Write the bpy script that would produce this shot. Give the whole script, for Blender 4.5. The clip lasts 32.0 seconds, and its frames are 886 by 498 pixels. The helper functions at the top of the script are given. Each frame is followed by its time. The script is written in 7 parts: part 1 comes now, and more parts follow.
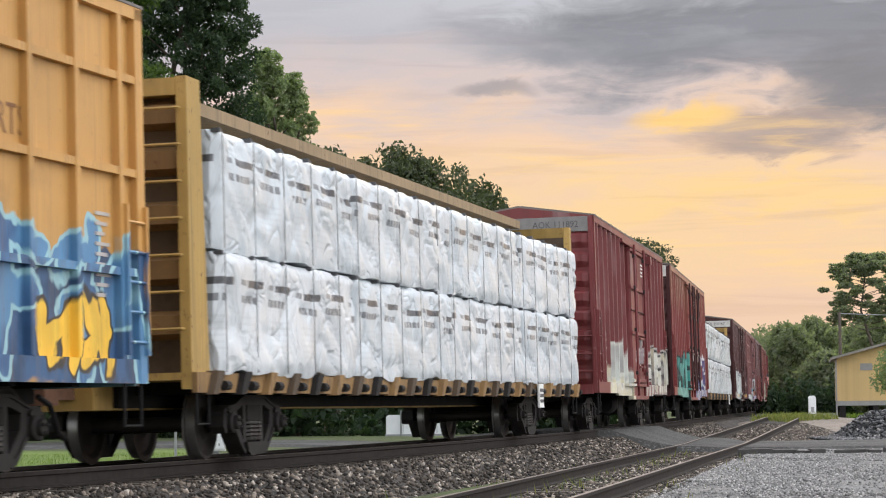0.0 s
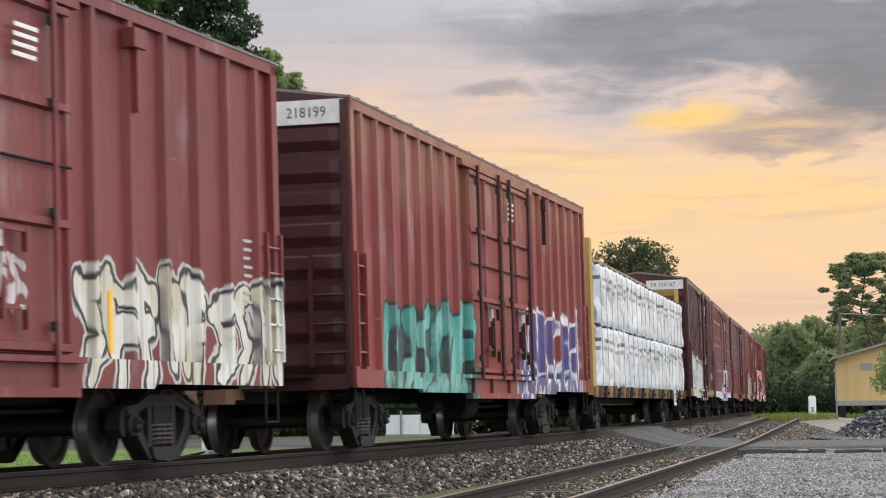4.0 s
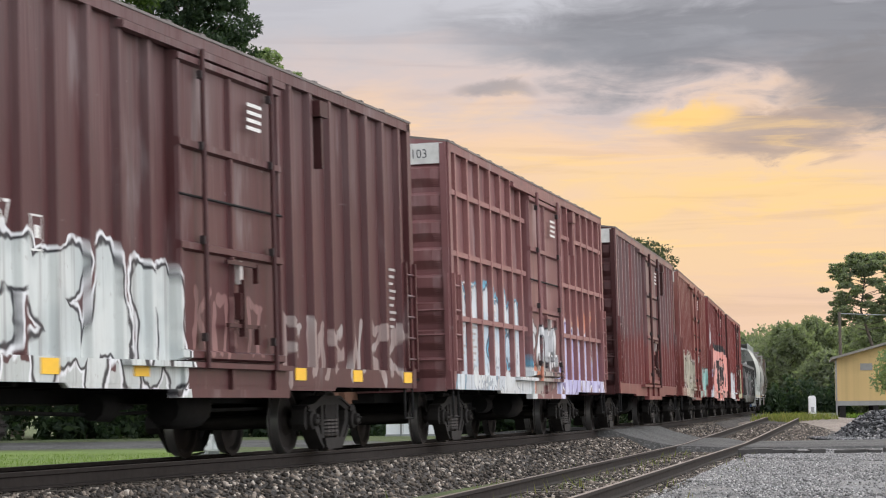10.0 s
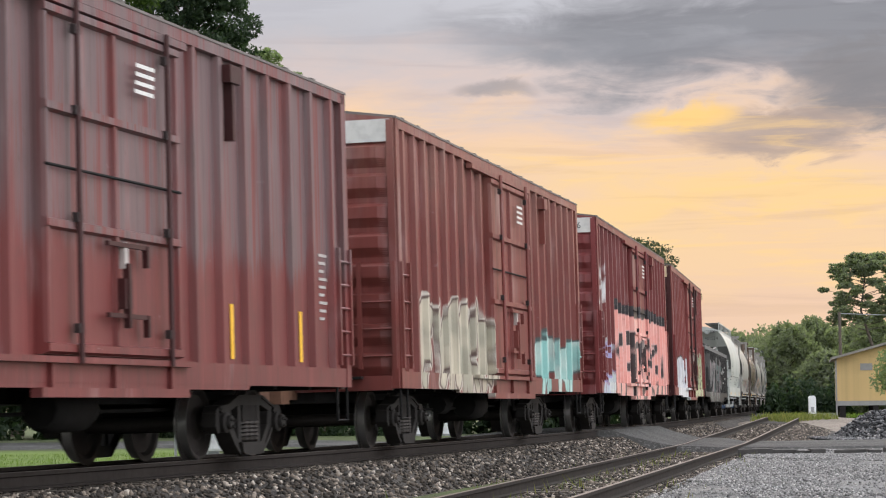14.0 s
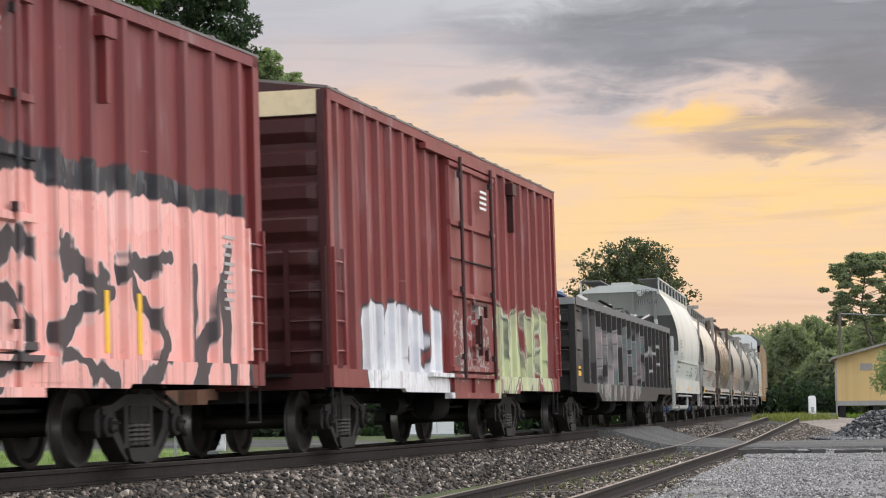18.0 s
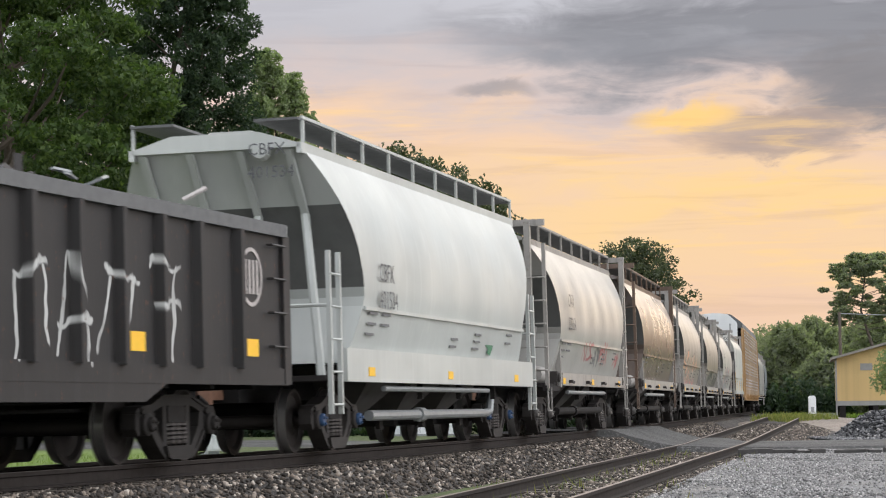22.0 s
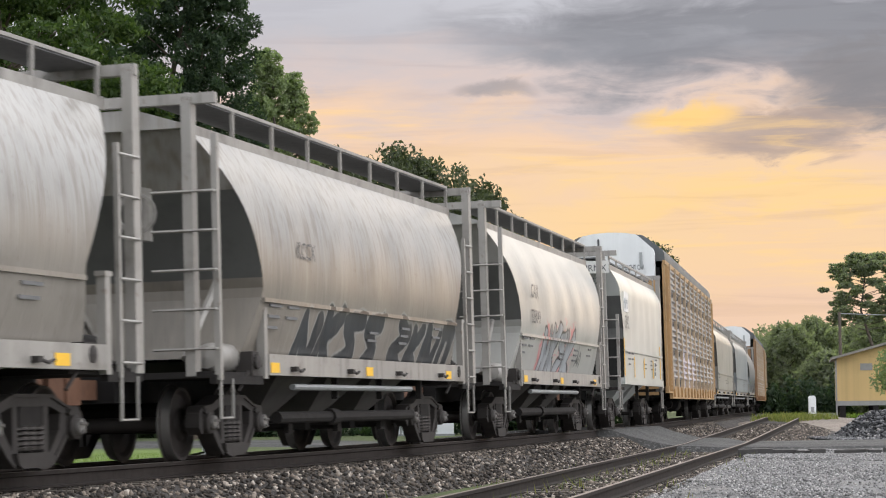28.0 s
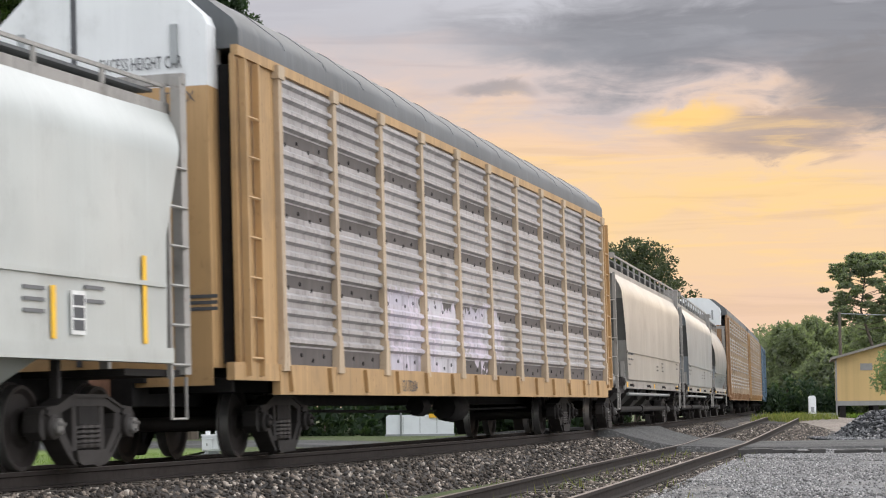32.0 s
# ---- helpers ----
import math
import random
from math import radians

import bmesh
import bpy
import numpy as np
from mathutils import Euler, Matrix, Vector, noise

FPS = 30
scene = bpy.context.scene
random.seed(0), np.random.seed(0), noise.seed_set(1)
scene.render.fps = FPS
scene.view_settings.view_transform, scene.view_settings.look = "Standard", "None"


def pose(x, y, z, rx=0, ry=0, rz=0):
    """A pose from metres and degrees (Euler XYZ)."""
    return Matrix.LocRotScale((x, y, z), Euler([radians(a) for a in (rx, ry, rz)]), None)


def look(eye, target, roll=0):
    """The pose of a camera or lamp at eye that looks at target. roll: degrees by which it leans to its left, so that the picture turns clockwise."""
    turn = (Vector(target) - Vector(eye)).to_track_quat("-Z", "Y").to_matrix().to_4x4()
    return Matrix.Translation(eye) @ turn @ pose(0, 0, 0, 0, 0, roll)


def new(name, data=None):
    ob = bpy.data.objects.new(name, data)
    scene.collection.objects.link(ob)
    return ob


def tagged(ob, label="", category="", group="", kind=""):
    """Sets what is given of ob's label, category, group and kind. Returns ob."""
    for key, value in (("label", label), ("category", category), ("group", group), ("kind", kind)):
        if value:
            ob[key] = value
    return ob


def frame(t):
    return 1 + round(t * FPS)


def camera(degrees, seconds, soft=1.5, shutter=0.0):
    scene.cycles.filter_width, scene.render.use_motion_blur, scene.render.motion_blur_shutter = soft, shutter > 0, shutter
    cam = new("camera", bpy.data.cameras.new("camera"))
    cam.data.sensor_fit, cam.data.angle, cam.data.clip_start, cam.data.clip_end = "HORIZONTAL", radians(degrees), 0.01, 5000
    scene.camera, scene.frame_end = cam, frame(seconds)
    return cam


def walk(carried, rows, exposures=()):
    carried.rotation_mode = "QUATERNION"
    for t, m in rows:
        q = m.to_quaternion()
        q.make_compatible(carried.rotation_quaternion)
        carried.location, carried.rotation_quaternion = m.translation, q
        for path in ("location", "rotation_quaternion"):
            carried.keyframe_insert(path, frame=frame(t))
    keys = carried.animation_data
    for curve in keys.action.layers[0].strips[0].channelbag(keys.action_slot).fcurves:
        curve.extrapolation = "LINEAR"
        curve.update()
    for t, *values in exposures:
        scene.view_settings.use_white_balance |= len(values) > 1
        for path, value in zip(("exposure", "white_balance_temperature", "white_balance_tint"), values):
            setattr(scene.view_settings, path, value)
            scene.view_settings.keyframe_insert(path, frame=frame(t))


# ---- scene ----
# ---------------------------------------------------------------- camera
cam = camera(21.375, 32.0, soft=1.1, shutter=0.25)
EYE = (0.0, 0.0, 0.595)
VIEW = look(EYE, (0.0, 10.0, 0.595 + 10.0 * math.tan(0.06698)), -0.61)
walk(cam, [(0, VIEW), (32, VIEW)])

# ---------------------------------------------------------------- the line of the track and the train's run
NODES = (-60, -25, 0, 30, 60, 90, 120, 150, 190, 240, 320, 500, 900)
BENDS = (0.003035, 0.003022, 0.002433, 0.000954, -0.000393, 0.000222, 0.000223, 0.000548, 0.000545, 0.000549, 0.00058, 0.00047, 0.00045)
CANT = 0.0185
GRID = np.arange(-460.0, 700.5, 0.5)
_k = np.interp(GRID, NODES, BENDS)
_i0 = int(np.argmin(np.abs(GRID)))
_ph = np.concatenate([[0], np.cumsum((_k[1:] + _k[:-1]) / 2 * 0.5)])
HEAD = _ph - _ph[_i0] + 1.35204
_cx = np.concatenate([[0], np.cumsum((np.cos(HEAD[1:]) + np.cos(HEAD[:-1])) / 2 * 0.5)])
_cy = np.concatenate([[0], np.cumsum((np.sin(HEAD[1:]) + np.sin(HEAD[:-1])) / 2 * 0.5)])
LINE_X, LINE_Y = _cx - _cx[_i0], _cy - _cy[_i0] + 42.615


def on_line(s, side=0.0, z=0.0):
    """A point of the main track: s along it, side towards the near side, z above the rail heads (canted)."""
    x, y, p = np.interp(s, GRID, LINE_X), np.interp(s, GRID, LINE_Y), np.interp(s, GRID, HEAD)
    a = side - 0.75
    lat, up = 0.75 + a * math.cos(CANT) - z * math.sin(CANT), a * math.sin(CANT) + z * math.cos(CANT)
    return Vector((x + lat * math.sin(p), y - lat * math.cos(p), up)), p


_tg = np.linspace(0, 32, 641)
_v = np.interp(_tg, (0, 8, 16, 24, 32), (9.606, 9.887, 9.981, 10.333, 10.464))
_run = np.concatenate([[0], np.cumsum((_v[1:] + _v[:-1]) / 2 * 0.05)])


def run(t):
    """Metres that the train has gone by t seconds."""
    return float(np.interp(t, _tg, _run))


def car_pose(offset, half, t):
    """The pose of a car whose middle stood at offset at 0 s, on trucks half metres from it."""
    a, _ = on_line(offset - run(t) - half)
    b, _ = on_line(offset - run(t) + half)
    d = b - a
    return Matrix.Translation((a + b) / 2) @ Matrix.Rotation(math.atan2(d.y, d.x), 4, "Z") @ Matrix.Rotation(CANT, 4, "X").inverted()


# ---------------------------------------------------------------- sky, sun
SUN_AZ, SUN_EL = radians(5.6), radians(8.0)
world = bpy.data.worlds.new("world")
scene.world = world
world.use_nodes = True


class Nodes:
    """Short hand for node trees."""

    def __init__(self, tree):
        self.t = tree
        tree.nodes.clear()

    def put(self, v, sock):
        if isinstance(v, bpy.types.NodeSocket):
            self.t.links.new(v, sock)
        elif v is not None:
            sock.default_value = v

    def n(self, kind, **ins):
        node = self.t.nodes.new(kind)
        for k, v in ins.items():
            self.put(v, node.inputs[int(k[1:])] if k[0] == "_" and k[1:].isdigit() else node.inputs[k.replace("_", " ")])
        return node

    def m(self, op, a, b=None, c=None, clamp=False):
        node = self.t.nodes.new("ShaderNodeMath")
        node.operation, node.use_clamp = op, clamp
        for i, v in enumerate((a, b, c)):
            self.put(v, node.inputs[i])
        return node.outputs[0]

    def mix(self, f, a, b, mode="MIX"):
        node = self.t.nodes.new("ShaderNodeMix")
        node.data_type, node.blend_type, node.clamp_factor = "RGBA", mode, True
        for v, i in ((f, 0), (a, 6), (b, 7)):
            if isinstance(v, tuple) and len(v) == 3:
                v = (*v, 1)
            self.put(v, node.inputs[i])
        return node.outputs[2]

    def ramp(self, f, stops, smooth=False):
        node = self.t.nodes.new("ShaderNodeValToRGB")
        el = node.color_ramp.elements
        if smooth:
            node.color_ramp.interpolation = "EASE"
        while len(el) < len(stops):
            el.new(0.5)
        for e, (p, c) in zip(el, stops):
            e.position = p
            e.color = (c, c, c, 1) if isinstance(c, (int, float)) else (*c, 1)
        self.put(f, node.inputs[0])
        return node.outputs[0]

    def step(self, v, a, b):
        """0 below a, 1 above b."""
        node = self.t.nodes.new("ShaderNodeMapRange")
        node.interpolation_type = "SMOOTHSTEP"
        for i, x in enumerate((v, a, b, 0.0, 1.0)):
            self.put(x, node.inputs[i])
        return node.outputs[0]

    def noise(self, vec, scale, detail=3, rough=0.55, dist=0.0):
        node = self.n("ShaderNodeTexNoise", Vector=vec, Scale=scale, Detail=detail, Roughness=rough, Distortion=dist)
        return node.outputs[0]

    def scaled(self, vec, s, off=(0, 0, 0)):
        node = self.t.nodes.new("ShaderNodeMapping")
        self.put(vec, node.inputs[0])
        node.inputs[1].default_value, node.inputs[3].default_value = off, s
        return node.outputs[0]


def build_sky():
    w = Nodes(world.node_tree)
    sky = w.n("ShaderNodeTexSky")
    sky.sky_type, sky.sun_disc = "NISHITA", False
    sky.sun_elevation, sky.sun_rotation, sky.dust_density = SUN_EL, SUN_AZ, 3.0
    way = w.n("ShaderNodeTexCoord").outputs["Generated"]
    sep = w.n("ShaderNodeSeparateXYZ", Vector=way)
    x, y, z = sep.outputs
    flat = w.m("SQRT", w.m("ADD", w.m("MULTIPLY", x, x), w.m("MULTIPLY", y, y)))
    az = w.m("ARCTAN2", x, y)
    el = w.m("ARCTAN2", z, flat)
    # cloud space: long, low banks
    pos = w.n("ShaderNodeCombineXYZ", X=az, Y=el).outputs[0]
    big = w.noise(w.scaled(pos, (7, 24, 1), (3.1, 0.4, 0)), 1.0, 6, 0.56, 0.5)
    fine = w.noise(w.scaled(pos, (26, 80, 1), (1.7, 2.2, 0)), 1.0, 6, 0.6, 0.6)
    wob = w.m("MULTIPLY", w.m("SUBTRACT", big, 0.5), 0.10)
    wob2 = w.m("MULTIPLY", w.m("SUBTRACT", fine, 0.5), 0.035)
    e2 = w.m("ADD", w.m("ADD", el, wob), wob2)
    f = w.m("MULTIPLY", e2, 4.0)
    glow = w.ramp(f, [(0.0, (0.80, 0.54, 0.41)), (0.12, (0.90, 0.63, 0.46)), (0.24, (0.96, 0.67, 0.42)), (0.34, (0.98, 0.69, 0.40)),
                      (0.43, (0.93, 0.66, 0.47)), (0.52, (0.72, 0.60, 0.57)), (0.64, (0.57, 0.56, 0.60)), (1.0, (0.66, 0.69, 0.76))])
    tex = w.noise(w.scaled(pos, (15, 70, 1), (5.3, 1.1, 0)), 1.0, 7, 0.62, 0.8)
    # the brightest rift, and dark banks over it
    def bank(a0, e0, ra, re, rag=1.0):
        da = w.m("DIVIDE", w.m("SUBTRACT", w.m("ADD", az, w.m("MULTIPLY", wob, 0.9 * rag)), a0), ra)
        de = w.m("DIVIDE", w.m("SUBTRACT", w.m("ADD", w.m("ADD", el, w.m("MULTIPLY", wob, 0.35 * rag)), w.m("MULTIPLY", wob2, rag)), e0), re)
        soft = w.step(w.m("ADD", w.m("MULTIPLY", da, da), w.m("MULTIPLY", de, de)), 1.35, 0.0)
        return w.m("MULTIPLY", soft, w.m("ADD", 0.55, w.m("MULTIPLY", tex, 0.9)), clamp=True)
    col = glow
    col = w.mix(w.m("MULTIPLY", bank(0.15, 0.156, 0.150, 0.027, 1.5), 0.88), col, (0.27, 0.275, 0.305))
    col = w.mix(w.m("MULTIPLY", bank(0.180, 0.132, 0.050, 0.022, 1.3), 0.9), col, (0.27, 0.26, 0.275))
    col = w.mix(w.m("MULTIPLY", bank(0.140, 0.111, 0.042, 0.012, 1.2), 0.8), col, (0.44, 0.36, 0.335))
    col = w.mix(w.m("MULTIPLY", bank(0.022, 0.1335, 0.020, 0.0040, 0.35), 0.75), col, (0.38, 0.35, 0.36))
    col = w.mix(w.m("MULTIPLY", bank(0.103, 0.1195, 0.019, 0.0065, 0.6), 0.9), col, (1.08, 0.70, 0.25))
    col = w.mix(w.m("MULTIPLY", bank(0.13, 0.084, 0.08, 0.011, 1.2), 0.75), col, (1.04, 0.71, 0.34))
    streak = w.step(w.noise(w.scaled(pos, (9, 120, 1), (2.3, 7.7, 0)), 1.0, 6, 0.6, 0.5), 0.48, 0.66)
    col = w.mix(w.m("MULTIPLY", streak, 0.26), col, w.mix(1.0, col, (0.70, 0.68, 0.70), "MULTIPLY"))
    lit = w.step(w.noise(w.scaled(pos, (11, 150, 1), (8.1, 3.2, 0)), 1.0, 6, 0.62, 0.7), 0.52, 0.68)
    low = w.m("MULTIPLY", w.step(e2, 0.03, 0.07), w.step(e2, 0.135, 0.10))
    col = w.mix(w.m("MULTIPLY", w.m("MULTIPLY", lit, low), 0.5), col, (1.08, 0.72, 0.30))
    side = w.step(w.m("SUBTRACT", az, w.m("MULTIPLY", wob, 1.5)), -0.02, -0.10)
    col = w.mix(w.m("MULTIPLY", w.m("MULTIPLY", side, w.step(el, 0.06, 0.13)), 0.6), col, (0.56, 0.55, 0.60))
    # high veil outside the view: bright over the yard on the right, dimmer behind
    away = w.step(w.m("ABSOLUTE", az), 0.7, 1.5)
    up = w.step(el, 0.20, 0.55)
    right = w.m("MAXIMUM", w.m("COSINE", w.m("SUBTRACT", az, 1.35)), 0.0)
    veil = w.mix(big, (0.52, 0.53, 0.56), (0.68, 0.69, 0.72))
    veil = w.mix(1.0, veil, w.mix(right, (2.3, 2.32, 2.38), (4.7, 4.65, 4.6)), "MULTIPLY")
    high = w.mix(w.step(el, 0.5, 1.2), veil, (1.78, 1.80, 1.86))
    high = w.mix(1.0, high, w.mix(1.0, sky.outputs[0], (0.05, 0.05, 0.05), "MULTIPLY"), "ADD")
    col = w.mix(w.m("MAXIMUM", up, away), col, high)
    add = w.mix(w.step(el, 0.0, -0.02), col, (0.10, 0.10, 0.09))
    bg = w.n("ShaderNodeBackground", Color=add, Strength=1.0)
    out = w.n("ShaderNodeOutputWorld", Surface=bg.outputs[0])


build_sky()
sun = new("sun", bpy.data.lights.new("sun", "SUN"))
sun.data.energy, sun.data.angle, sun.data.color = 0.4, radians(24), (1.0, 0.80, 0.58)
sun.matrix_world = look((0, 0, 0), (-math.sin(SUN_AZ) * math.cos(SUN_EL), -math.cos(SUN_AZ) * math.cos(SUN_EL), -math.sin(SUN_EL)))

# ---------------------------------------------------------------- mesh helpers


class M:
    """A mesh under construction."""

    def __init__(self):
        self.v, self.f = [], []

    def add(self, vs, fs):
        o = len(self.v)
        self.v += [tuple(p) for p in vs]
        self.f += [tuple(i + o for i in f) for f in fs]
        return self

    def box(self, x0, x1, y0, y1, z0, z1):
        return self.add([(x0, y0, z0), (x1, y0, z0), (x1, y1, z0), (x0, y1, z0), (x0, y0, z1), (x1, y0, z1), (x1, y1, z1), (x0, y1, z1)],
                        [(0, 3, 2, 1), (4, 5, 6, 7), (0, 1, 5, 4), (1, 2, 6, 5), (2, 3, 7, 6), (3, 0, 4, 7)])

    def prism(self, prof, a, b, axis="x"):
        """Extrude a closed outline from a to b along an axis. The outline's two numbers are the other two axes in order."""
        n = len(prof)
        put = {"x": lambda p, t: (t, p[0], p[1]), "y": lambda p, t: (p[0], t, p[1]), "z": lambda p, t: (p[0], p[1], t)}[axis]
        vs = [put(p, a) for p in prof] + [put(p, b) for p in prof]
        fs = [(i, (i + 1) % n, n + (i + 1) % n, n + i) for i in range(n)] + [tuple(range(n - 1, -1, -1)), tuple(range(n, 2 * n))]
        return self.add(vs, fs)

    def bar(self, p, q, r, n=6):
        """A round bar from p to q."""
        p, q = Vector(p), Vector(q)
        d = (q - p).normalized()
        a = d.orthogonal().normalized()
        b = d.cross(a)
        ring = [a * (r * math.cos(2 * math.pi * i / n)) + b * (r * math.sin(2 * math.pi * i / n)) for i in range(n)]
        vs = [p + o for o in ring] + [q + o for o in ring]
        fs = [(i, (i + 1) % n, n + (i + 1) % n, n + i) for i in range(n)] + [tuple(range(n - 1, -1, -1)), tuple(range(n, 2 * n))]
        return self.add(vs, fs)

    def tube(self, pts, r, n=6):
        """One continuous round tube through the points."""
        pts, rings = [Vector(p) for p in pts], []
        up = (pts[1] - pts[0]).orthogonal().normalized()
        for i, p in enumerate(pts):
            d = (pts[min(i + 1, len(pts) - 1)] - pts[max(i - 1, 0)]).normalized()
            a = (up - d * up.dot(d)).normalized()
            up, b = a, d.cross(a)
            rings.append([tuple(p + a * (r * math.cos(2 * math.pi * k / n)) + b * (r * math.sin(2 * math.pi * k / n))) for k in range(n + 1)])
        self.sheet(rings)
        o = len(self.v) - n - 1
        self.f += [tuple(o + k for k in range(n)), tuple(o - (len(pts) - 1) * (n + 1) + k for k in range(n - 1, -1, -1))]
        return self

    def turned(self):
        """Swap y and z pairs so that a profile drawn as (z, y) stands as (y, z)."""
        self.v = [(x, z, y) for x, y, z in self.v]
        return self

    def lathe(self, prof, n=20, axis="y", at=(0, 0, 0)):
        """Turn (radius, along) pairs about an axis."""
        vs, k = [], len(prof)
        for i in range(n):
            c, s = math.cos(2 * math.pi * i / n), math.sin(2 * math.pi * i / n)
            for r, t in prof:
                p = (r * c, t, r * s) if axis == "y" else ((r * c, r * s, t) if axis == "z" else (t, r * c, r * s))
                vs.append((p[0] + at[0], p[1] + at[1], p[2] + at[2]))
        fs = [(i * k + j, ((i + 1) % n) * k + j, ((i + 1) % n) * k + j + 1, i * k + j + 1) for i in range(n) for j in range(k - 1)]
        return self.add(vs, fs)

    def sheet(self, rows):
        """A grid of points, row by row."""
        n, k = len(rows), len(rows[0])
        return self.add([p for r in rows for p in r], [(i * k + j, i * k + j + 1, (i + 1) * k + j + 1, (i + 1) * k + j) for i in range(n - 1) for j in range(k - 1)])

    def mesh(self, name="m", smooth=None):
        me = bpy.data.meshes.new(name)
        me.from_pydata(self.v, [], self.f)
        me.update()
        b = bmesh.new()
        b.from_mesh(me)
        bmesh.ops.recalc_face_normals(b, faces=b.faces)
        b.to_mesh(me)
        b.free()
        if smooth:
            me.shade_smooth()
            me.set_sharp_from_angle(angle=radians(smooth))
        return me


def obj(name, me, mat, parent=None, label="", at=None):
    """One mesh object, as a part of parent if given."""
    if isinstance(me, M):
        me = me.mesh(name)
    if not me.materials:
        me.materials.append(mat)
    ob = new(name, me)
    if me.materials[0] != mat:
        ob.material_slots[0].link = "OBJECT"
        ob.material_slots[0].material = mat
    if parent is not None:
        ob.parent = parent
    if at is not None:
        ob.matrix_basis = at if isinstance(at, Matrix) else Matrix.Translation(at)
    if label:
        tagged(ob, label)
    return ob


CACHE = {}


def kept(key, make, smooth=None):
    if key not in CACHE:
        CACHE[key] = make().mesh(str(key[0] if isinstance(key, tuple) else key), smooth)
    return CACHE[key]


def letters(text, size, parent, mat, m, name="lettering", label="", squeeze=1.0):
    """Lettering that stands at m, its words along m's x axis, upright along y."""
    key = ("text", text, size, squeeze)
    if key not in CACHE:
        cu = bpy.data.curves.new("t", "FONT")
        cu.body, cu.size, cu.resolution_u = text, size, 2
        tmp = bpy.data.objects.new("t", cu)
        scene.collection.objects.link(tmp)
        dg = bpy.context.evaluated_depsgraph_get()
        me = bpy.data.meshes.new_from_object(tmp.evaluated_get(dg))
        me.transform(Matrix.Diagonal((squeeze, 1, 1, 1)))
        me.materials.clear()
        bpy.data.objects.remove(tmp)
        CACHE[key] = me
    return obj(name, CACHE[key], mat, parent, label, m)


NEAR = Matrix.Rotation(radians(90), 4, "X")  # faces the near side, reads along +x


def on_side(x, z, w):
    return Matrix.Translation((x, -w, z)) @ NEAR


def on_end(y, z, x):
    """Faces the front end (towards -x), reads towards -y."""
    return Matrix.Translation((x, y, z)) @ Matrix(((0, 0, -1, 0), (-1, 0, 0, 0), (0, 1, 0, 0), (0, 0, 0, 1)))

# ---------------------------------------------------------------- materials


def material(name):
    mat = bpy.data.materials.new(name)
    mat.use_nodes = True
    n = Nodes(mat.node_tree)
    return mat, n


def finish(n, mat, col, rough=0.6, metal=0.0, bump=None, dist=0.01, strength=0.5, spec=0.5):
    b = n.n("ShaderNodeBsdfPrincipled", Base_Color=col if not isinstance(col, tuple) else (*col[:3], 1), Roughness=rough, Metallic=metal)
    b.inputs["Specular IOR Level"].default_value = spec
    if bump is not None:
        n.put(n.n("ShaderNodeBump", Strength=strength, Distance=dist, Height=bump).outputs[0], b.inputs["Normal"])
    n.n("ShaderNodeOutputMaterial", Surface=b.outputs[0])
    return mat


def tc(n, root=None):
    t = n.n("ShaderNodeTexCoord")
    if root is not None:
        t.object = root
    return t.outputs["Object"]


class SprayGround:
    """Coordinates and unevenness that all sprayed pieces on one car share."""

    def __init__(self, n, vec):
        self.x, _, self.z = n.n("ShaderNodeSeparateXYZ", Vector=vec).outputs
        flat = n.n("ShaderNodeCombineXYZ", X=self.x, Y=self.z, Z=2.0).outputs[0]
        self.wob = n.m("SUBTRACT", n.noise(flat, 1.2, 2), 0.5)
        self.wob2 = n.m("SUBTRACT", n.noise(n.scaled(flat, (1, 1, 1), (7, 3, 0)), 2.4, 2), 0.5)
        self.fine = n.m("SUBTRACT", n.noise(flat, 4.5, 1), 0.5)
        self.wide = n.m("ADD", 0.7, n.m("MULTIPLY", n.noise(flat, 2.6, 2), 0.6))
        self.worn = n.step(n.noise(flat, 13, 3), 0.14, 0.27)
        self.drip = n.m("MULTIPLY", n.step(n.noise(n.scaled(flat, (3, 0.7, 1)), 2.0, 3), 0.45, 0.7), 0.3)


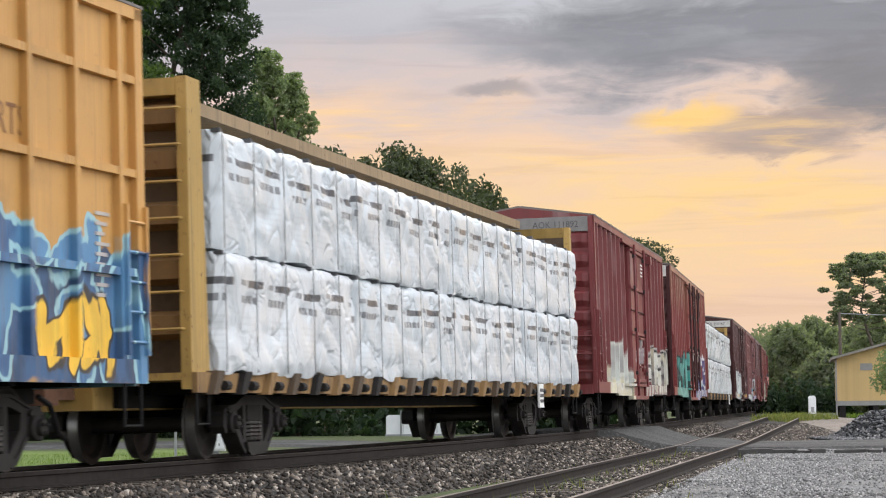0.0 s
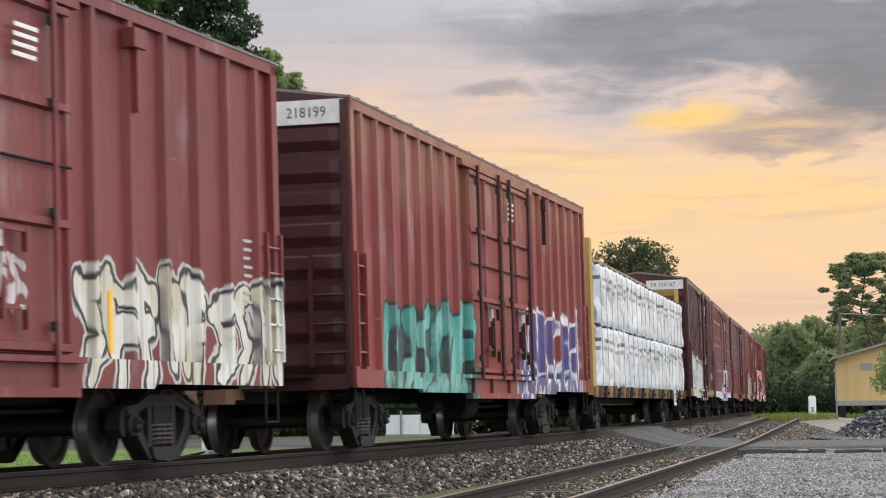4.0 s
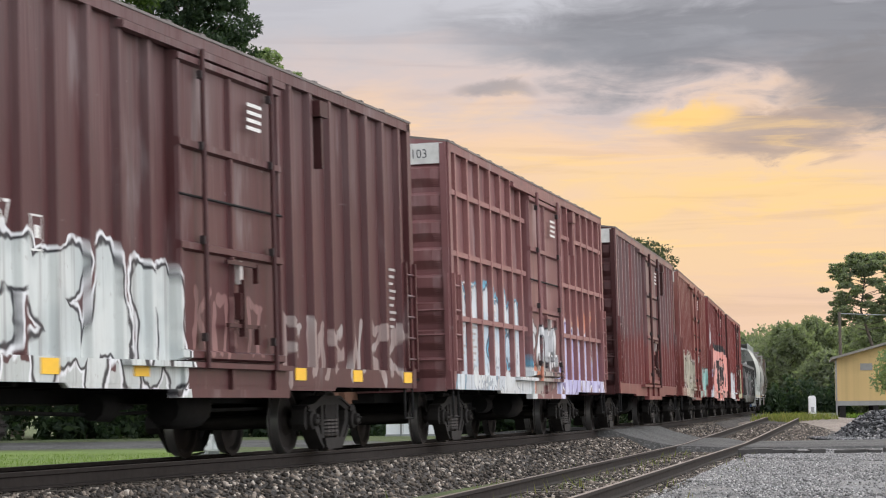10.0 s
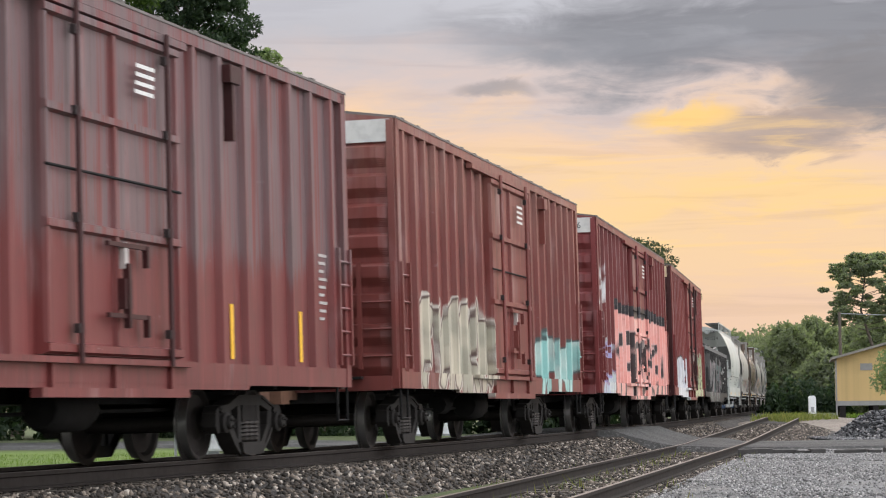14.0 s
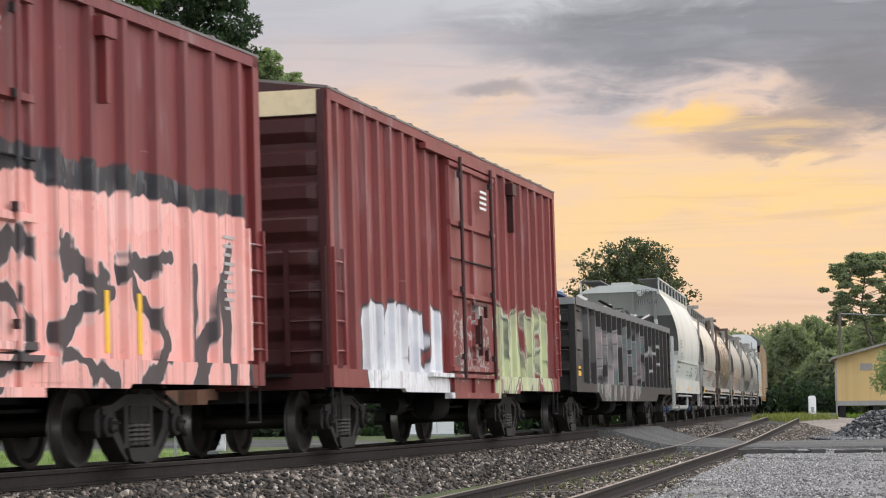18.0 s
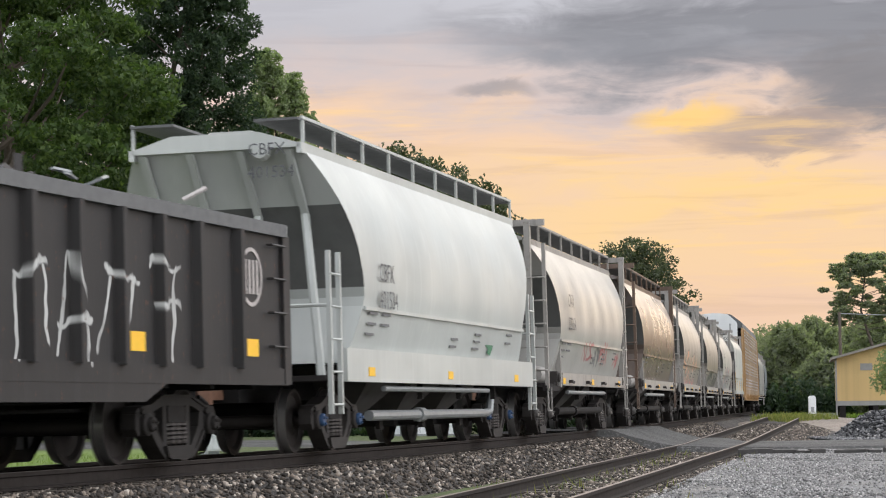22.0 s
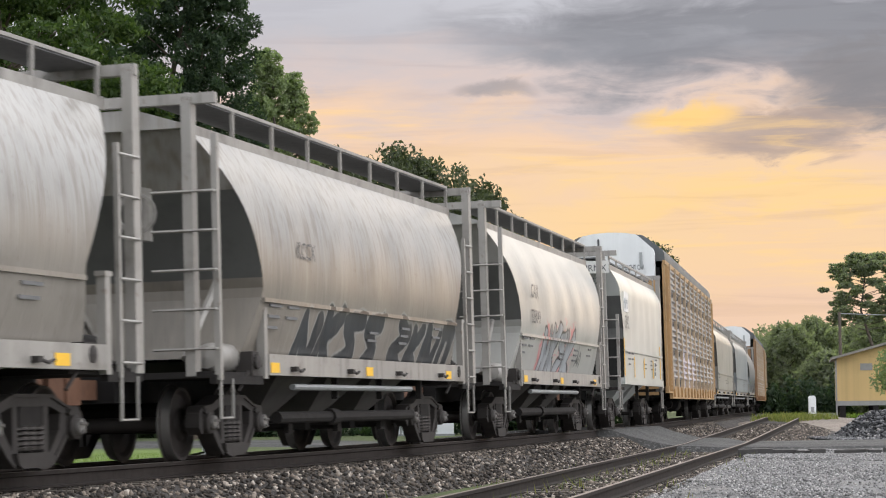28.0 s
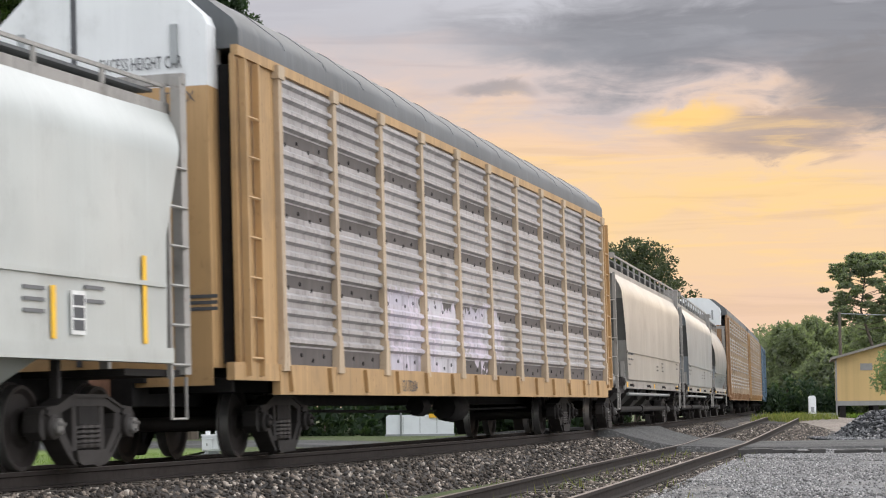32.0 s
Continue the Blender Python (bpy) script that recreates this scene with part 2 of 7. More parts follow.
def spray(n, g, col, x0, x1, z0, z1, fill, edge, third=None, scale=1.6, seed=0, holes=0.35, dense=1.0, rim=None, sway=1.0):
    """Sprayed lettering: bent cells with a drawn outline, inside an uneven block of wall."""
    x, z, wob, wob2 = g.x, g.z, g.wob, g.fine
    ex = n.m("ADD", x, n.m("ADD", n.m("MULTIPLY", wob, 0.7 * sway), n.m("MULTIPLY", wob2, 0.22 * sway)))
    ez = n.m("ADD", z, n.m("ADD", n.m("MULTIPLY", wob, 0.7 * sway), n.m("MULTIPLY", wob2, 0.38 * sway)))
    inside = n.m("MINIMUM", n.m("MINIMUM", n.m("SUBTRACT", ex, x0), n.m("SUBTRACT", x1, ex)), n.m("MINIMUM", n.m("SUBTRACT", ez, z0), n.m("SUBTRACT", z1, ez)))
    box = n.step(inside, -0.02, 0.02)
    bend = n.n("ShaderNodeCombineXYZ", X=n.m("ADD", n.m("MULTIPLY", x, 0.72), n.m("MULTIPLY", wob, 2.4)), Y=n.m("ADD", n.m("MULTIPLY_ADD", z, 0.75, seed * 3.7), n.m("MULTIPLY", wob2, 0.9))).outputs[0]
    vo = n.t.nodes.new("ShaderNodeTexVoronoi")
    vo.voronoi_dimensions, vo.feature = "2D", "DISTANCE_TO_EDGE"
    n.put(bend, vo.inputs["Vector"])
    vo.inputs["Scale"].default_value = scale
    d = vo.outputs["Distance"]
    vc = n.t.nodes.new("ShaderNodeTexVoronoi")
    vc.voronoi_dimensions = "2D"
    n.put(bend, vc.inputs["Vector"])
    vc.inputs["Scale"].default_value = scale
    cell = n.n("ShaderNodeSeparateXYZ", Vector=vc.outputs["Color"]).outputs
    paintc = n.mix(n.m("GREATER_THAN", cell[0], 0.6), fill, third or fill)
    paintc = n.mix(n.m("MULTIPLY", g.drip, 0.4), paintc, (0.9, 0.9, 0.9))
    paintc = n.mix(n.step(d, 0.062, 0.05), paintc, edge)
    keep = n.m("MAXIMUM", n.m("GREATER_THAN", cell[1], holes), n.step(d, 0.062, 0.05))
    if rim:
        round_it = n.step(inside, 0.10, 0.08)
        paintc = n.mix(round_it, paintc, rim)
        keep = n.m("MAXIMUM", keep, round_it)
    return n.mix(n.m("MULTIPLY", n.m("MULTIPLY", box, n.m("MULTIPLY", keep, g.worn)), dense), col, paintc)


GLYPHS = (((0.1, 0.0, 0.15, 1.0), (0.15, 1.0, 0.8, 0.1), (0.8, 0.1, 0.85, 1.0)),
          ((0.1, 0.0, 0.4, 1.0), (0.4, 1.0, 0.9, 0.0), (0.25, 0.4, 0.75, 0.4)),
          ((0.85, 0.95, 0.15, 0.8), (0.15, 0.8, 0.8, 0.4), (0.8, 0.4, 0.1, 0.05)),
          ((0.15, 0.0, 0.1, 1.0), (0.1, 1.0, 0.85, 0.9), (0.1, 0.5, 0.7, 0.55)),
          ((0.15, 0.1, 0.2, 0.9), (0.2, 0.9, 0.8, 0.85), (0.8, 0.85, 0.75, 0.1)),
          ((0.15, 0.0, 0.15, 1.0), (0.85, 1.0, 0.2, 0.5), (0.2, 0.5, 0.9, 0.0)))


def throw_up(n, g, col, x0, x1, z0, z1, count, fill, line=None, third=None, r=0.18, ew=0.05, seed=0, rim=None, cloud=None, slant=0.08, dense=1.0, sway=1.0):
    """Sprayed strokes in a row, fat or thin, with a drawn outline, on an uneven patch of ground colour."""
    rng = random.Random(seed * 7 + 1)
    x, z, wob, wob2 = g.x, g.z, g.wob, g.wob2
    px = n.m("ADD", x, n.m("MULTIPLY", wob, 0.55 * sway))
    pz = n.m("ADD", z, n.m("MULTIPLY", wob2, 0.45 * sway))
    at = n.n("ShaderNodeCombineXYZ", X=px, Y=pz).outputs[0]

    def vec_op(op, a, b):
        node = n.t.nodes.new("ShaderNodeVectorMath")
        node.operation = op
        n.put(a, node.inputs[0])
        n.put(b, node.inputs[3 if op == "SCALE" else 1])
        return node.outputs[1 if op in ("DOT_PRODUCT", "DISTANCE") else 0]
    d, cell = None, (x1 - x0) / count
    inset = min(r + ew, cell * 0.4)
    for i in range(count):
        glyph = GLYPHS[rng.randrange(6)]
        a0, w = x0 + cell * i + inset * 0.5, cell - inset * 0.55
        zb, zt = z0 + r * 0.8 + rng.uniform(0, 0.08), z1 - r * 0.8 - rng.uniform(0, 0.16)
        flip = rng.random() < 0.35
        for u0, v0, u1, v1 in glyph:
            q = []
            for u, v in ((u0, v0), (u1, v1)):
                u = (1 - u if flip else u) + rng.uniform(-0.1, 0.1)
                v = v + rng.uniform(-0.07, 0.07)
                q.append((a0 + w * u + slant * (v - 0.5) * (zt - zb) * 2, zb + (zt - zb) * v, 0.0))
            ab = (q[1][0] - q[0][0], q[1][1] - q[0][1], 0.0)
            pa = vec_op("SUBTRACT", at, q[0])
            h = n.m("MULTIPLY", vec_op("DOT_PRODUCT", pa, ab), 1.0 / (ab[0] ** 2 + ab[1] ** 2), clamp=True)
            dist = vec_op("DISTANCE", pa, vec_op("SCALE", ab, h))
            d = dist if d is None else n.m("MINIMUM", d, dist)
    d = n.m("DIVIDE", d, g.wide)
    worn = n.m("MULTIPLY", g.worn, dense)
    soft = 0.018
    if cloud:
        inside = n.m("MINIMUM", n.m("MINIMUM", n.m("SUBTRACT", px, x0), n.m("SUBTRACT", x1, px)), n.m("MINIMUM", n.m("SUBTRACT", pz, z0 - 0.1), n.m("SUBTRACT", n.m("ADD", z1 - 0.1, n.m("MULTIPLY", wob, 0.9)), pz)))
        col = n.mix(n.m("MULTIPLY", n.step(inside, -0.03, 0.05), worn), col, n.mix(n.step(wob2, -0.1, 0.12), cloud, tuple(c * 0.6 for c in cloud)))
    if rim:
        col = n.mix(n.m("MULTIPLY", n.step(d, r + ew * 2 + soft, r + ew * 2 - soft), worn), col, rim)
    if line:
        col = n.mix(n.m("MULTIPLY", n.step(d, r + ew + soft, r + ew - soft), worn), col, line)
    body = n.mix(n.step(wob, -0.06, 0.1), fill, third or tuple(c * 0.82 for c in fill))
    body = n.mix(g.drip, body, tuple(min(0.9, c * 1.25 + 0.03) for c in fill))
    return n.mix(n.m("MULTIPLY", n.step(d, r + soft, r - soft), worn), col, body)


def paint(name, rgb, root=None, rough=0.46, streak=0.5, rust=0.25, fade=None, tags=(), pale=0.25, seed=0.0, grime=0.22, spec=0.42, chalk=0.0):
    """Old railway paint: sun-bleached, streaked, rusting."""
    mat, n = material(name)
    v = tc(n, root)
    if seed:
        v = n.scaled(v, (1, 1, 1), (0, 0, 0))
    info = n.n("ShaderNodeObjectInfo").outputs["Random"]
    big = n.noise(n.scaled(v, (0.35, 0.35, 0.5), (seed, 0, 0)), 1.0, 3)
    st = n.noise(n.scaled(v, (5.5, 5.5, 0.28), (seed, 3, 0)), 1.0, 4, 0.6)
    st2 = n.noise(n.scaled(v, (7.5, 7.5, 0.32), (0, seed, 0)), 1.0, 4, 0.55)
    sp = n.noise(v, 9.0, 5, 0.65)
    col = n.mix(n.m("MULTIPLY", n.step(big, 0.3, 0.7), 0.45), rgb, tuple(c * 0.62 for c in rgb))
    lighter = tuple(min(0.85, c * 1.45 + 0.018) for c in rgb)
    col = n.mix(n.m("MULTIPLY", n.step(st, 0.5, 0.72), pale), col, lighter)
    if chalk:
        haze = n.noise(n.scaled(v, (1.5, 1.5, 0.45), (seed + 4, 1, 2)), 1.0, 4, 0.55)
        col = n.mix(n.m("MULTIPLY", n.step(haze, 0.54, 0.74), chalk), col, tuple(0.16 + 0.75 * c for c in rgb))
        scuff = n.noise(n.scaled(v, (2.0, 2.0, 7.0), (1, seed, 6)), 1.0, 5, 0.7)
        col = n.mix(n.m("MULTIPLY", n.step(scuff, 0.68, 0.74), chalk), col, tuple(0.22 + 0.6 * c for c in rgb))
    if fade:
        z0, z1, fc, amt, amp = (*fade, 3.2)[:5]
        z = n.n("ShaderNodeSeparateXYZ", Vector=v).outputs[2]
        edge = n.m("ADD", z, n.m("MULTIPLY", n.m("SUBTRACT", st, 0.5), amp))
        col = n.mix(n.m("MULTIPLY", n.step(edge, z0, z1), n.m("MULTIPLY", n.step(st2, 0.3, 0.62), amt)), col, fc)
    g = SprayGround(n, v) if tags else None
    for tag in tags:
        col = (throw_up if "count" in tag else spray)(n, g, col, **tag)
    col = n.mix(n.m("MULTIPLY", n.step(st2, 0.48, 0.75), streak), col, tuple(c * 0.4 + 0.012 for c in rgb))
    r = n.m("MULTIPLY", n.step(sp, 0.60, 0.70), rust)
    col = n.mix(r, col, (0.11, 0.045, 0.022))
    col = n.mix(n.m("MULTIPLY", n.step(n.noise(v, 1.7, 4, 0.6), 0.5, 0.75), grime), col, (0.06, 0.05, 0.042))
    col = n.mix(n.m("MULTIPLY", info, 0.16), col, n.mix(1.0, col, (0.6, 0.6, 0.6), "MULTIPLY"))
    ro = n.m("ADD", n.m("MULTIPLY", n.m("SUBTRACT", big, 0.35), 0.14), rough)
    return finish(n, mat, col, ro, 0.0, sp, 0.006, 0.2, spec)


def plain(name, rgb, rough=0.6, metal=0.0, var=0.3, scale=6.0, bump=0.3, dark=0.55, spec=0.5):
    mat, n = material(name)
    v = tc(n)
    a, b = n.noise(v, scale, 4, 0.6), n.noise(v, scale * 0.17, 3)
    col = n.mix(n.m("MULTIPLY", n.step(a, 0.4, 0.7), var), rgb, tuple(c * dark for c in rgb))
    col = n.mix(n.m("MULTIPLY", n.step(b, 0.4, 0.7), var), col, tuple(min(0.9, c * 1.3) for c in rgb))
    return finish(n, mat, col, n.m("ADD", n.m("MULTIPLY", a, 0.2), rough - 0.1), metal, a, 0.01, bump, spec)


def rocks(name, stops, spec=0.35, rough=0.85, damp=0.0):
    """Loose stones, each its own shade."""
    mat, n = material(name)
    rnd = n.n("ShaderNodeNewGeometry").outputs["Random Per Island"]
    v = tc(n)
    col = n.ramp(rnd, stops)
    col = n.mix(n.m("MULTIPLY", n.noise(v, 1.2, 3), 0.5), col, n.mix(1.0, col, (0.45, 0.40, 0.36), "MULTIPLY"))
    patch = n.step(n.noise(n.scaled(v, (0.5, 0.22, 1)), 1.0, 3), 0.52, 0.66)
    col = n.mix(n.m("MULTIPLY", patch, damp), col, n.mix(1.0, col, (0.38, 0.37, 0.37), "MULTIPLY"))
    return finish(n, mat, col, rough, 0, n.noise(v, 60, 3), 0.01, 0.4, spec)


def ground_mat(name, base, dark, light, fine=9.0, bumpd=0.05, rough=0.9, puddle=0.0):
    mat, n = material(name)
    v = n.n("ShaderNodeNewGeometry").outputs["Position"]
    a, b, c = n.noise(v, 0.35, 4), n.noise(v, fine, 4, 0.7), n.noise(v, fine * 5, 2)
    col = n.mix(n.step(a, 0.35, 0.68), base, dark)
    col = n.mix(n.step(b, 0.5, 0.68), col, light)
    col = n.mix(n.m("MULTIPLY", n.step(c, 0.55, 0.7), 0.5), col, dark)
    ro = rough
    if puddle:
        wet = n.step(n.noise(v, 0.55, 3), 0.50, 0.60)
        col = n.mix(n.m("MULTIPLY", wet, 0.6), col, dark)
        ro = n.mix(n.m("MULTIPLY", wet, puddle), (rough,) * 3, (0.15,) * 3)
    return finish(n, mat, col, ro, 0, n.m("ADD", b, n.m("MULTIPLY", c, 0.4)), bumpd, 0.8, 0.4)


def leaf_mat(name, a, b, c, through_light=0.4):
    mat, n = material(name)
    g = n.n("ShaderNodeNewGeometry")
    col = n.ramp(g.outputs["Random Per Island"], [(0.0, a), (0.55, b), (1.0, c)])
    info = n.n("ShaderNodeObjectInfo").outputs["Random"]
    col = n.mix(n.m("MULTIPLY", info, 0.4), col, n.mix(1.0, col, (0.62, 0.68, 0.5), "MULTIPLY"))
    p = n.n("ShaderNodeBsdfPrincipled", Base_Color=col, Roughness=0.6)
    p.inputs["Specular IOR Level"].default_value = 0.25
    t = n.n("ShaderNodeBsdfTranslucent", Color=n.mix(1.0, col, (1.3, 1.5, 0.7), "MULTIPLY"))
    mx = n.n("ShaderNodeMixShader", _0=through_light, _1=p.outputs[0], _2=t.outputs[0])
    n.n("ShaderNodeOutputMaterial", Surface=mx.outputs[0])
    return mat


def wrap_mat(name, tint, period, phase):
    """White lumber wrap: creased film with printed bars."""
    mat, n = material(name)
    v = tc(n)
    s = n.n("ShaderNodeSeparateXYZ", Vector=v).outputs
    x, z = s[0], s[2]
    cell = n.m("FLOOR", n.m("DIVIDE", n.m("ADD", x, phase), period))
    ux = n.m("FRACT", n.m("DIVIDE", n.m("ADD", x, phase), period))
    rnd = n.t.nodes.new("ShaderNodeTexWhiteNoise")
    rnd.noise_dimensions = "1D"
    n.put(cell, rnd.inputs["W"])
    r = rnd.outputs[0]
    zz = n.m("ADD", z, n.m("ADD", n.m("MULTIPLY", r, 0.10), n.m("MULTIPLY", n.m("SUBTRACT", n.noise(v, 2.2, 2), 0.5), 0.06)))

    def bars(z0, z1, x0, x1):
        return n.m("MULTIPLY", n.m("MULTIPLY", n.step(zz, z0 - 0.006, z0 + 0.006), n.step(zz, z1 + 0.006, z1 - 0.006)),
                   n.m("MULTIPLY", n.step(ux, x0, x0 + 0.015), n.step(ux, x1, x1 - 0.015)))
    col = n.mix(n.step(n.noise(v, 0.9, 4), 0.35, 0.7), tint, tuple(c * 0.9 for c in tint))
    gap = n.m("GREATER_THAN", n.m("FRACT", n.m("MULTIPLY", ux, 9.3)), 0.22)
    col = n.mix(n.m("MULTIPLY", bars(0.98, 1.065, 0.34, 0.90), 0.9), col, (0.045, 0.042, 0.048))
    col = n.mix(n.m("MULTIPLY", bars(1.0, 1.065, 0.10, 0.30), 0.7), col, (0.10, 0.10, 0.11))
    col = n.mix(n.m("MULTIPLY", n.m("MULTIPLY", bars(0.80, 0.885, 0.14, 0.76), gap), 0.8), col, (0.09, 0.09, 0.10))
    line = n.m("GREATER_THAN", n.m("FRACT", n.m("MULTIPLY", zz, 14.0)), 0.6)
    col = n.mix(n.m("MULTIPLY", n.m("MULTIPLY", bars(0.25, 0.68, 0.14, 0.78), line), 0.22), col, (0.38, 0.39, 0.41))
    cr = n.noise(n.scaled(v, (3.0, 3.0, 2.2)), 1.0, 5, 0.6, 1.6)
    rid = n.m("ABSOLUTE", n.m("SUBTRACT", n.noise(n.scaled(v, (1.9, 1.9, 1.3)), 1.0, 3, 0.5, 0.9), 0.5))
    hgt = n.m("ADD", n.m("MULTIPLY", cr, 0.25), n.m("MULTIPLY", n.m("MINIMUM", rid, 0.07), 6.0))
    return finish(n, mat, col, 0.30, 0, hgt, 0.10, 0.5, 0.45)


RUST = plain("rusty_steel", (0.12, 0.055, 0.03), 0.8, 0, 0.6, 8)
BLACK = plain("grimy_black_steel", (0.011, 0.010, 0.010), 0.8, 0, 0.5, 7, spec=0.2)
GRIME = plain("dusty_dark_iron", (0.018, 0.0155, 0.0145), 0.8, 0, 0.5, 5, spec=0.25)
CAST = plain("dusty_cast_iron", (0.034, 0.029, 0.0265), 0.75, 0, 0.6, 5, spec=0.35)
SOOTY = plain("sooty_cast_iron", (0.021, 0.018, 0.0165), 0.75, 0, 0.6, 5, spec=0.3)
SPRING = plain("worn_spring_steel", (0.055, 0.047, 0.043), 0.55, 0.2, 0.4, 9)
RIM = plain("polished_tread", (0.30, 0.29, 0.28), 0.35, 0.8, 0.3, 5)
BLUE_CAP = plain("blue_bearing_cap", (0.03, 0.075, 0.17), 0.5, 0, 0.3, 8)
PALE_CAP = plain("dusty_pale_bearing_cap", (0.16, 0.15, 0.14), 0.55, 0.2, 0.4, 8)
TREAD = plain("worn_wheel_steel", (0.026, 0.021, 0.019), 0.6, 0.1, 0.4, 5, spec=0.3)
RAIL_TOP = plain("polished_rail_head", (0.11, 0.10, 0.095), 0.45, 0.4, 0.3, 3)
RAIL_WEB = plain("rusty_rail", (0.024, 0.0185, 0.016), 0.9, 0, 0.5, 9, spec=0.25)
GALV = plain("galvanised_steel", (0.30, 0.31, 0.31), 0.5, 0.5, 0.3, 7)
WHITE_INK = plain("white_stencil_paint", (0.72, 0.71, 0.68), 0.6, 0, 0.35, 14, 0.1)
DIM_INK = plain("worn_stencil_paint", (0.42, 0.38, 0.36), 0.6, 0, 0.5, 14, 0.1)
DARK_INK = plain("dark_stencil_paint", (0.07, 0.07, 0.075), 0.6, 0, 0.3, 14, 0.1)
LINE_INK = plain("grey_stencil_paint", (0.13, 0.13, 0.132), 0.6, 0, 0.3, 14, 0.1)
FADED_GREY = plain("faded_grey_lettering", (0.36, 0.38, 0.39), 0.6, 0, 0.3, 14, 0.1)
FADED_INK = plain("faded_brown_lettering", (0.20, 0.085, 0.03), 0.6, 0, 0.35, 14, 0.1)
YELLOW_INK = plain("yellow_reflector", (0.85, 0.48, 0.03), 0.45, 0, 0.2, 14, 0.1)
GREEN_INK = plain("green_emblem_paint", (0.02, 0.14, 0.07), 0.5, 0, 0.2, 14, 0.1)
RED_INK = plain("red_emblem_paint", (0.42, 0.10, 0.05), 0.5, 0, 0.4, 10, 0.1)
TIE = plain("weathered_tie_wood", (0.10, 0.082, 0.066), 0.9, 0, 0.6, 7)
GRATE = plain("dark_roof_grating", (0.13, 0.13, 0.13), 0.7, 0.3, 0.3, 9)
STRAP = plain("dark_webbing", (0.07, 0.07, 0.075), 0.7, 0, 0.3, 9)

# ---------------------------------------------------------------- trucks (each car rides on two)


def wheelset_mesh():
    m = M()
    for y in (-0.75, 0.75):
        o = 1 if y > 0 else -1
        prof = [(0.10, -0.09), (0.16, -0.08), (0.20, -0.035), (0.34, -0.02), (0.385, -0.065), (0.42, -0.065), (0.427, 0.04), (0.455, 0.055), (0.455, 0.075), (0.39, 0.075), (0.34, 0.03), (0.2, 0.03), (0.10, 0.09)]
        m.lathe([(r, y - o * (t + 0.03)) for r, t in prof], 24)
    m.lathe([(0.0, -1.02), (0.085, -1.02), (0.085, -0.82), (0.09, 0.82), (0.085, 1.02), (0.0, 1.02)], 12)
    for y in (-1.03, 1.03):
        for k in range(3):
            a = k * 2.094
            m.box(0.05 * math.cos(a) - 0.014, 0.05 * math.cos(a) + 0.014, y - 0.014, y + 0.014, 0.05 * math.sin(a) - 0.014, 0.05 * math.sin(a) + 0.014)
    return m


def side_frame_mesh():
    """Cast side frame: arched top member, pedestal jaws, tension members down to a sunk spring seat, columns and windows."""
    m = M()
    y0, y1 = -0.085, 0.085
    m.prism([(-1.12, 0.56), (-1.02, 0.62), (-0.76, 0.64), (-0.40, 0.75), (0.40, 0.75), (0.76, 0.64), (1.02, 0.62), (1.12, 0.56), (1.12, 0.50), (0.78, 0.53), (0.40, 0.63), (-0.40, 0.63), (-0.78, 0.53), (-1.12, 0.50)], y0, y1, "y")
    for o in (-1, 1):
        m.prism([(o * 0.79, 0.56), (o * 0.63, 0.56), (o * 0.60, 0.40), (o * 0.37, 0.18), (o * 0.28, 0.05), (o * 0.40, 0.05), (o * 0.56, 0.16), (o * 0.75, 0.33)], y0, y1, "y")
        m.prism([(o * 0.38, 0.66), (o * 0.27, 0.66), (o * 0.27, 0.13), (o * 0.38, 0.13)], y0 + 0.012, y1 - 0.012, "y")
        m.prism([(o * 1.02, 0.56), (o * 1.13, 0.54), (o * 1.14, 0.38), (o * 1.06, 0.30), (o * 1.02, 0.32)], y0, y1, "y")
        m.prism([(o * 0.76, 0.56), (o * 0.79, 0.60), (o * 0.99, 0.60), (o * 1.02, 0.56), (o * 0.99, 0.535), (o * 0.79, 0.535)], -0.115, 0.115, "y")
    m.prism([(-0.40, 0.19), (0.40, 0.19), (0.36, 0.08), (0.28, 0.045), (-0.28, 0.045), (-0.36, 0.08)], y0 - 0.05, y1 + 0.05, "y")
    # raised edge flanges on both faces
    for yy in (y0 - 0.02, y1):
        m.prism([(-0.42, 0.75), (0.42, 0.75), (0.42, 0.715), (-0.42, 0.715)], yy, yy + 0.02, "y")
        for o in (-1, 1):
            m.prism([(o * 0.40, 0.75), (o * 0.76, 0.64), (o * 1.02, 0.62), (o * 1.02, 0.59), (o * 0.76, 0.61), (o * 0.40, 0.715)], yy, yy + 0.02, "y")
            m.prism([(o * 0.75, 0.33), (o * 0.56, 0.16), (o * 0.40, 0.05), (o * 0.37, 0.085), (o * 0.53, 0.19), (o * 0.72, 0.36)], yy, yy + 0.02, "y")
    return m


def spring_mesh():
    pts = [(0.078 * math.cos(t), 0.078 * math.sin(t), 0.20 + 0.24 * t / 31.4) for t in np.linspace(0, 31.4, 46)]
    return M().tube(pts, 0.021, 5)


def journal_mesh():
    return M().lathe([(0.0, -0.10), (0.10, -0.10), (0.125, -0.08), (0.13, 0.12), (0.0, 0.12)], 14)


def cap_mesh():
    m = M().lathe([(0.0, -0.05), (0.075, -0.05), (0.085, -0.035), (0.085, 0.0), (0.0, 0.0)], 14)
    for k in range(3):
        a = 0.5 + k * 2.094
        m.lathe([(0.0, -0.075), (0.02, -0.075), (0.02, -0.045)], 6, "y", (0.05 * math.cos(a), 0, 0.05 * math.sin(a)))
    return m


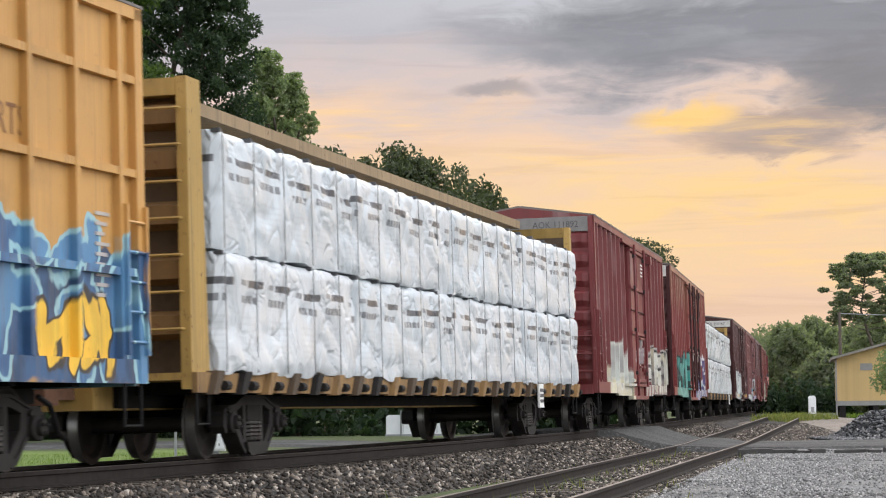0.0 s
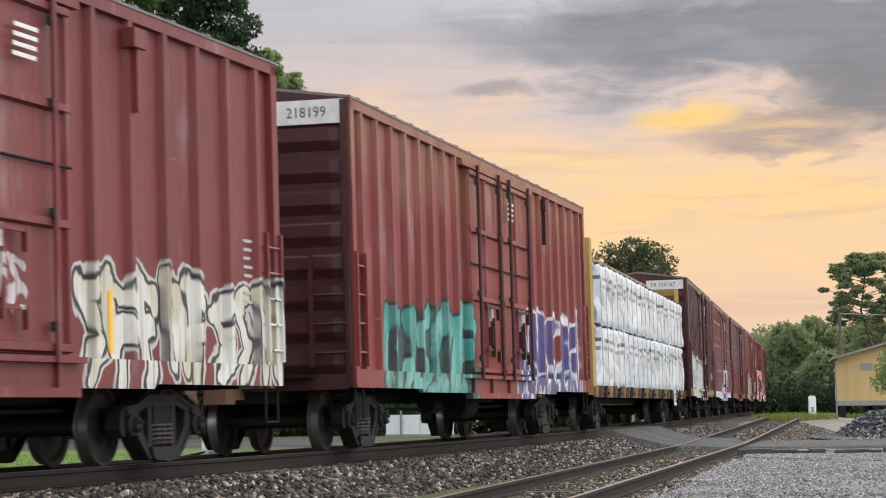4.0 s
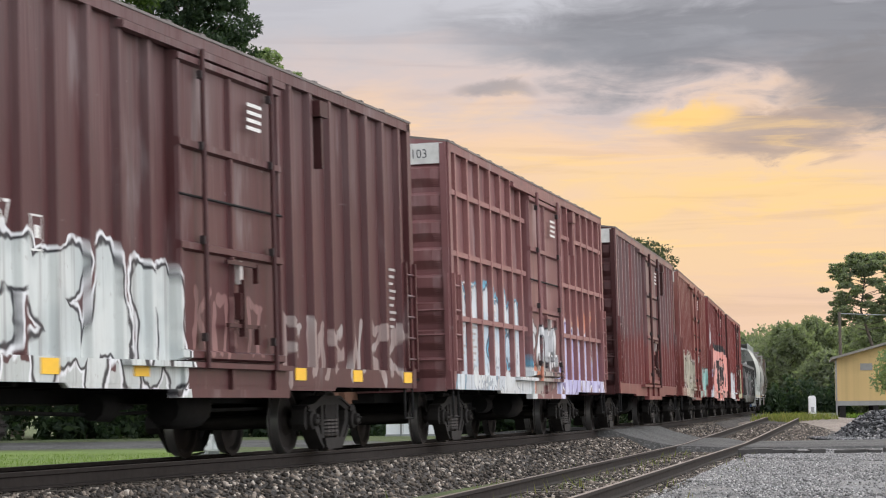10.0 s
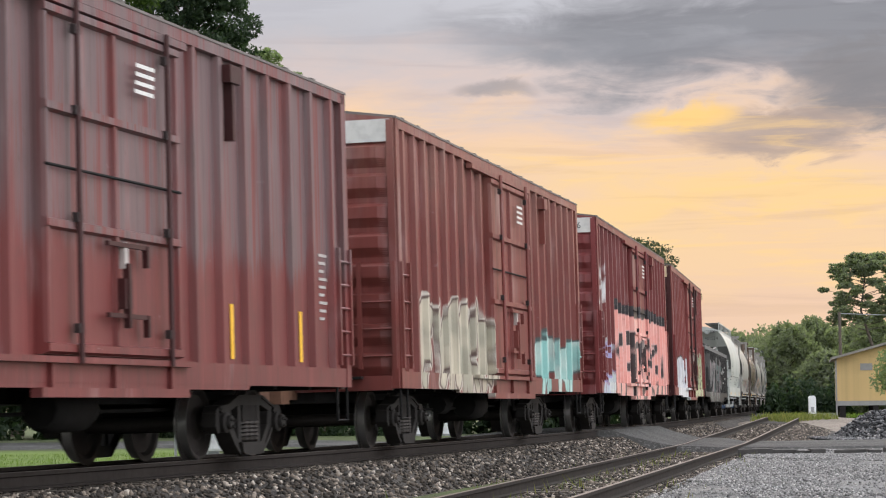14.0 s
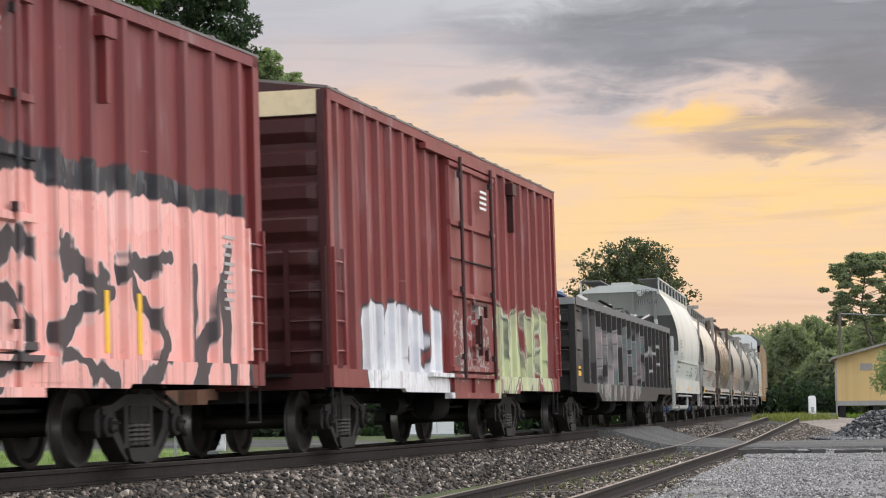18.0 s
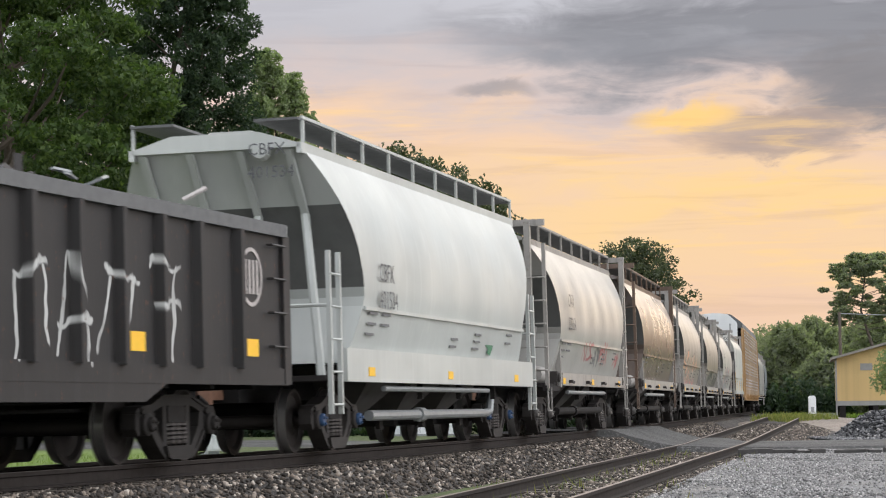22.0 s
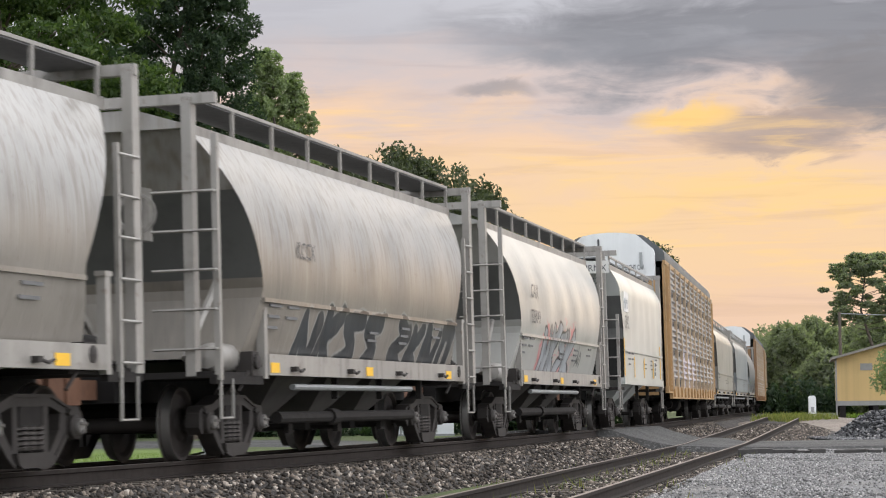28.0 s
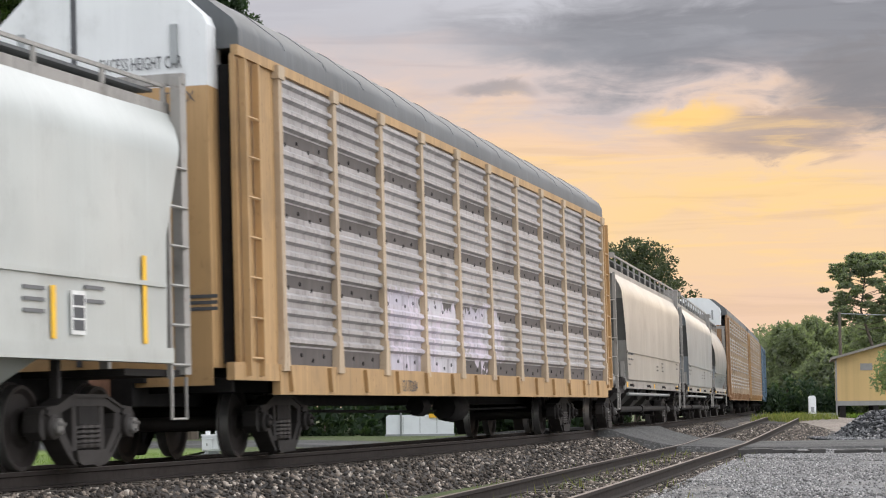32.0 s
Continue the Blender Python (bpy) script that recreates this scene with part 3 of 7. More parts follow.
def wheelset():
    """Wheelset mesh whose running treads are polished steel."""
    if "wheels" not in CACHE:
        me = wheelset_mesh().mesh("wheelset", 35)
        me.materials.append(TREAD)
        me.materials.append(RIM)
        for p in me.polygons:
            if math.hypot(p.center.x, p.center.z) > 0.405 and abs(p.normal.y) < 0.75:
                p.material_index = 1
        CACHE["wheels"] = me
    return CACHE["wheels"]


WHEELSETS = []


WHITE_END = plain("dull_white_end_paint", (0.58, 0.57, 0.54), 0.6, 0, 0.4, 6)


def truck(car, x, offset, cap=None):
    iron = CAST if cap else SOOTY

    def bolster():
        m = M()
        m.prism([(-0.24, 0.42), (0.24, 0.42), (0.24, 0.60), (0.16, 0.70), (-0.16, 0.70), (-0.24, 0.60)], -1.08, 1.08, "y")
        m.lathe([(0.0, 0.70), (0.26, 0.70), (0.26, 0.80), (0.0, 0.80)], 14, "z")
        for o in (-1, 1):
            m.box(o * 0.32 - 0.05, o * 0.32 + 0.05, -0.95, 0.95, 0.33, 0.41)
        return m
    tr = obj("truck", kept("truck", bolster), GRIME, car, "grimy cast steel truck bolster", (x, 0, 0))
    for o in (-1, 1):
        obj("side_frame", kept("side_frame", side_frame_mesh), iron, tr, "dusty cast side frame", (0, o * 1.0, 0))
        if o < 0:
            for q in (-0.165, 0.0, 0.165):
                obj("coil_spring", kept("coil_spring", spring_mesh), SPRING, tr, "", (q, o * 1.03, 0))
        for e in (-0.89, 0.89):
            obj("journal_bearing", kept("journal_bearing", journal_mesh, 40), iron, tr, "", (e, o * 1.05, 0.43))
            if o < 0:
                obj("bearing_cap", kept("bearing_cap", cap_mesh, 40), cap or iron, tr, "", (e, -1.15, 0.43))
    for e in (-0.89, 0.89):
        obj("brake_shoe", kept("brake_shoe", lambda: M().prism([(-0.03, 0.30), (0.06, 0.32), (0.06, 0.56), (-0.03, 0.58), (-0.055, 0.44)], -0.84, -0.66, "y")), GRIME, tr, "", (e - math.copysign(0.47, e), 0, 0))
        ws = obj("wheelset", wheelset(), TREAD, tr, "steel wheels on their axle", (e, 0, 0.427))
        WHEELSETS.append((ws, e, offset + x))
    return tr


CARS = []
LOCK = plain("greasy_lock_steel", (0.022, 0.013, 0.013), 0.6, 0, 0.4, 8)


def begin(name, offset, half, label, category, group):
    car = tagged(new(name), label, category, group)
    CARS.append((car, offset, half))
    return car


def coupler(car, half, mat=None):
    def make():
        m = M()
        m.box(-0.55, 0.1, -0.09, 0.09, 0.72, 0.94)
        m.prism([(-0.62, -0.16), (-0.95, -0.14), (-1.02, 0.02), (-0.9, 0.17), (-0.62, 0.13)], 0.66, 1.0, "z")
        return m

    def hose():
        return M().tube([(-0.1, 0.35, 0.75), (-0.35, 0.36, 0.66), (-0.6, 0.33, 0.38), (-0.9, 0.25, 0.30), (-1.1, 0.15, 0.36)], 0.03)
    for o in (-1, 1):
        turn = Matrix.Translation((o * half, 0, 0)) @ Matrix.Rotation(0 if o < 0 else math.pi, 4, "Z")
        obj("coupler", kept("coupler", make), RUST, car, "rusty knuckle coupler", turn)
        obj("brake_hose", kept("brake_hose", hose), BLACK, car, "", turn)


def rung(w):
    return kept(("grab_iron", round(w, 2)), lambda: M().tube([(-w / 2, 0.07, 0), (-w / 2, 0, 0), (w / 2, 0, 0), (w / 2, 0.07, 0)], 0.017, 5))


def step_mesh():
    return kept("sill_step", lambda: M().tube([(-0.2, 0, 0.86), (-0.2, 0, 0.42), (0.2, 0, 0.42), (0.2, 0, 0.86)], 0.02, 5))


def underbody(car, half, b, z=0.95, belly=True):
    def sill():
        m = M()
        m.box(-half, half, -0.36, 0.36, z - 0.28, z - 0.02)
        m.box(-half, half, -0.5, 0.5, z - 0.02, z + 0.04)
        for x in np.arange(-half + 0.6, half - 0.3, 1.3):
            m.box(x - 0.06, x + 0.06, -1.35, 1.35, z - 0.14, z + 0.02)
        return m
    obj("center_sill", sill(), BLACK, car, "sooty black center sill and cross bearers")
    if belly:
        def tank():
            return M().lathe([(0.0, -0.55), (0.2, -0.52), (0.24, -0.4), (0.24, 0.4), (0.2, 0.52), (0.0, 0.55)], 12, "x", (0, 0, 0))
        obj("air_tank", kept("air_tank", tank, 40), BLACK, car, "", (0.9, -0.75, z - 0.34))
        obj("brake_cylinder", kept("brake_cylinder", lambda: M().lathe([(0.0, -0.3), (0.15, -0.3), (0.17, 0.1), (0.05, 0.2), (0.03, 0.8), (0.0, 0.8)], 10, "x"), 40), BLACK, car, "", (-1.2, -0.7, z - 0.32))
        obj("brake_rod", kept(("brake_rod", round(b, 1)), lambda: M().tube([(-b + 1.1, -0.5, z - 0.35), (-1.4, -0.62, z - 0.40), (b - 1.1, -0.5, z - 0.35)], 0.022, 5)), BLACK, car)


# ---------------------------------------------------------------- box cars
ROOF = plain("weathered_roof_metal", (0.16, 0.14, 0.13), 0.6, 0.2, 0.4, 5)


def box_car(offset, L, label, mat, end_mat=None, roof_mat=None, ribs=11, door_x=0.3, door_w=3.4, doors=1, patch=None, eave=4.68,
            frame_panels=False, marks=(), end_mark=None, yellow=(), patches=(), rib_mat=None, sill_drop=0.0, placard=True, dark_marks=(), cross=False, name="box_car", door_mat=None, group="freight cars of the train"):
    half, w, zf, zs = L / 2, 1.545, 1.02, 0.84
    b = half - 2.35
    car = begin(name, offset, b, label, "box car", group)
    mat = mat(car) if callable(mat) else mat
    end_mat, roof_mat, rib_mat, door_mat = end_mat or mat, roof_mat or ROOF, rib_mat or mat, door_mat or mat
    dx0, dx1 = door_x - door_w * doors / 2, door_x + door_w * doors / 2
    body = obj("body", M().box(-half + 0.06, half - 0.06, -w, w, zf, eave - 0.12), mat, car)
    # corrugated ends
    def end():
        m, rows = M(), []
        zz = np.linspace(zf - 0.1, eave - 0.35, 130)
        for z in zz:
            q = ((z - zf) / 0.42) % 1.0
            d = -0.085 * (min(1.0, q / 0.30) if q < 0.72 else max(0.0, 1 - (q - 0.72) / 0.05) if q < 0.80 else 0.0)
            rows.append([(0.0, -1.6, z), (d * 0.2, -1.52, z), (d, -1.35, z), (d, 1.35, z), (d * 0.2, 1.52, z), (0.0, 1.6, z)])
        m.sheet(rows)
        return m
    em = kept(("end_panel", eave), end)
    for e in (-1, 1):
        turn = Matrix.Translation((e * half, 0, 0)) @ Matrix.Rotation(0 if e < 0 else math.pi, 4, "Z")
        ep = obj("end_panel", em, end_mat, car, "corrugated steel end", turn)
        obj("end_header", kept(("end_header", eave), lambda: M().prism([(-1.6, eave - 0.37), (1.6, eave - 0.37), (1.6, eave - 0.03), (0, eave + 0.2), (-1.6, eave - 0.03)], -0.03, 0.06, "x")), end_mat, ep)
        obj("end_sill", kept("end_sill", lambda: M().box(-0.1, 0.06, -1.5, 1.5, zs - 0.02, zf)), end_mat, ep)
        for y in (-1.55, 1.55):
            obj("end_post", kept(("end_post", eave), lambda: M().box(-0.06, 0.06, -0.05, 0.05, zs, eave - 0.05)), end_mat, ep, "", (0, y, 0))
    # roof with cross seams
    def roof():
        m = M()
        m.prism([(-1.64, eave - 0.03), (-1.64, eave), (0, eave + 0.24), (1.64, eave), (1.64, eave - 0.03), (0, eave + 0.1)], -half - 0.02, half + 0.02, "x")
        for x in np.arange(-half + 0.6, half - 0.3, 1.0):
            m.prism([(-1.60, eave), (0, eave + 0.235), (1.60, eave), (1.60, eave + 0.04), (0, eave + 0.285), (-1.60, eave + 0.04)], x - 0.05, x + 0.05, "x")
        return m
    obj("roof", kept(("roof", L, eave), roof), roof_mat, car, "weathered grey metal roof")
    for y in (-1, 1):
        obj("top_chord", kept(("top_chord", L, eave), lambda: M().box(-half, half, -0.045, 0.045, eave - 0.16, eave - 0.03)), mat, car, "", (0, y * 1.585, 0))
        def sill():
            m = M()
            m.box(-half, half, -0.035, 0.035, zs, zf + 0.06)
            m.prism([(-b + 1.35, zs + 0.01), (b - 1.35, zs + 0.01), (b - 1.45, zs - 0.05 - sill_drop), (-b + 1.45, zs - 0.05 - sill_drop)], -0.03, 0.03, "y")
            return m
        obj("side_sill", kept(("side_sill", L, b, sill_drop), sill), mat, car, "", (0, y * 1.585, 0))
        # side posts
        if frame_panels:
            post = kept(("side_post", eave, "t"), lambda: M().box(-0.045, 0.045, -0.05, 0.05, zf + 0.06, eave - 0.16))
        else:
            post = kept(("side_post", eave), lambda: M().prism([(-0.08, 0.0), (-0.05, -0.08), (0.05, -0.08), (0.08, 0.0)], zf + 0.06, eave - 0.16, "z"))
        for x0, x1 in ((-half, dx0), (dx1, half)):
            count = ribs - (0 if x0 < 0 or frame_panels else 1)
            for i in range(count):
                x = x0 + (x1 - x0) * (i + (0.55 if frame_panels else 0.72)) / (count + (0.1 if frame_panels else 0.44))
                obj("side_post", post, rib_mat, car, "", Matrix.Translation((x, y * (w if not frame_panels else 1.58), 0)) @ Matrix.Rotation(0 if y < 0 else math.pi, 4, "Z"))
            if frame_panels:
                for z in (1.95, 2.95, 3.9):
                    obj("side_rail", M().box(x0 + 0.05, x1 - 0.05, -0.04, 0.04, z - 0.04, z + 0.04), rib_mat, car, "", (0, y * 1.58, 0))
            # corner plate
        for e in (-1, 1):
            obj("corner_post", kept(("corner_post", eave), lambda: M().box(-0.09, 0.09, -0.05, 0.05, zs, eave - 0.05)), mat, car, "", (e * (half - 0.09), y * 1.58, 0))
        for hx in (dx1 + 1.6,):
            obj("door_hanger", kept("door_hanger", lambda: M().box(-0.16, 0.16, -0.12, 0.02, -0.10, 0.10).box(-0.04, 0.04, -0.09, 0.02, -0.75, -0.10)), end_mat, car, "", Matrix.Translation((hx, y * 1.60, eave - 0.34)) @ Matrix.Rotation(0 if y < 0 else math.pi, 4, "Z"))
        # doors
        for k in range(doors):
            cx = dx0 + door_w * (k + 0.5)
            dw = door_w / 2 - 0.05

            def door():
                return M().box(-dw, dw, -0.05, 0.05, 1.10, eave - 0.28)
            d = obj("door", kept(("door", door_w, eave), door), door_mat, car, "sliding steel door with lock rods", Matrix.Translation((cx, y * 1.585, 0)) @ Matrix.Rotation(0 if y < 0 else math.pi, 4, "Z"))
            for x in (-dw + 0.045, -0.02, dw - 0.045):
                obj("door_stile", kept(("door_stile", eave), lambda: M().prism([(-0.045, 0.0), (-0.03, -0.05), (0.03, -0.05), (0.045, 0.0)], 1.21, eave - 0.39, "z")), door_mat, d, "", (x, -0.05, 0))
            for z in (1.16, 2.32, 3.42, eave - 0.34):
                obj("door_rail", kept(("door_rail", door_w), lambda: M().prism([(-0.055, 0.0), (-0.035, -0.065), (0.035, -0.065), (0.055, 0.0)], -dw, dw, "x").turned()), door_mat, d, "", (0, -0.05, z))
            obj("cross_rod", kept(("cross_rod", door_w), lambda: M().bar((-dw, 0, 0), (dw, 0, 0), 0.016, 5)), BLACK, d, "", (0, -0.10, 2.86))
            for x in (-dw * 0.62, dw * 0.74):
                obj("lock_rod", kept(("lock_rod", eave), lambda: M().bar((0, 0, 1.02), (0, 0, eave - 0.2), 0.03, 8)), end_mat, d, "full-height lock rod", (x, -0.15, 0))
            for z in (1.5, 2.2):
                obj("lock_handle", kept("lock_handle", lambda: M().box(-0.5, 0.5, -0.02, 0.02, -0.022, 0.022).box(0.44, 0.5, -0.03, 0.03, -0.2, 0.02)), end_mat, d, "", (0.1, -0.15, z))
            for z in (1.35, 2.4, 3.42, 4.2):
                for x in (-dw * 0.62, dw * 0.74):
                    obj("rod_guide", kept("rod_guide", lambda: M().box(-0.06, 0.06, -0.03, 0.03, -0.045, 0.045)), LOCK, d, "", (x, -0.13, z))
            obj("latch_box", kept("latch_box", lambda: M().box(-0.09, 0.09, -0.05, 0.04, -0.15, 0.15).box(-0.03, 0.03, -0.07, 0.0, -0.34, 0.30)), end_mat, d, "dark latch gear", (0.05, -0.13, 1.72))
            obj("hasp", kept("hasp", lambda: M().box(-0.05, 0.05, -0.03, 0.03, -0.13, 0.13)), DIM_INK, d, "scuffed pale hasp", (0.05, -0.13, 2.1))
        ta, tb = dx0 - (1.4 if doors == 1 else 0.4), dx1 + 0.2
        obj("lower_door_track", M().box(ta, tb, -0.06, 0.06, 1.02, 1.08), mat, car, "", (0, y * 1.66, 0))
        obj("upper_door_track", M().box(ta, tb, -0.05, 0.05, eave - 0.27, eave - 0.19), mat, car, "", (0, y * 1.64, 0))
        def guard():
            m = M().box(dx0 - 0.1, dx1 + 0.1, -0.06, 0.06, 0.70, 0.79)
            for x in np.arange(dx0 + 0.2, dx1, 1.45):
                m.box(x - 0.04, x + 0.04, -0.04, 0.05, 0.72, 1.03)
            return m
        obj("sill_guard", guard(), mat, car, "", (0, y * 1.63, 0))
    # ladders: rungs at both near corners, an end ladder, sill steps
    for e in (-1, 1):
        x = e * (half - 0.27)
        for z in ((1.30, 1.68, 2.06, 2.44) if e < 0 else (1.25, 1.55, 1.85, 2.15, 2.45)):
            for y in (-1, 1):
                obj("grab_iron", rung(0.46), rib_mat, car, "", Matrix.Translation((x, y * 1.645, z)) @ Matrix.Rotation(0 if y < 0 else math.pi, 4, "Z"))
        for z in (1.30, 1.68, 2.06):
            obj("grab_iron", rung(0.46), end_mat, car, "", Matrix.Translation((e * (half + 0.12), -1.32, z)) @ Matrix.Rotation(radians(-90 * e), 4, "Z").inverted())
        for o in (-0.25, 0.25):
            obj("ladder_rail", kept("box_ladder_rail", lambda: M().box(-0.022, 0.022, -0.03, 0.03, 1.12, 2.62)), rib_mat, car, "", (x + o * 0.92, -1.645, 0))
            obj("ladder_rail", kept("box_ladder_rail", lambda: M()), end_mat, car, "", (e * (half + 0.13), -1.32 + o, 0))
        for y in (-1, 1):
            obj("sill_step", step_mesh(), BLACK, car, "", (x, y * 1.58, 0))
    obj("crossover_step", kept("crossover_step", lambda: M().box(-0.28, 0.0, -1.1, 1.1, 0.98, 1.02)), BLACK, car, "", (-half, 0, 0))
    obj("hand_brake", kept("hand_brake", lambda: M().lathe([(0.2, 0.0), (0.24, 0.0), (0.24, 0.03), (0.2, 0.03), (0.2, 0.0)], 14, "x").box(-0.02, 0.09, -0.03, 0.03, -0.22, 0.22).box(-0.02, 0.09, -0.22, 0.22, -0.03, 0.03)), BLACK, car, "", (half + 0.02, 0.9, 2.4))
    if patch:
        obj("end_patch", M().box(-0.012, 0.0, -1.55, 1.55, eave - 0.36, eave - 0.04), patch, car, "whitish painted band", (-half - 0.035, 0, 0))
    if end_mark:
        if not patch:
            obj("number_board", M().box(-0.012, 0.0, -1.5, -0.3, eave - 0.36, eave - 0.06), WHITE_END, car, "white painted number panel", (-half - 0.035, 0, 0))
        letters(end_mark, 0.2, car, DARK_INK, on_end(-1.46 + 0.116 * len(end_mark), eave - 0.27, -half - 0.052), squeeze=0.92)
    # lettering stands in the flat panels between the posts
    def panel_x(i):
        k = (0.55, 0.1) if frame_panels else (0.72, 0.44)
        return -half + (dx0 + half) * (i + 0.5 + k[0]) / (ribs + k[1])
    wide = (dx0 + half) / (ribs + 0.44) - 0.18
    for text, first, z, size in marks:
        for i, word in enumerate(text.split()):
            sq = min(1.0, wide / (0.62 * size * len(word)))
            letters(word, size, car, WHITE_INK, on_side(panel_x(first + i) + 0.13 - 0.31 * size * len(word) * sq, z, w + 0.006), squeeze=round(sq, 2))
    if marks:
        for i in range(2):
            for k in range(6):
                obj("data_line", kept(("panel_line", k % 3, round(wide, 2)), lambda: M().box(-wide * 0.36, wide * (0.36 - 0.14 * (k % 3)), -0.003, 0.003, -0.018, 0.018)), DIM_INK, car, "", (panel_x(i) + 0.05, -w - 0.007, 1.85 - k * 0.105))
        sb = obj("stencil_box", kept("stencil_box", lambda: M().box(-0.13, 0.13, -0.003, 0.003, -0.17, 0.17)), WHITE_INK, car, "small white stencilled square", (panel_x(3) + 0.03, -w - 0.005, 2.22))
        obj("stencil_field", kept("stencil_field", lambda: M().box(-0.11, 0.11, -0.003, 0.003, -0.15, 0.15)), mat, sb, "", (0, -0.003, 0))
        obj("stencil_line", kept("stencil_line", lambda: M().box(-0.06, 0.06, -0.003, 0.003, -0.05, 0.07)), WHITE_INK, sb, "", (0, -0.006, 0))
    for text, x, z, size in dark_marks:
        letters(text, size, car, FADED_INK, on_side(x, z, w + 0.006), squeeze=0.85)
    if cross:
        obj("emblem", M().prism([(0, 3.75), (0.16, 3.75), (0.85, 4.42), (0.69, 4.42)], -0.004, 0.004, "y").prism([(0.69, 3.75), (0.85, 3.75), (0.16, 4.42), (0.0, 4.42)], -0.007, -0.001, "y"), RED_INK, car, "faded red crossed emblem", (3.3, -w - 0.008, 0))
    if placard:
        for z in (0.0, -0.09, -0.18, -0.27):
            obj("placard_line", kept("placard_line", lambda: M().box(-0.24, 0.24, -0.003, 0.003, -0.02, 0.02)), WHITE_INK, car, "stencilled notice line", (door_x + 0.68 + z * 0.15, -1.72, eave - 0.62 + z))
    for x in patches:
        obj("reflector", kept("reflector", lambda: M().box(-0.2, 0.2, -0.004, 0.004, -0.075, 0.075)), YELLOW_INK, car, "yellow reflective patch", (x, -1.626, 0.99))
    def in_panel(x):
        k = (0.55, 0.1) if frame_panels else (0.72, 0.44)
        c = ribs - (0 if frame_panels else 1)
        return min([panel_x(i) for i in range(-1, ribs)] + [dx1 + (half - dx1) * (i + 0.5 + k[0]) / (c + k[1]) for i in range(-1, c)], key=lambda p: abs(p - x))
    for x in yellow:
        x = in_panel(x)
        obj("reflector", kept("tall_reflector", lambda: M().box(-0.05, 0.05, -0.004, 0.004, 0, 0.62)), YELLOW_INK, car, "yellow reflective stripe", (x, -w - 0.008, 1.14))
    # small data lines near the corner
    for k in range(9):
        obj("data_line", kept(("data_line", k % 3), lambda: M().box(-0.16, 0.16 - 0.06 * (k % 3), -0.003, 0.003, -0.018, 0.018)), DIM_INK, car, "", (half - 0.85, -w - 0.007, 2.5 - k * 0.10))
    underbody(car, half, b)
    coupler(car, half)
    truck(car, -b, offset), truck(car, b, offset)
    return car

# ---------------------------------------------------------------- center beam cars with wrapped lumber


def wrapped_pack(L, h, seed):
    """A film-wrapped lumber pack: bulging, creased faces with strap dents."""
    rng = random.Random(seed)
    m = M()
    nx, nz = int(L / 0.08), 18
    ph = rng.random() * 9

    def face(sgn):
        rows = []
        for j in range(nz + 1):
            row = []
            v = j / nz
            for i in range(nx + 1):
                u = i / nx
                x = -L / 2 + L * u
                p = noise.noise(Vector((x * 1.1 + v * 0.8 + ph, v * 1.3 * h, seed))) * 0.07 + noise.noise(Vector((x * 3.0 - v, v * 2.4 + ph, seed))) * 0.012
                fold = -0.055 * max(0.0, 1 - abs(noise.noise(Vector((x * 1.5 + v * 1.9 + ph, x * 0.5 - v * 1.3, seed + 5)))) * 7)
                dent = 0.0
                edge = -0.07 * (max(0, v - 0.94) / 0.06) ** 2 - 0.03 * (max(0, 0.08 - v) / 0.08) ** 2 - 0.10 * (max(0, abs(u - 0.5) - 0.488) / 0.012) ** 2
                sag = (0.08 * noise.noise(Vector((x * 1.5, seed, 2))) - 0.01 if j == 0 else 0)
                row.append((x, sgn * (0.56 + p + fold + dent + edge), h * v + sag))
            rows.append(row)
        return rows
    near, rear = face(-1), face(1)
    m.sheet(near)
    m.sheet(rear)
    m.sheet([near[-1], rear[-1]])
    m.sheet([near[0], rear[0]])
    m.sheet([[r[0] for r in near], [r[0] for r in rear]])
    m.sheet([[r[-1] for r in near], [r[-1] for r in rear]])
    return m


GREYSTRAP = plain("grey_strapping", (0.16, 0.165, 0.17), 0.6, 0, 0.3, 9)
WRAPS = [wrap_mat("white_lumber_wrap", (0.61, 0.64, 0.665), 1.16, 0.0), wrap_mat("white_lumber_wrap_b", (0.575, 0.615, 0.645), 1.16, 0.3)]


# rusty pockets; on the bulkhead it also paints the recess shade
RUSTY_RECESS = plain("rusty_recess_shade_steel", (0.07, 0.045, 0.025), 0.8, 0, 0.5, 6)


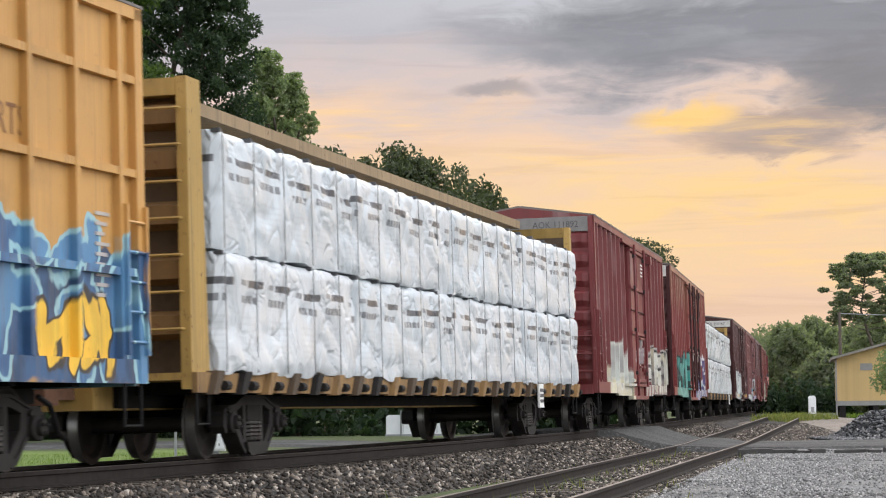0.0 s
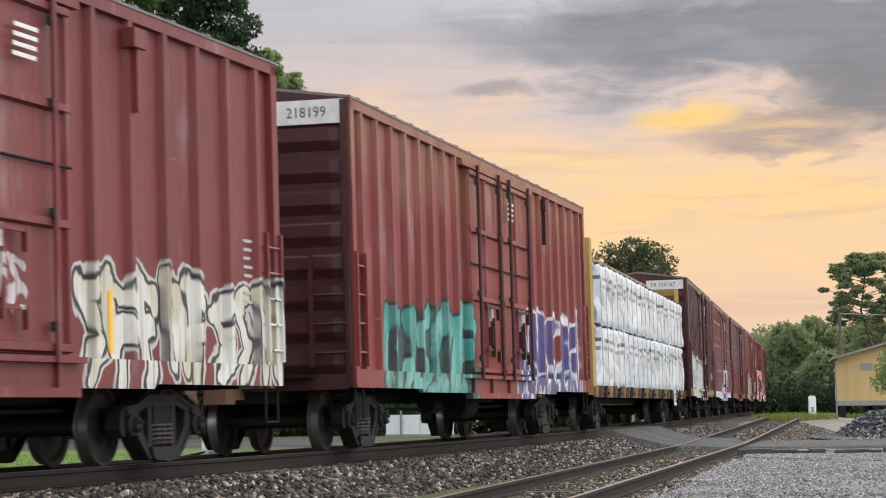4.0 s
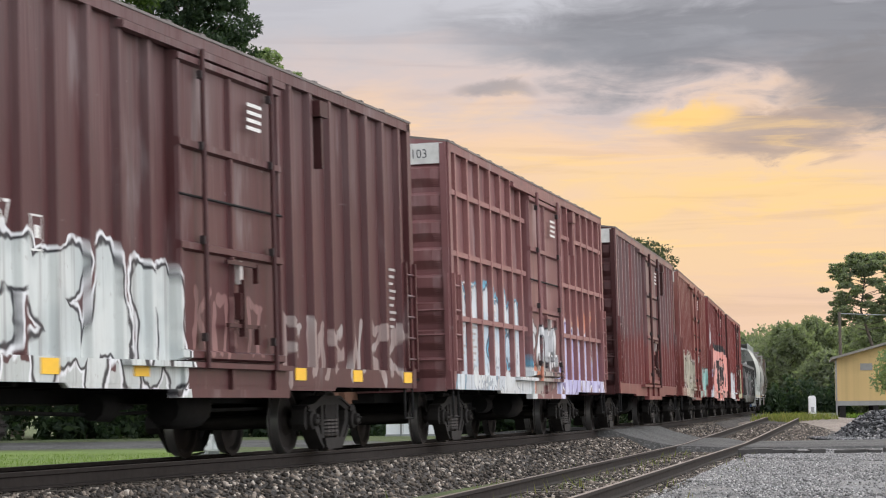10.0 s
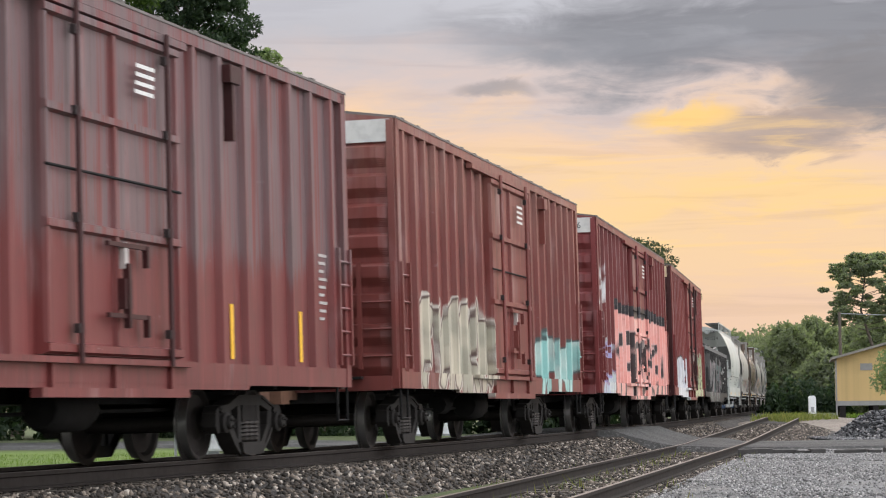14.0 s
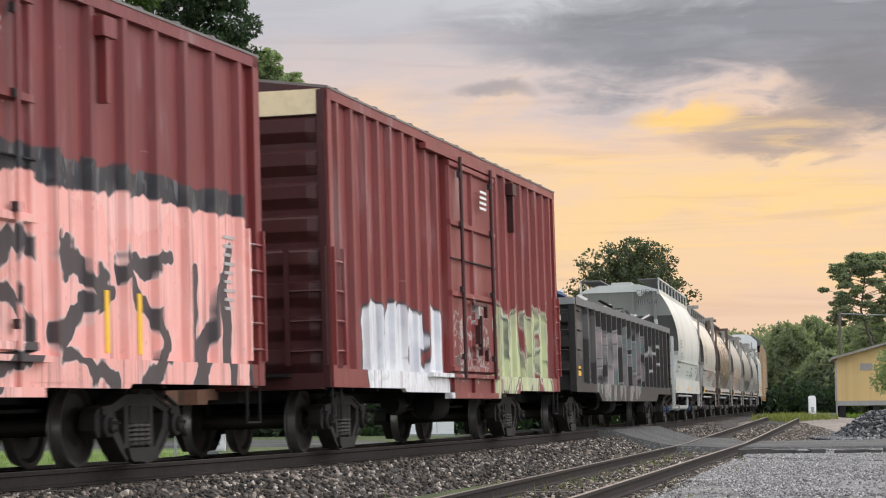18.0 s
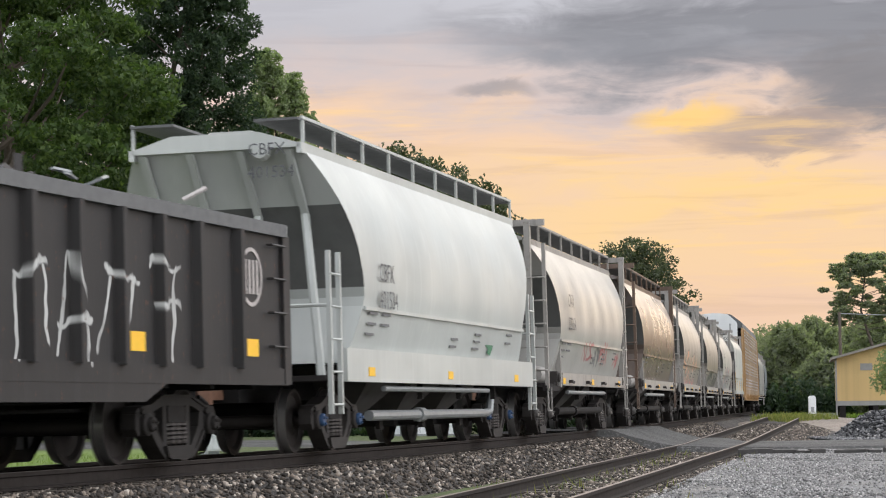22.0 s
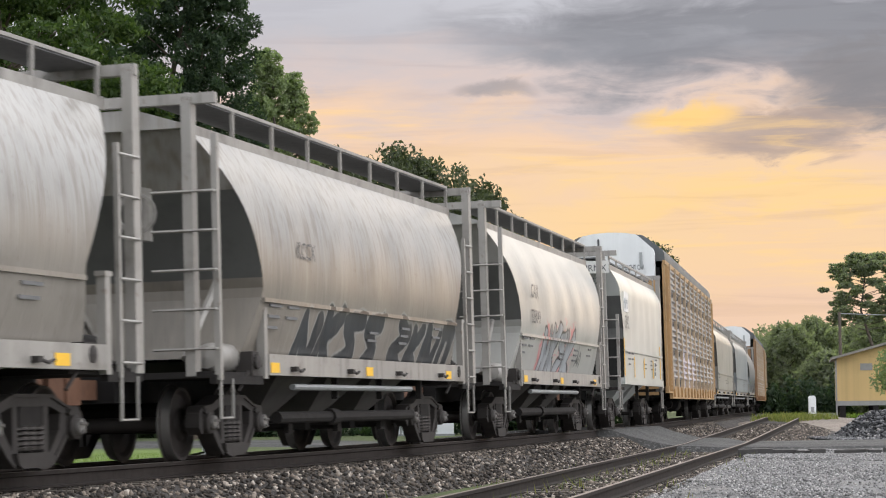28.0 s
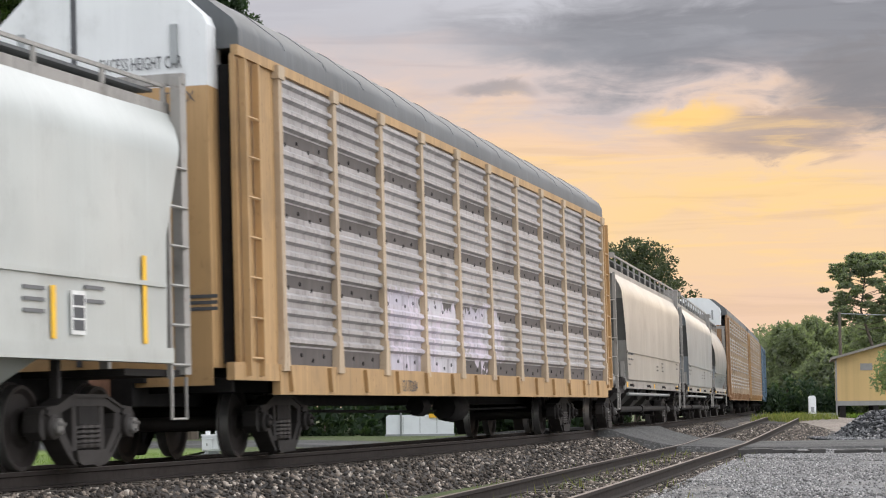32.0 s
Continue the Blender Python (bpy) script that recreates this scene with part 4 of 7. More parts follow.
def center_beam(offset, L, label, seed):
    half, b = L / 2, L / 2 - 3.2
    car = begin("center_beam_car", offset, b, label, "flat car", "freight cars of the train")
    yel = paint("faded_yellow_paint", (0.42, 0.265, 0.075), car, 0.6, 0.6, 0.9, seed=seed)
    worn = paint("rust_eaten_yellow_paint", (0.26, 0.15, 0.055), car, 0.7, 0.7, 1.0, seed=seed, grime=0.5)
    brown = paint("rust_brown_bulkhead_paint", (0.21, 0.115, 0.04), car, 0.7, 0.7, 1.0, seed=seed, grime=0.5)
    beam = paint("rusty_beam_paint", ((0.27, 0.185, 0.10), (0.23, 0.15, 0.085))[seed - 1], car, 0.7, 0.6, 0.7, seed=seed)
    deck = M().box(-half, half, -1.42, 1.42, 0.90, 0.98)
    deck.box(-half, half, -0.3, 0.3, 0.60, 0.90)
    obj("deck", deck, yel, car, "rusty yellow flat car deck")
    for y in (-1, 1):
        obj("side_sill", M().box(-half, half, -0.03, 0.03, 0.76, 0.98), worn, car, "", (0, y * 1.47, 0))
        for i in range(int(L / 0.95)):
            x = -half + 0.5 + i * (L - 1.0) / (int(L / 0.95) - 1)
            obj("stake_pocket", kept("stake_pocket", lambda: M().prism([(-0.20, 0.74), (-0.04, 0.74), (0.20, 0.97), (0.20, 1.0), (-0.02, 1.0)], -0.07, 0.07, "y")), (RUSTY_RECESS, GRIME, worn)[i % 3], car, "", (x, y * 1.51, 0))
            obj("winch", kept("winch", lambda: M().lathe([(0.0, -0.08), (0.055, -0.08), (0.055, 0.08), (0.0, 0.08)], 10, "x")), GRIME, car, "", (x + 0.36, y * 1.53, 0.84))
    # bulkheads
    for e in (-1, 1):
        def head():
            return M().box(-0.05, 0.05, -1.34, 1.34, 0.96, 4.02)
        turn = Matrix.Translation((e * (half - (0.3 if e < 0 else 0.12)), 0, 0)) @ Matrix.Rotation(0 if e < 0 else math.pi, 4, "Z")
        # plate colour carries the shade between the yellow ribs
        bh = obj("bulkhead", kept("bulkhead", head), RUSTY_RECESS, car, "yellow ribbed end bulkhead", turn)
        for z in (1.5, 2.1, 2.7, 3.3, 3.8):
            obj("bulkhead_rib", kept("bulkhead_rib", lambda: M().prism([(-0.05, -0.16), (-0.22, -0.10), (-0.22, 0.10), (-0.05, 0.16)], -1.31, 1.31, "y")), brown, bh, "", (0, 0, z))
        obj("bulkhead_cap", kept("bulkhead_cap", lambda: M().prism([(0.05, 4.0), (-0.28, 4.0), (-0.28, 4.19), (0.2, 4.19)], -1.31, 1.31, "y")), yel, bh)
        for y in (-1, 1):
            obj("bulkhead_post", kept(("bulkhead_post", e), lambda: M().prism([(-0.30 if e < 0 else -0.1, 0.80), (0.30 if e < 0 else 0.1, 0.80), (0.14 if e < 0 else 0.1, 4.20), (-0.30 if e < 0 else -0.1, 4.20)], -0.06, 0.06, "y")), yel, bh, "", (0, y * 1.38, 0))
        for z in (1.45, 1.85, 2.25, 2.65, 3.05, 3.45, 3.85):
            obj("grab_iron", rung(0.42), yel, bh, "", Matrix.Translation((-0.36, -1.15, z)) @ Matrix.Rotation(radians(-90), 4, "Z"))
        obj("sill_step", step_mesh(), BLACK, car, "", (e * (half - 0.3), -1.45, 0))
    # the beam: top chord, posts and struts
    obj("top_chord", M().prism([(-0.46, 4.20), (0.46, 4.20), (0.46, 4.36), (0.12, 4.44), (-0.12, 4.44), (-0.46, 4.36)], -half + 0.4, half - 0.4, "x"), beam, car, "rust-streaked yellow top beam")
    for i in range(18):
        x = -half + 0.9 + i * (L - 1.8) / 17
        obj("beam_post", kept("beam_post", lambda: M().box(-0.08, 0.08, -0.1, 0.1, 0.98, 4.24)), yel, car, "", (x, 0, 0))
    # packs in two tiers a side
    n = 4
    pl = (L - 1.0) / n
    for y in (-1, 1):
        for tier, (z0, h) in enumerate(((0.99, 1.34), (2.36, 1.34))):
            for i in range(n):
                x = -half + 0.75 + pl * (i + 0.5)
                k = (i + tier * 2 + seed + (0 if y < 0 else 1)) % 4
                me = kept(("lumber_pack", round(pl, 2), k), lambda: wrapped_pack(pl - 0.03, h, k * 7.3 + 1), 60)
                pk = obj("lumber_pack", me, WRAPS[(i + tier) % 2], car, "white film-wrapped lumber pack with printed bars", (x, y * 0.99, z0))
                if y < 0:
                    for q in range(int((pl - 0.2) / 1.16) + 1):
                        sx = -pl / 2 + 0.015 + 1.16 * q if q else -pl / 2 + 0.06
                        obj("corner_guard", kept("corner_guard", lambda: M().box(-0.03, 0.03, -0.055, 0.05, -0.035, 0.012)), STRAP, pk, "", (sx, -0.50, h))
                        obj("strap", kept("strap", lambda: M().box(-0.007, 0.007, -0.004, 0.004, 0.0, 1.32)), GREYSTRAP, pk, "", (sx, -0.58, 0))
    def placard():
        return M().box(-0.2, 0.2, -0.02, 0.02, -0.22, 0.22)
    pc = obj("placard_board", kept("placard_board", placard), WHITE_INK, car, "white framed notice board", (half - 4.6, -1.60, 0.76))
    for z in (-0.1, 0.0, 0.1):
        obj("notice_line", kept("notice_line", lambda: M().box(-0.15, 0.15, -0.004, 0.004, -0.03, 0.03)), DARK_INK, pc, "", (0, -0.025, z))
    underbody(car, half - 0.6, b, 0.90, False)
    coupler(car, half)
    truck(car, -b, offset), truck(car, b, offset)
    return car


# ---------------------------------------------------------------- covered hoppers
HOPPER_FRAME = paint("grimy_grey_frame_paint", (0.33, 0.31, 0.285), rough=0.45, rust=0.35, streak=0.6, grime=0.5)
# discharge bays, darker than the hopper body
BAY = plain("dark_grey_bay_paint", (0.075, 0.070, 0.065), 0.65, 0, 0.5, 3)
# slope sheet grey, darkened to carry the shade under the roof end
SLOPE = plain("end_shade_slope_grey", (0.10, 0.10, 0.096), 0.6, 0, 0.4, 3)


def hopper(offset, L, label, mat, dark, post_mat=None, round_side=True, marks=(), top=3.76, wide=1.6, rail=True, tilt=1.25, sill_mat=None, yellow=True, end_mark=None, name="covered_hopper", bays=3, emblem=False, frames=True, walk_h=0.33, compact=False):
    half = L / 2
    b = half - 1.72
    car = begin(name, offset, b, label, "hopper car", "freight cars of the train")
    mat = mat(car) if callable(mat) else mat
    post_mat, sill_mat = post_mat or (mat if emblem else HOPPER_FRAME), sill_mat or (mat if emblem or compact else HOPPER_FRAME)
    zb, R = 1.18, []

    def section(v):
        """Half width and height at v from 0 (bottom) to 1 (top)."""
        z = zb + (top - zb) * v
        if round_side:
            w = wide * (1 - 0.30 * max(0.0, (v - 0.42) / 0.58) ** 2.3 - 0.15 * max(0.0, (0.40 - v) / 0.40) ** 1.6)
        else:
            w = wide * (1 - 0.16 * max(0.0, (v - 0.80) / 0.2) ** 1.5)
        return w, z

    def reach(v):
        """Half length of the body at v: the ends slope in towards the bottom."""
        if compact:
            return half - 0.10 - 0.68 * min(1.0, (1 - v) / 0.55)
        if round_side:
            return half - 0.2 - 1.5 * (1 - max(v, 0.3) ** 1.7) + 1.1 * max(0.0, 0.3 - v)
        return half - 0.42 - tilt * (1 - v) ** 0.75
    nv, nx = 22, 28
    shell = M()
    for y in (-1, 1):
        rows = []
        for j in range(nv + 1):
            v = j / nv
            w, z = section(v)
            r = reach(v)
            row = []
            for i in range(nx + 1):
                x = -r + 2 * r * i / nx
                ripple = 0.014 * math.cos(2 * math.pi * x / (L / 7.0)) * math.sin(math.pi * v)
                row.append((x, y * (w + ripple), z))
            rows.append(row)
        shell.sheet(rows)
    for e in (-1, 1):
        for k, (v0, v1) in enumerate(((0.0, 0.36), (0.36, 0.74), (0.74, 1.0))):
            rows = []
            for j in range(9):
                v = v0 + (v1 - v0) * j / 8
                w, z = section(v)
                rows.append([(e * reach(v), -w, z), (e * reach(v), 0, z), (e * reach(v), w, z)])
            if k == 2:
                shell.sheet(rows)
            else:
                # end shade is put into these sheets' colours
                obj(("lower_slope_sheet", "slope_sheet")[k], M().sheet(rows), ((dark if compact else mat), SLOPE)[k], car, ("", "dark sloping end sheet, shade put in its colour")[k])
    w1, _ = section(1.0)
    roof = M().prism([(-w1 - 0.02, top - 0.02), (-w1 - 0.02, top + 0.03), (-0.6, top + 0.20), (0.6, top + 0.20), (w1 + 0.02, top + 0.03), (w1 + 0.02, top - 0.02)], -half + 0.12, half - 0.12, "x")
    obj("body", shell.mesh("body", 50), mat, car, "smooth curved hopper side" if round_side else "flat hopper side with slanted ends")
    for y in (-1, 1):
        w, z = section(0.26)
        obj("side_seam", M().box(-reach(0.26) + 0.05, reach(0.26) - 0.05, -0.02, 0.02, -0.025, 0.025), mat, car, "", (0, y * (w + 0.015), z))
    obj("roof", roof, mat, car)
    obj("roof_rim", M().box(-half + 0.12, half - 0.12, -w1 - 0.05, -w1 + 0.02, top - 0.10, top + 0.04).box(-half + 0.12, half - 0.12, w1 - 0.02, w1 + 0.05, top - 0.10, top + 0.04), post_mat, car, "rolled roof rim")
    # hatches
    for i in range(6):
        obj("roof_hatch", kept("roof_hatch", lambda: M().box(-0.6, 0.6, -0.3, 0.3, 0, 0.12)), post_mat, car, "", (-half + 1.4 + i * (L - 2.8) / 5, 0, top + 0.19))
    # running board with its edge rail
    for y in (-1, 1):
        obj("running_board", M().box(-half + 0.1, half - 0.1, -0.3, 0.3, 0, 0.035), GRATE, car, "dark open roof walk", (0, y * 0.85, top + walk_h))
        k = int(L / 1.5)
        for i in range(k + 1):
            x = -half + 0.25 + i * (L - 0.5) / k
            obj("walk_bracket", kept(("walk_bracket", walk_h), lambda: M().box(-0.025, 0.025, -0.02, 0.02, 0.0, walk_h + 0.03)), post_mat, car, "", (x, y * (w1 + 0.03), top))
        obj("walk_edge", kept(("walk_edge", L), lambda: M().box(-half + 0.2, half - 0.2, -0.018, 0.018, -0.02, 0.02)), post_mat, car, "", (0, y * (w1 + 0.03), top + walk_h + 0.04))
        # mesh screen between rim and edge
    # end frames and ladders
    for e in (-1, 1):
        xe = e * (half - 0.12)
        for y in (-1, 1):
            if not frames:
                continue
            obj("end_post", kept(("end_post", top), lambda: M().box(-0.085, 0.085, -0.055, -0.035, 0.95, top + 0.32).box(-0.085, -0.06, -0.035, 0.06, 0.95, top + 0.32).box(0.06, 0.085, -0.035, 0.06, 0.95, top + 0.32)), post_mat, car, "channel steel corner post", (xe, y * (1.2 if e < 0 else 1.46), 0))
            obj("sill_step", step_mesh(), post_mat, car, "", (xe - e * 0.24, y * 1.5, 0.06))
            if e > 0:
                obj("ladder_rail", kept(("ladder_rail", top), lambda: M().box(-0.03, 0.03, -0.025, 0.025, 0.9, top - 0.5)), post_mat, car, "", (xe - 0.46, y * 1.50, 0))
                for z in np.arange(1.05, top - 0.5, 0.42):
                    obj("ladder_rung", rung(0.46), post_mat, car, "", Matrix.Translation((xe - 0.23, y * 1.53, z)))
            else:
                obj("ladder_rail", kept(("corner_rail", top, compact), lambda: M().box(-0.04, 0.04, -0.035, 0.035, 0.9, 2.7 if compact else top - 0.1)), post_mat, car, "", (xe, y * 1.5, 0))
            if compact:
                continue
            obj("end_brace", kept(("end_brace", top, e, L), lambda: M().bar((xe, 0, 1.15), (xe - e * 1.15, 0, 2.1), 0.045, 6)), post_mat, car, "", (0, y * 1.1, 0))
            obj("stanchion", kept("stanchion", lambda: M().box(-0.06, 0.06, -0.05, 0.05, 0.93, 1.92).box(-0.085, 0.085, -0.06, 0.06, 1.90, 1.95)), sill_mat, car, "upright stanchion at the sill's end", (-half + 1.7 if e < 0 else half - 0.9, y * 1.48, 0))
            obj("platform_edge", kept(("platform_edge", e), lambda: M().box(-0.82, 0.82, -0.04, 0.04, 0.86, 0.96) if e < 0 else M().box(-0.42, 0.42, -0.04, 0.04, 0.86, 0.96)), GRIME, car, "", (-half + 0.85 if e < 0 else half - 0.45, y * 1.46, 0))
        if frames and not compact:
            obj("air_reservoir", kept("air_tank_small", lambda: M().lathe([(0.0, -0.42), (0.13, -0.40), (0.17, -0.3), (0.17, 0.3), (0.13, 0.40), (0.0, 0.42)], 12, "x"), 40), sill_mat if e < 0 else GRIME, car, "", (e * (half - 0.95), -1.2, 1.17))
            obj("brake_valve", kept("brake_valve", lambda: M().box(-0.12, 0.12, -0.1, 0.1, -0.16, 0.12).lathe([(0.0, -0.16), (0.09, -0.14), (0.09, -0.09)], 10, "y").bar((0.1, -0.05, 0.0), (0.42, -0.05, -0.05), 0.022, 6).bar((-0.1, -0.05, -0.1), (-0.34, 0.0, -0.34), 0.022, 6)), CAST, car, "", (e * (half - 1.32), -1.42, 1.12))
        if frames and e < 0:
            for z in np.arange(1.25, 2.7 if compact else 3.4, 0.44):
                obj("ladder_rung", rung(0.74), post_mat, car, "", Matrix.Translation((xe - 0.10, -1.14, z)) @ Matrix.Rotation(radians(-90), 4, "Z"))
        if not frames:
            for y in (-1, 1):
                obj("ladder_rail", kept("short_ladder", lambda: M().box(-0.03, 0.03, -0.03, 0.03, 0.5, 2.6)), post_mat, car, "", (xe, y * 1.5, 0))
                obj("ladder_rail", kept("short_ladder", lambda: M()), post_mat, car, "", (xe - e * 0.46, y * 1.5, 0))
                for z in np.arange(0.62, 2.6, 0.42):
                    obj("ladder_rung", rung(0.46), post_mat, car, "", Matrix.Translation((xe - e * 0.23, y * 1.53, z)))
                obj("platform_rail", M().tube([(xe, y * 1.5, 1.9), (xe, 0, 1.9)], 0.025), post_mat, car)
            obj("end_platform", kept("end_platform", lambda: M().box(-0.8, 0.8, -1.45, 1.45, 0.93, 1.0)), GRIME, car, "", (e * (half - 0.85), 0, 0))
            continue
        obj("top_frame", kept(("top_frame", e, top), lambda: M().box(-0.05, 0.05, -1.53, 1.53, top + 0.24, top + 0.36)), post_mat, car, "", (xe, 0, 0))
        obj("end_platform", kept("end_platform", lambda: M().box(-0.8, 0.8, -1.45, 1.45, 0.93, 1.0)), GRIME, car, "", (e * (half - 0.85), 0, 0))
        obj("hand_brake" if e < 0 else "end_brace", kept("brake_wheel", lambda: M().lathe([(0.2, 0.0), (0.24, 0.0), (0.24, 0.04), (0.2, 0.04), (0.2, 0.0)], 14, "x").box(0, 0.3, -0.08, 0.08, -0.3, 0.3)), post_mat, car, "", (xe, 0.55 * e, 2.8))
        for y in (-0.55, 0.55):
            obj("end_post", kept(("mid_post", top), lambda: M().box(-0.05, 0.05, -0.05, 0.05, 0.95, top + 0.3)), post_mat, car, "", (xe, y, 0))
    # side sill and its pads
    for y in (-1, 1):
        sa, sx = (-reach(0.0) - 0.12, reach(0.0) + 0.12) if compact else (-half + 1.75, half - 0.95) if frames else (-half + 0.75, half - 0.5)
        obj("side_sill", M().box(sa, sx, -0.08 if compact else -0.05, 0.05, 1.06 if compact else (0.97 if frames else 0.92), 1.22 if frames else 1.36), sill_mat, car, "light side sill", (0, y * 1.5, 0))
        for i in range(0 if compact or not frames else 4):
            obj("rope_eye", kept("rope_eye", lambda: M().box(-0.05, 0.05, -0.07, 0.05, -0.03, 0.03).tube([(0.04, -0.05, 0.0), (0.16, -0.06, -0.03), (0.32, -0.05, 0.0)], 0.018, 5)), CAST, car, "", (-half + 2.6 + i * (L - 5.2) / 3, y * 1.56, 1.05))
    # hopper bays with outlet gates
    bl = (2 * (b - 1.25)) / bays
    for i in range(bays):
        x = -(b - 1.25) + bl * (i + 0.5)
        def bay():
            m = M()
            a, c = bl / 2 - 0.04, 0.24
            vs = [(-a, -1.35, 1.2), (a, -1.35, 1.2), (a, 1.35, 1.2), (-a, 1.35, 1.2), (-c, -0.6, 0.42), (c, -0.6, 0.42), (c, 0.6, 0.42), (-c, 0.6, 0.42)]
            m.add(vs, [(0, 1, 5, 4), (1, 2, 6, 5), (2, 3, 7, 6), (3, 0, 4, 7), (4, 5, 6, 7), (0, 1, 2, 3)])
            return m
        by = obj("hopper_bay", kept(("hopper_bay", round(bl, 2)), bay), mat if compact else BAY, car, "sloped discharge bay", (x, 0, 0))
        obj("outlet_gate", kept("outlet_gate", lambda: M().box(-0.3, 0.3, -0.65, 0.65, 0.30, 0.43).lathe([(0.0, -1.0), (0.05, -1.0), (0.05, 1.0), (0.0, 1.0)], 8, "y", (0.0, 0, 0.36)).box(-0.09, 0.09, -1.05, -0.98, 0.27, 0.45)), GRIME, by)
        obj("bay_rib", kept("bay_rib", lambda: M().box(-0.04, 0.04, -1.38, -1.3, 0.7, 1.2)), GRIME, by, "", (bl / 2 - 0.05, 0, 0))
    if not compact:
        obj("discharge_pipe", M().bar((-b + 1.3, -1.2, 0.47), (b - 1.3, -1.2, 0.47), 0.075, 10).bar((-1.0, -1.2, 0.47), (-0.7, -1.2, 0.47), 0.11, 10), GALV if emblem else GRIME, car, "long discharge pipe")
        obj("pipe_rail", M().bar((-b + 1.2, -1.45, 0.84), (b - 2.2, -1.45, 0.84), 0.04, 8), GALV, car, "slim conduit rail")
    if compact:
        for i, x in enumerate((-4.90, -2.6, -0.17, 2.21, 4.35)):
            obj("reflector", kept(("hopper_stripe", i in (0, 4)), lambda: M().box(-0.05, 0.05, -0.004, 0.004, 1.25, 2.15 if i in (0, 4) else 1.75)), YELLOW_INK, car, "yellow reflective stripe", (x, -wide - 0.02, 0))
        nb = obj("notice_box", M().box(-0.16, 0.16, -0.004, 0.004, 1.3, 1.72), WHITE_INK, car, "white framed dark notice", (2.75, -wide - 0.02, 0))
        for k in range(3):
            obj("notice_field", kept("notice_field", lambda: M().box(-0.12, 0.12, -0.003, 0.003, -0.05, 0.05)), DARK_INK, nb, "", (0, -0.006, 1.39 + 0.12 * k))
        obj("mark_field", M().box(-0.06, 1.02, -0.004, 0.004, -0.08, 0.40), WHITE_INK, car, "white field behind faded lettering", (-4.72, -wide - 0.018, 2.88))
    for text, x, z, size in marks:
        letters(text, size, car, FADED_GREY if compact and size < 0.4 else DARK_INK, on_side(x, z, wide + 0.026), squeeze=0.9)
    for i, (x, v) in enumerate(((-half + 2.0, 0.24), (-half + 2.0, 0.19), (-half + 2.0, 0.14), (-half + 2.7, 0.24), (-half + 2.7, 0.19), (0.2, 0.16), (0.2, 0.12), (1.8, 0.2), (1.8, 0.16), (1.8, 0.12), (half - 2.6, 0.22), (half - 2.6, 0.17))):
        w, z = section(v)
        obj("data_line", kept("hopper_line", lambda: M().box(-0.22, 0.22, -0.004, 0.004, -0.018, 0.018)), LINE_INK, car, "small stencilled data line", (x, -w - 0.02, z))
    if yellow and not compact:
        for x in (-half + 1.95, -0.2, half - 2.0):
            obj("reflector", kept("hopper_reflector", lambda: M().box(-0.16, 0.16, -0.004, 0.004, -0.06, 0.06)), YELLOW_INK, car, "yellow reflective patch", (x, -1.555, 1.06))
    if end_mark:
        if frames:
            obj("mark_plate", M().box(-0.012, 0.0, -1.36, -0.66, top - 0.17, top + 0.12), WHITE_END, car, "white painted plate on the end frame", (-half - 0.02, 0, 0))
        for k, t in enumerate(end_mark):
            letters(t, 0.22, car, DARK_INK, on_end(-0.70 if frames else -0.5, top - 0.12 - k * 0.30, -half - 0.035), squeeze=0.95)
    if emblem:
        z6 = zb + (top - zb) * 0.70
        for y in (-1.0, -0.35, 0.35, 1.0):
            obj("end_rib", M().prism([(-reach(0.70) - 0.09, z6), (-reach(1.0) - 0.10, top - 0.05), (-reach(1.0), top - 0.05), (-reach(0.70), z6)], y - 0.045, y + 0.045, "y"), mat, car)
            obj("end_strut", M().bar((-reach(0.70) - 0.05, y, z6), (-half + 0.55, y * 1.25, 1.0), 0.06, 6), mat, car)
        obj("end_vent", M().lathe([(0.0, -0.06), (0.10, -0.06), (0.13, 0.0), (0.13, 0.05)], 12, "x"), mat, car, "", (-reach(1.0) - 0.04, -0.62, top - 0.05))
        obj("drain_pipe", M().tube([(b - 1.3, -1.2, 0.47), (b - 1.0, -1.2, 0.50), (b - 0.75, -1.2, 0.95)], 0.075, 8), GALV, car, "bright bent discharge pipe")
        obj("emblem", M().add([(0, 0, 0), (0.7, 0, 0.14), (0.95, 0, 0.14), (0.4, 0, -0.1)], [(0, 1, 2, 3)]).add([(0.25, 0, -0.15), (0.6, 0, -0.02), (0.8, 0, -0.02), (0.5, 0, -0.2)], [(0, 1, 2, 3)]), GREEN_INK, car, "small green leaf-like emblem", (half - 4.4, -1.50, 1.62))
    coupler(car, half)
    cap = BLUE_CAP if emblem else PALE_CAP
    truck(car, -b, offset, cap), truck(car, b, offset, cap)
    obj("center_sill", M().box(-half, half, -0.3, 0.3, 0.68, 0.98), BLACK, car)
    return car


# ---------------------------------------------------------------- gondola


SCRAP = rocks("mixed_scrap", [(0.0, (0.03, 0.028, 0.027)), (0.45, (0.08, 0.07, 0.065)), (0.7, (0.05, 0.10, 0.22)), (0.78, (0.30, 0.29, 0.28)), (0.93, (0.50, 0.33, 0.05)), (1.0, (0.62, 0.61, 0.60))], rough=0.5)


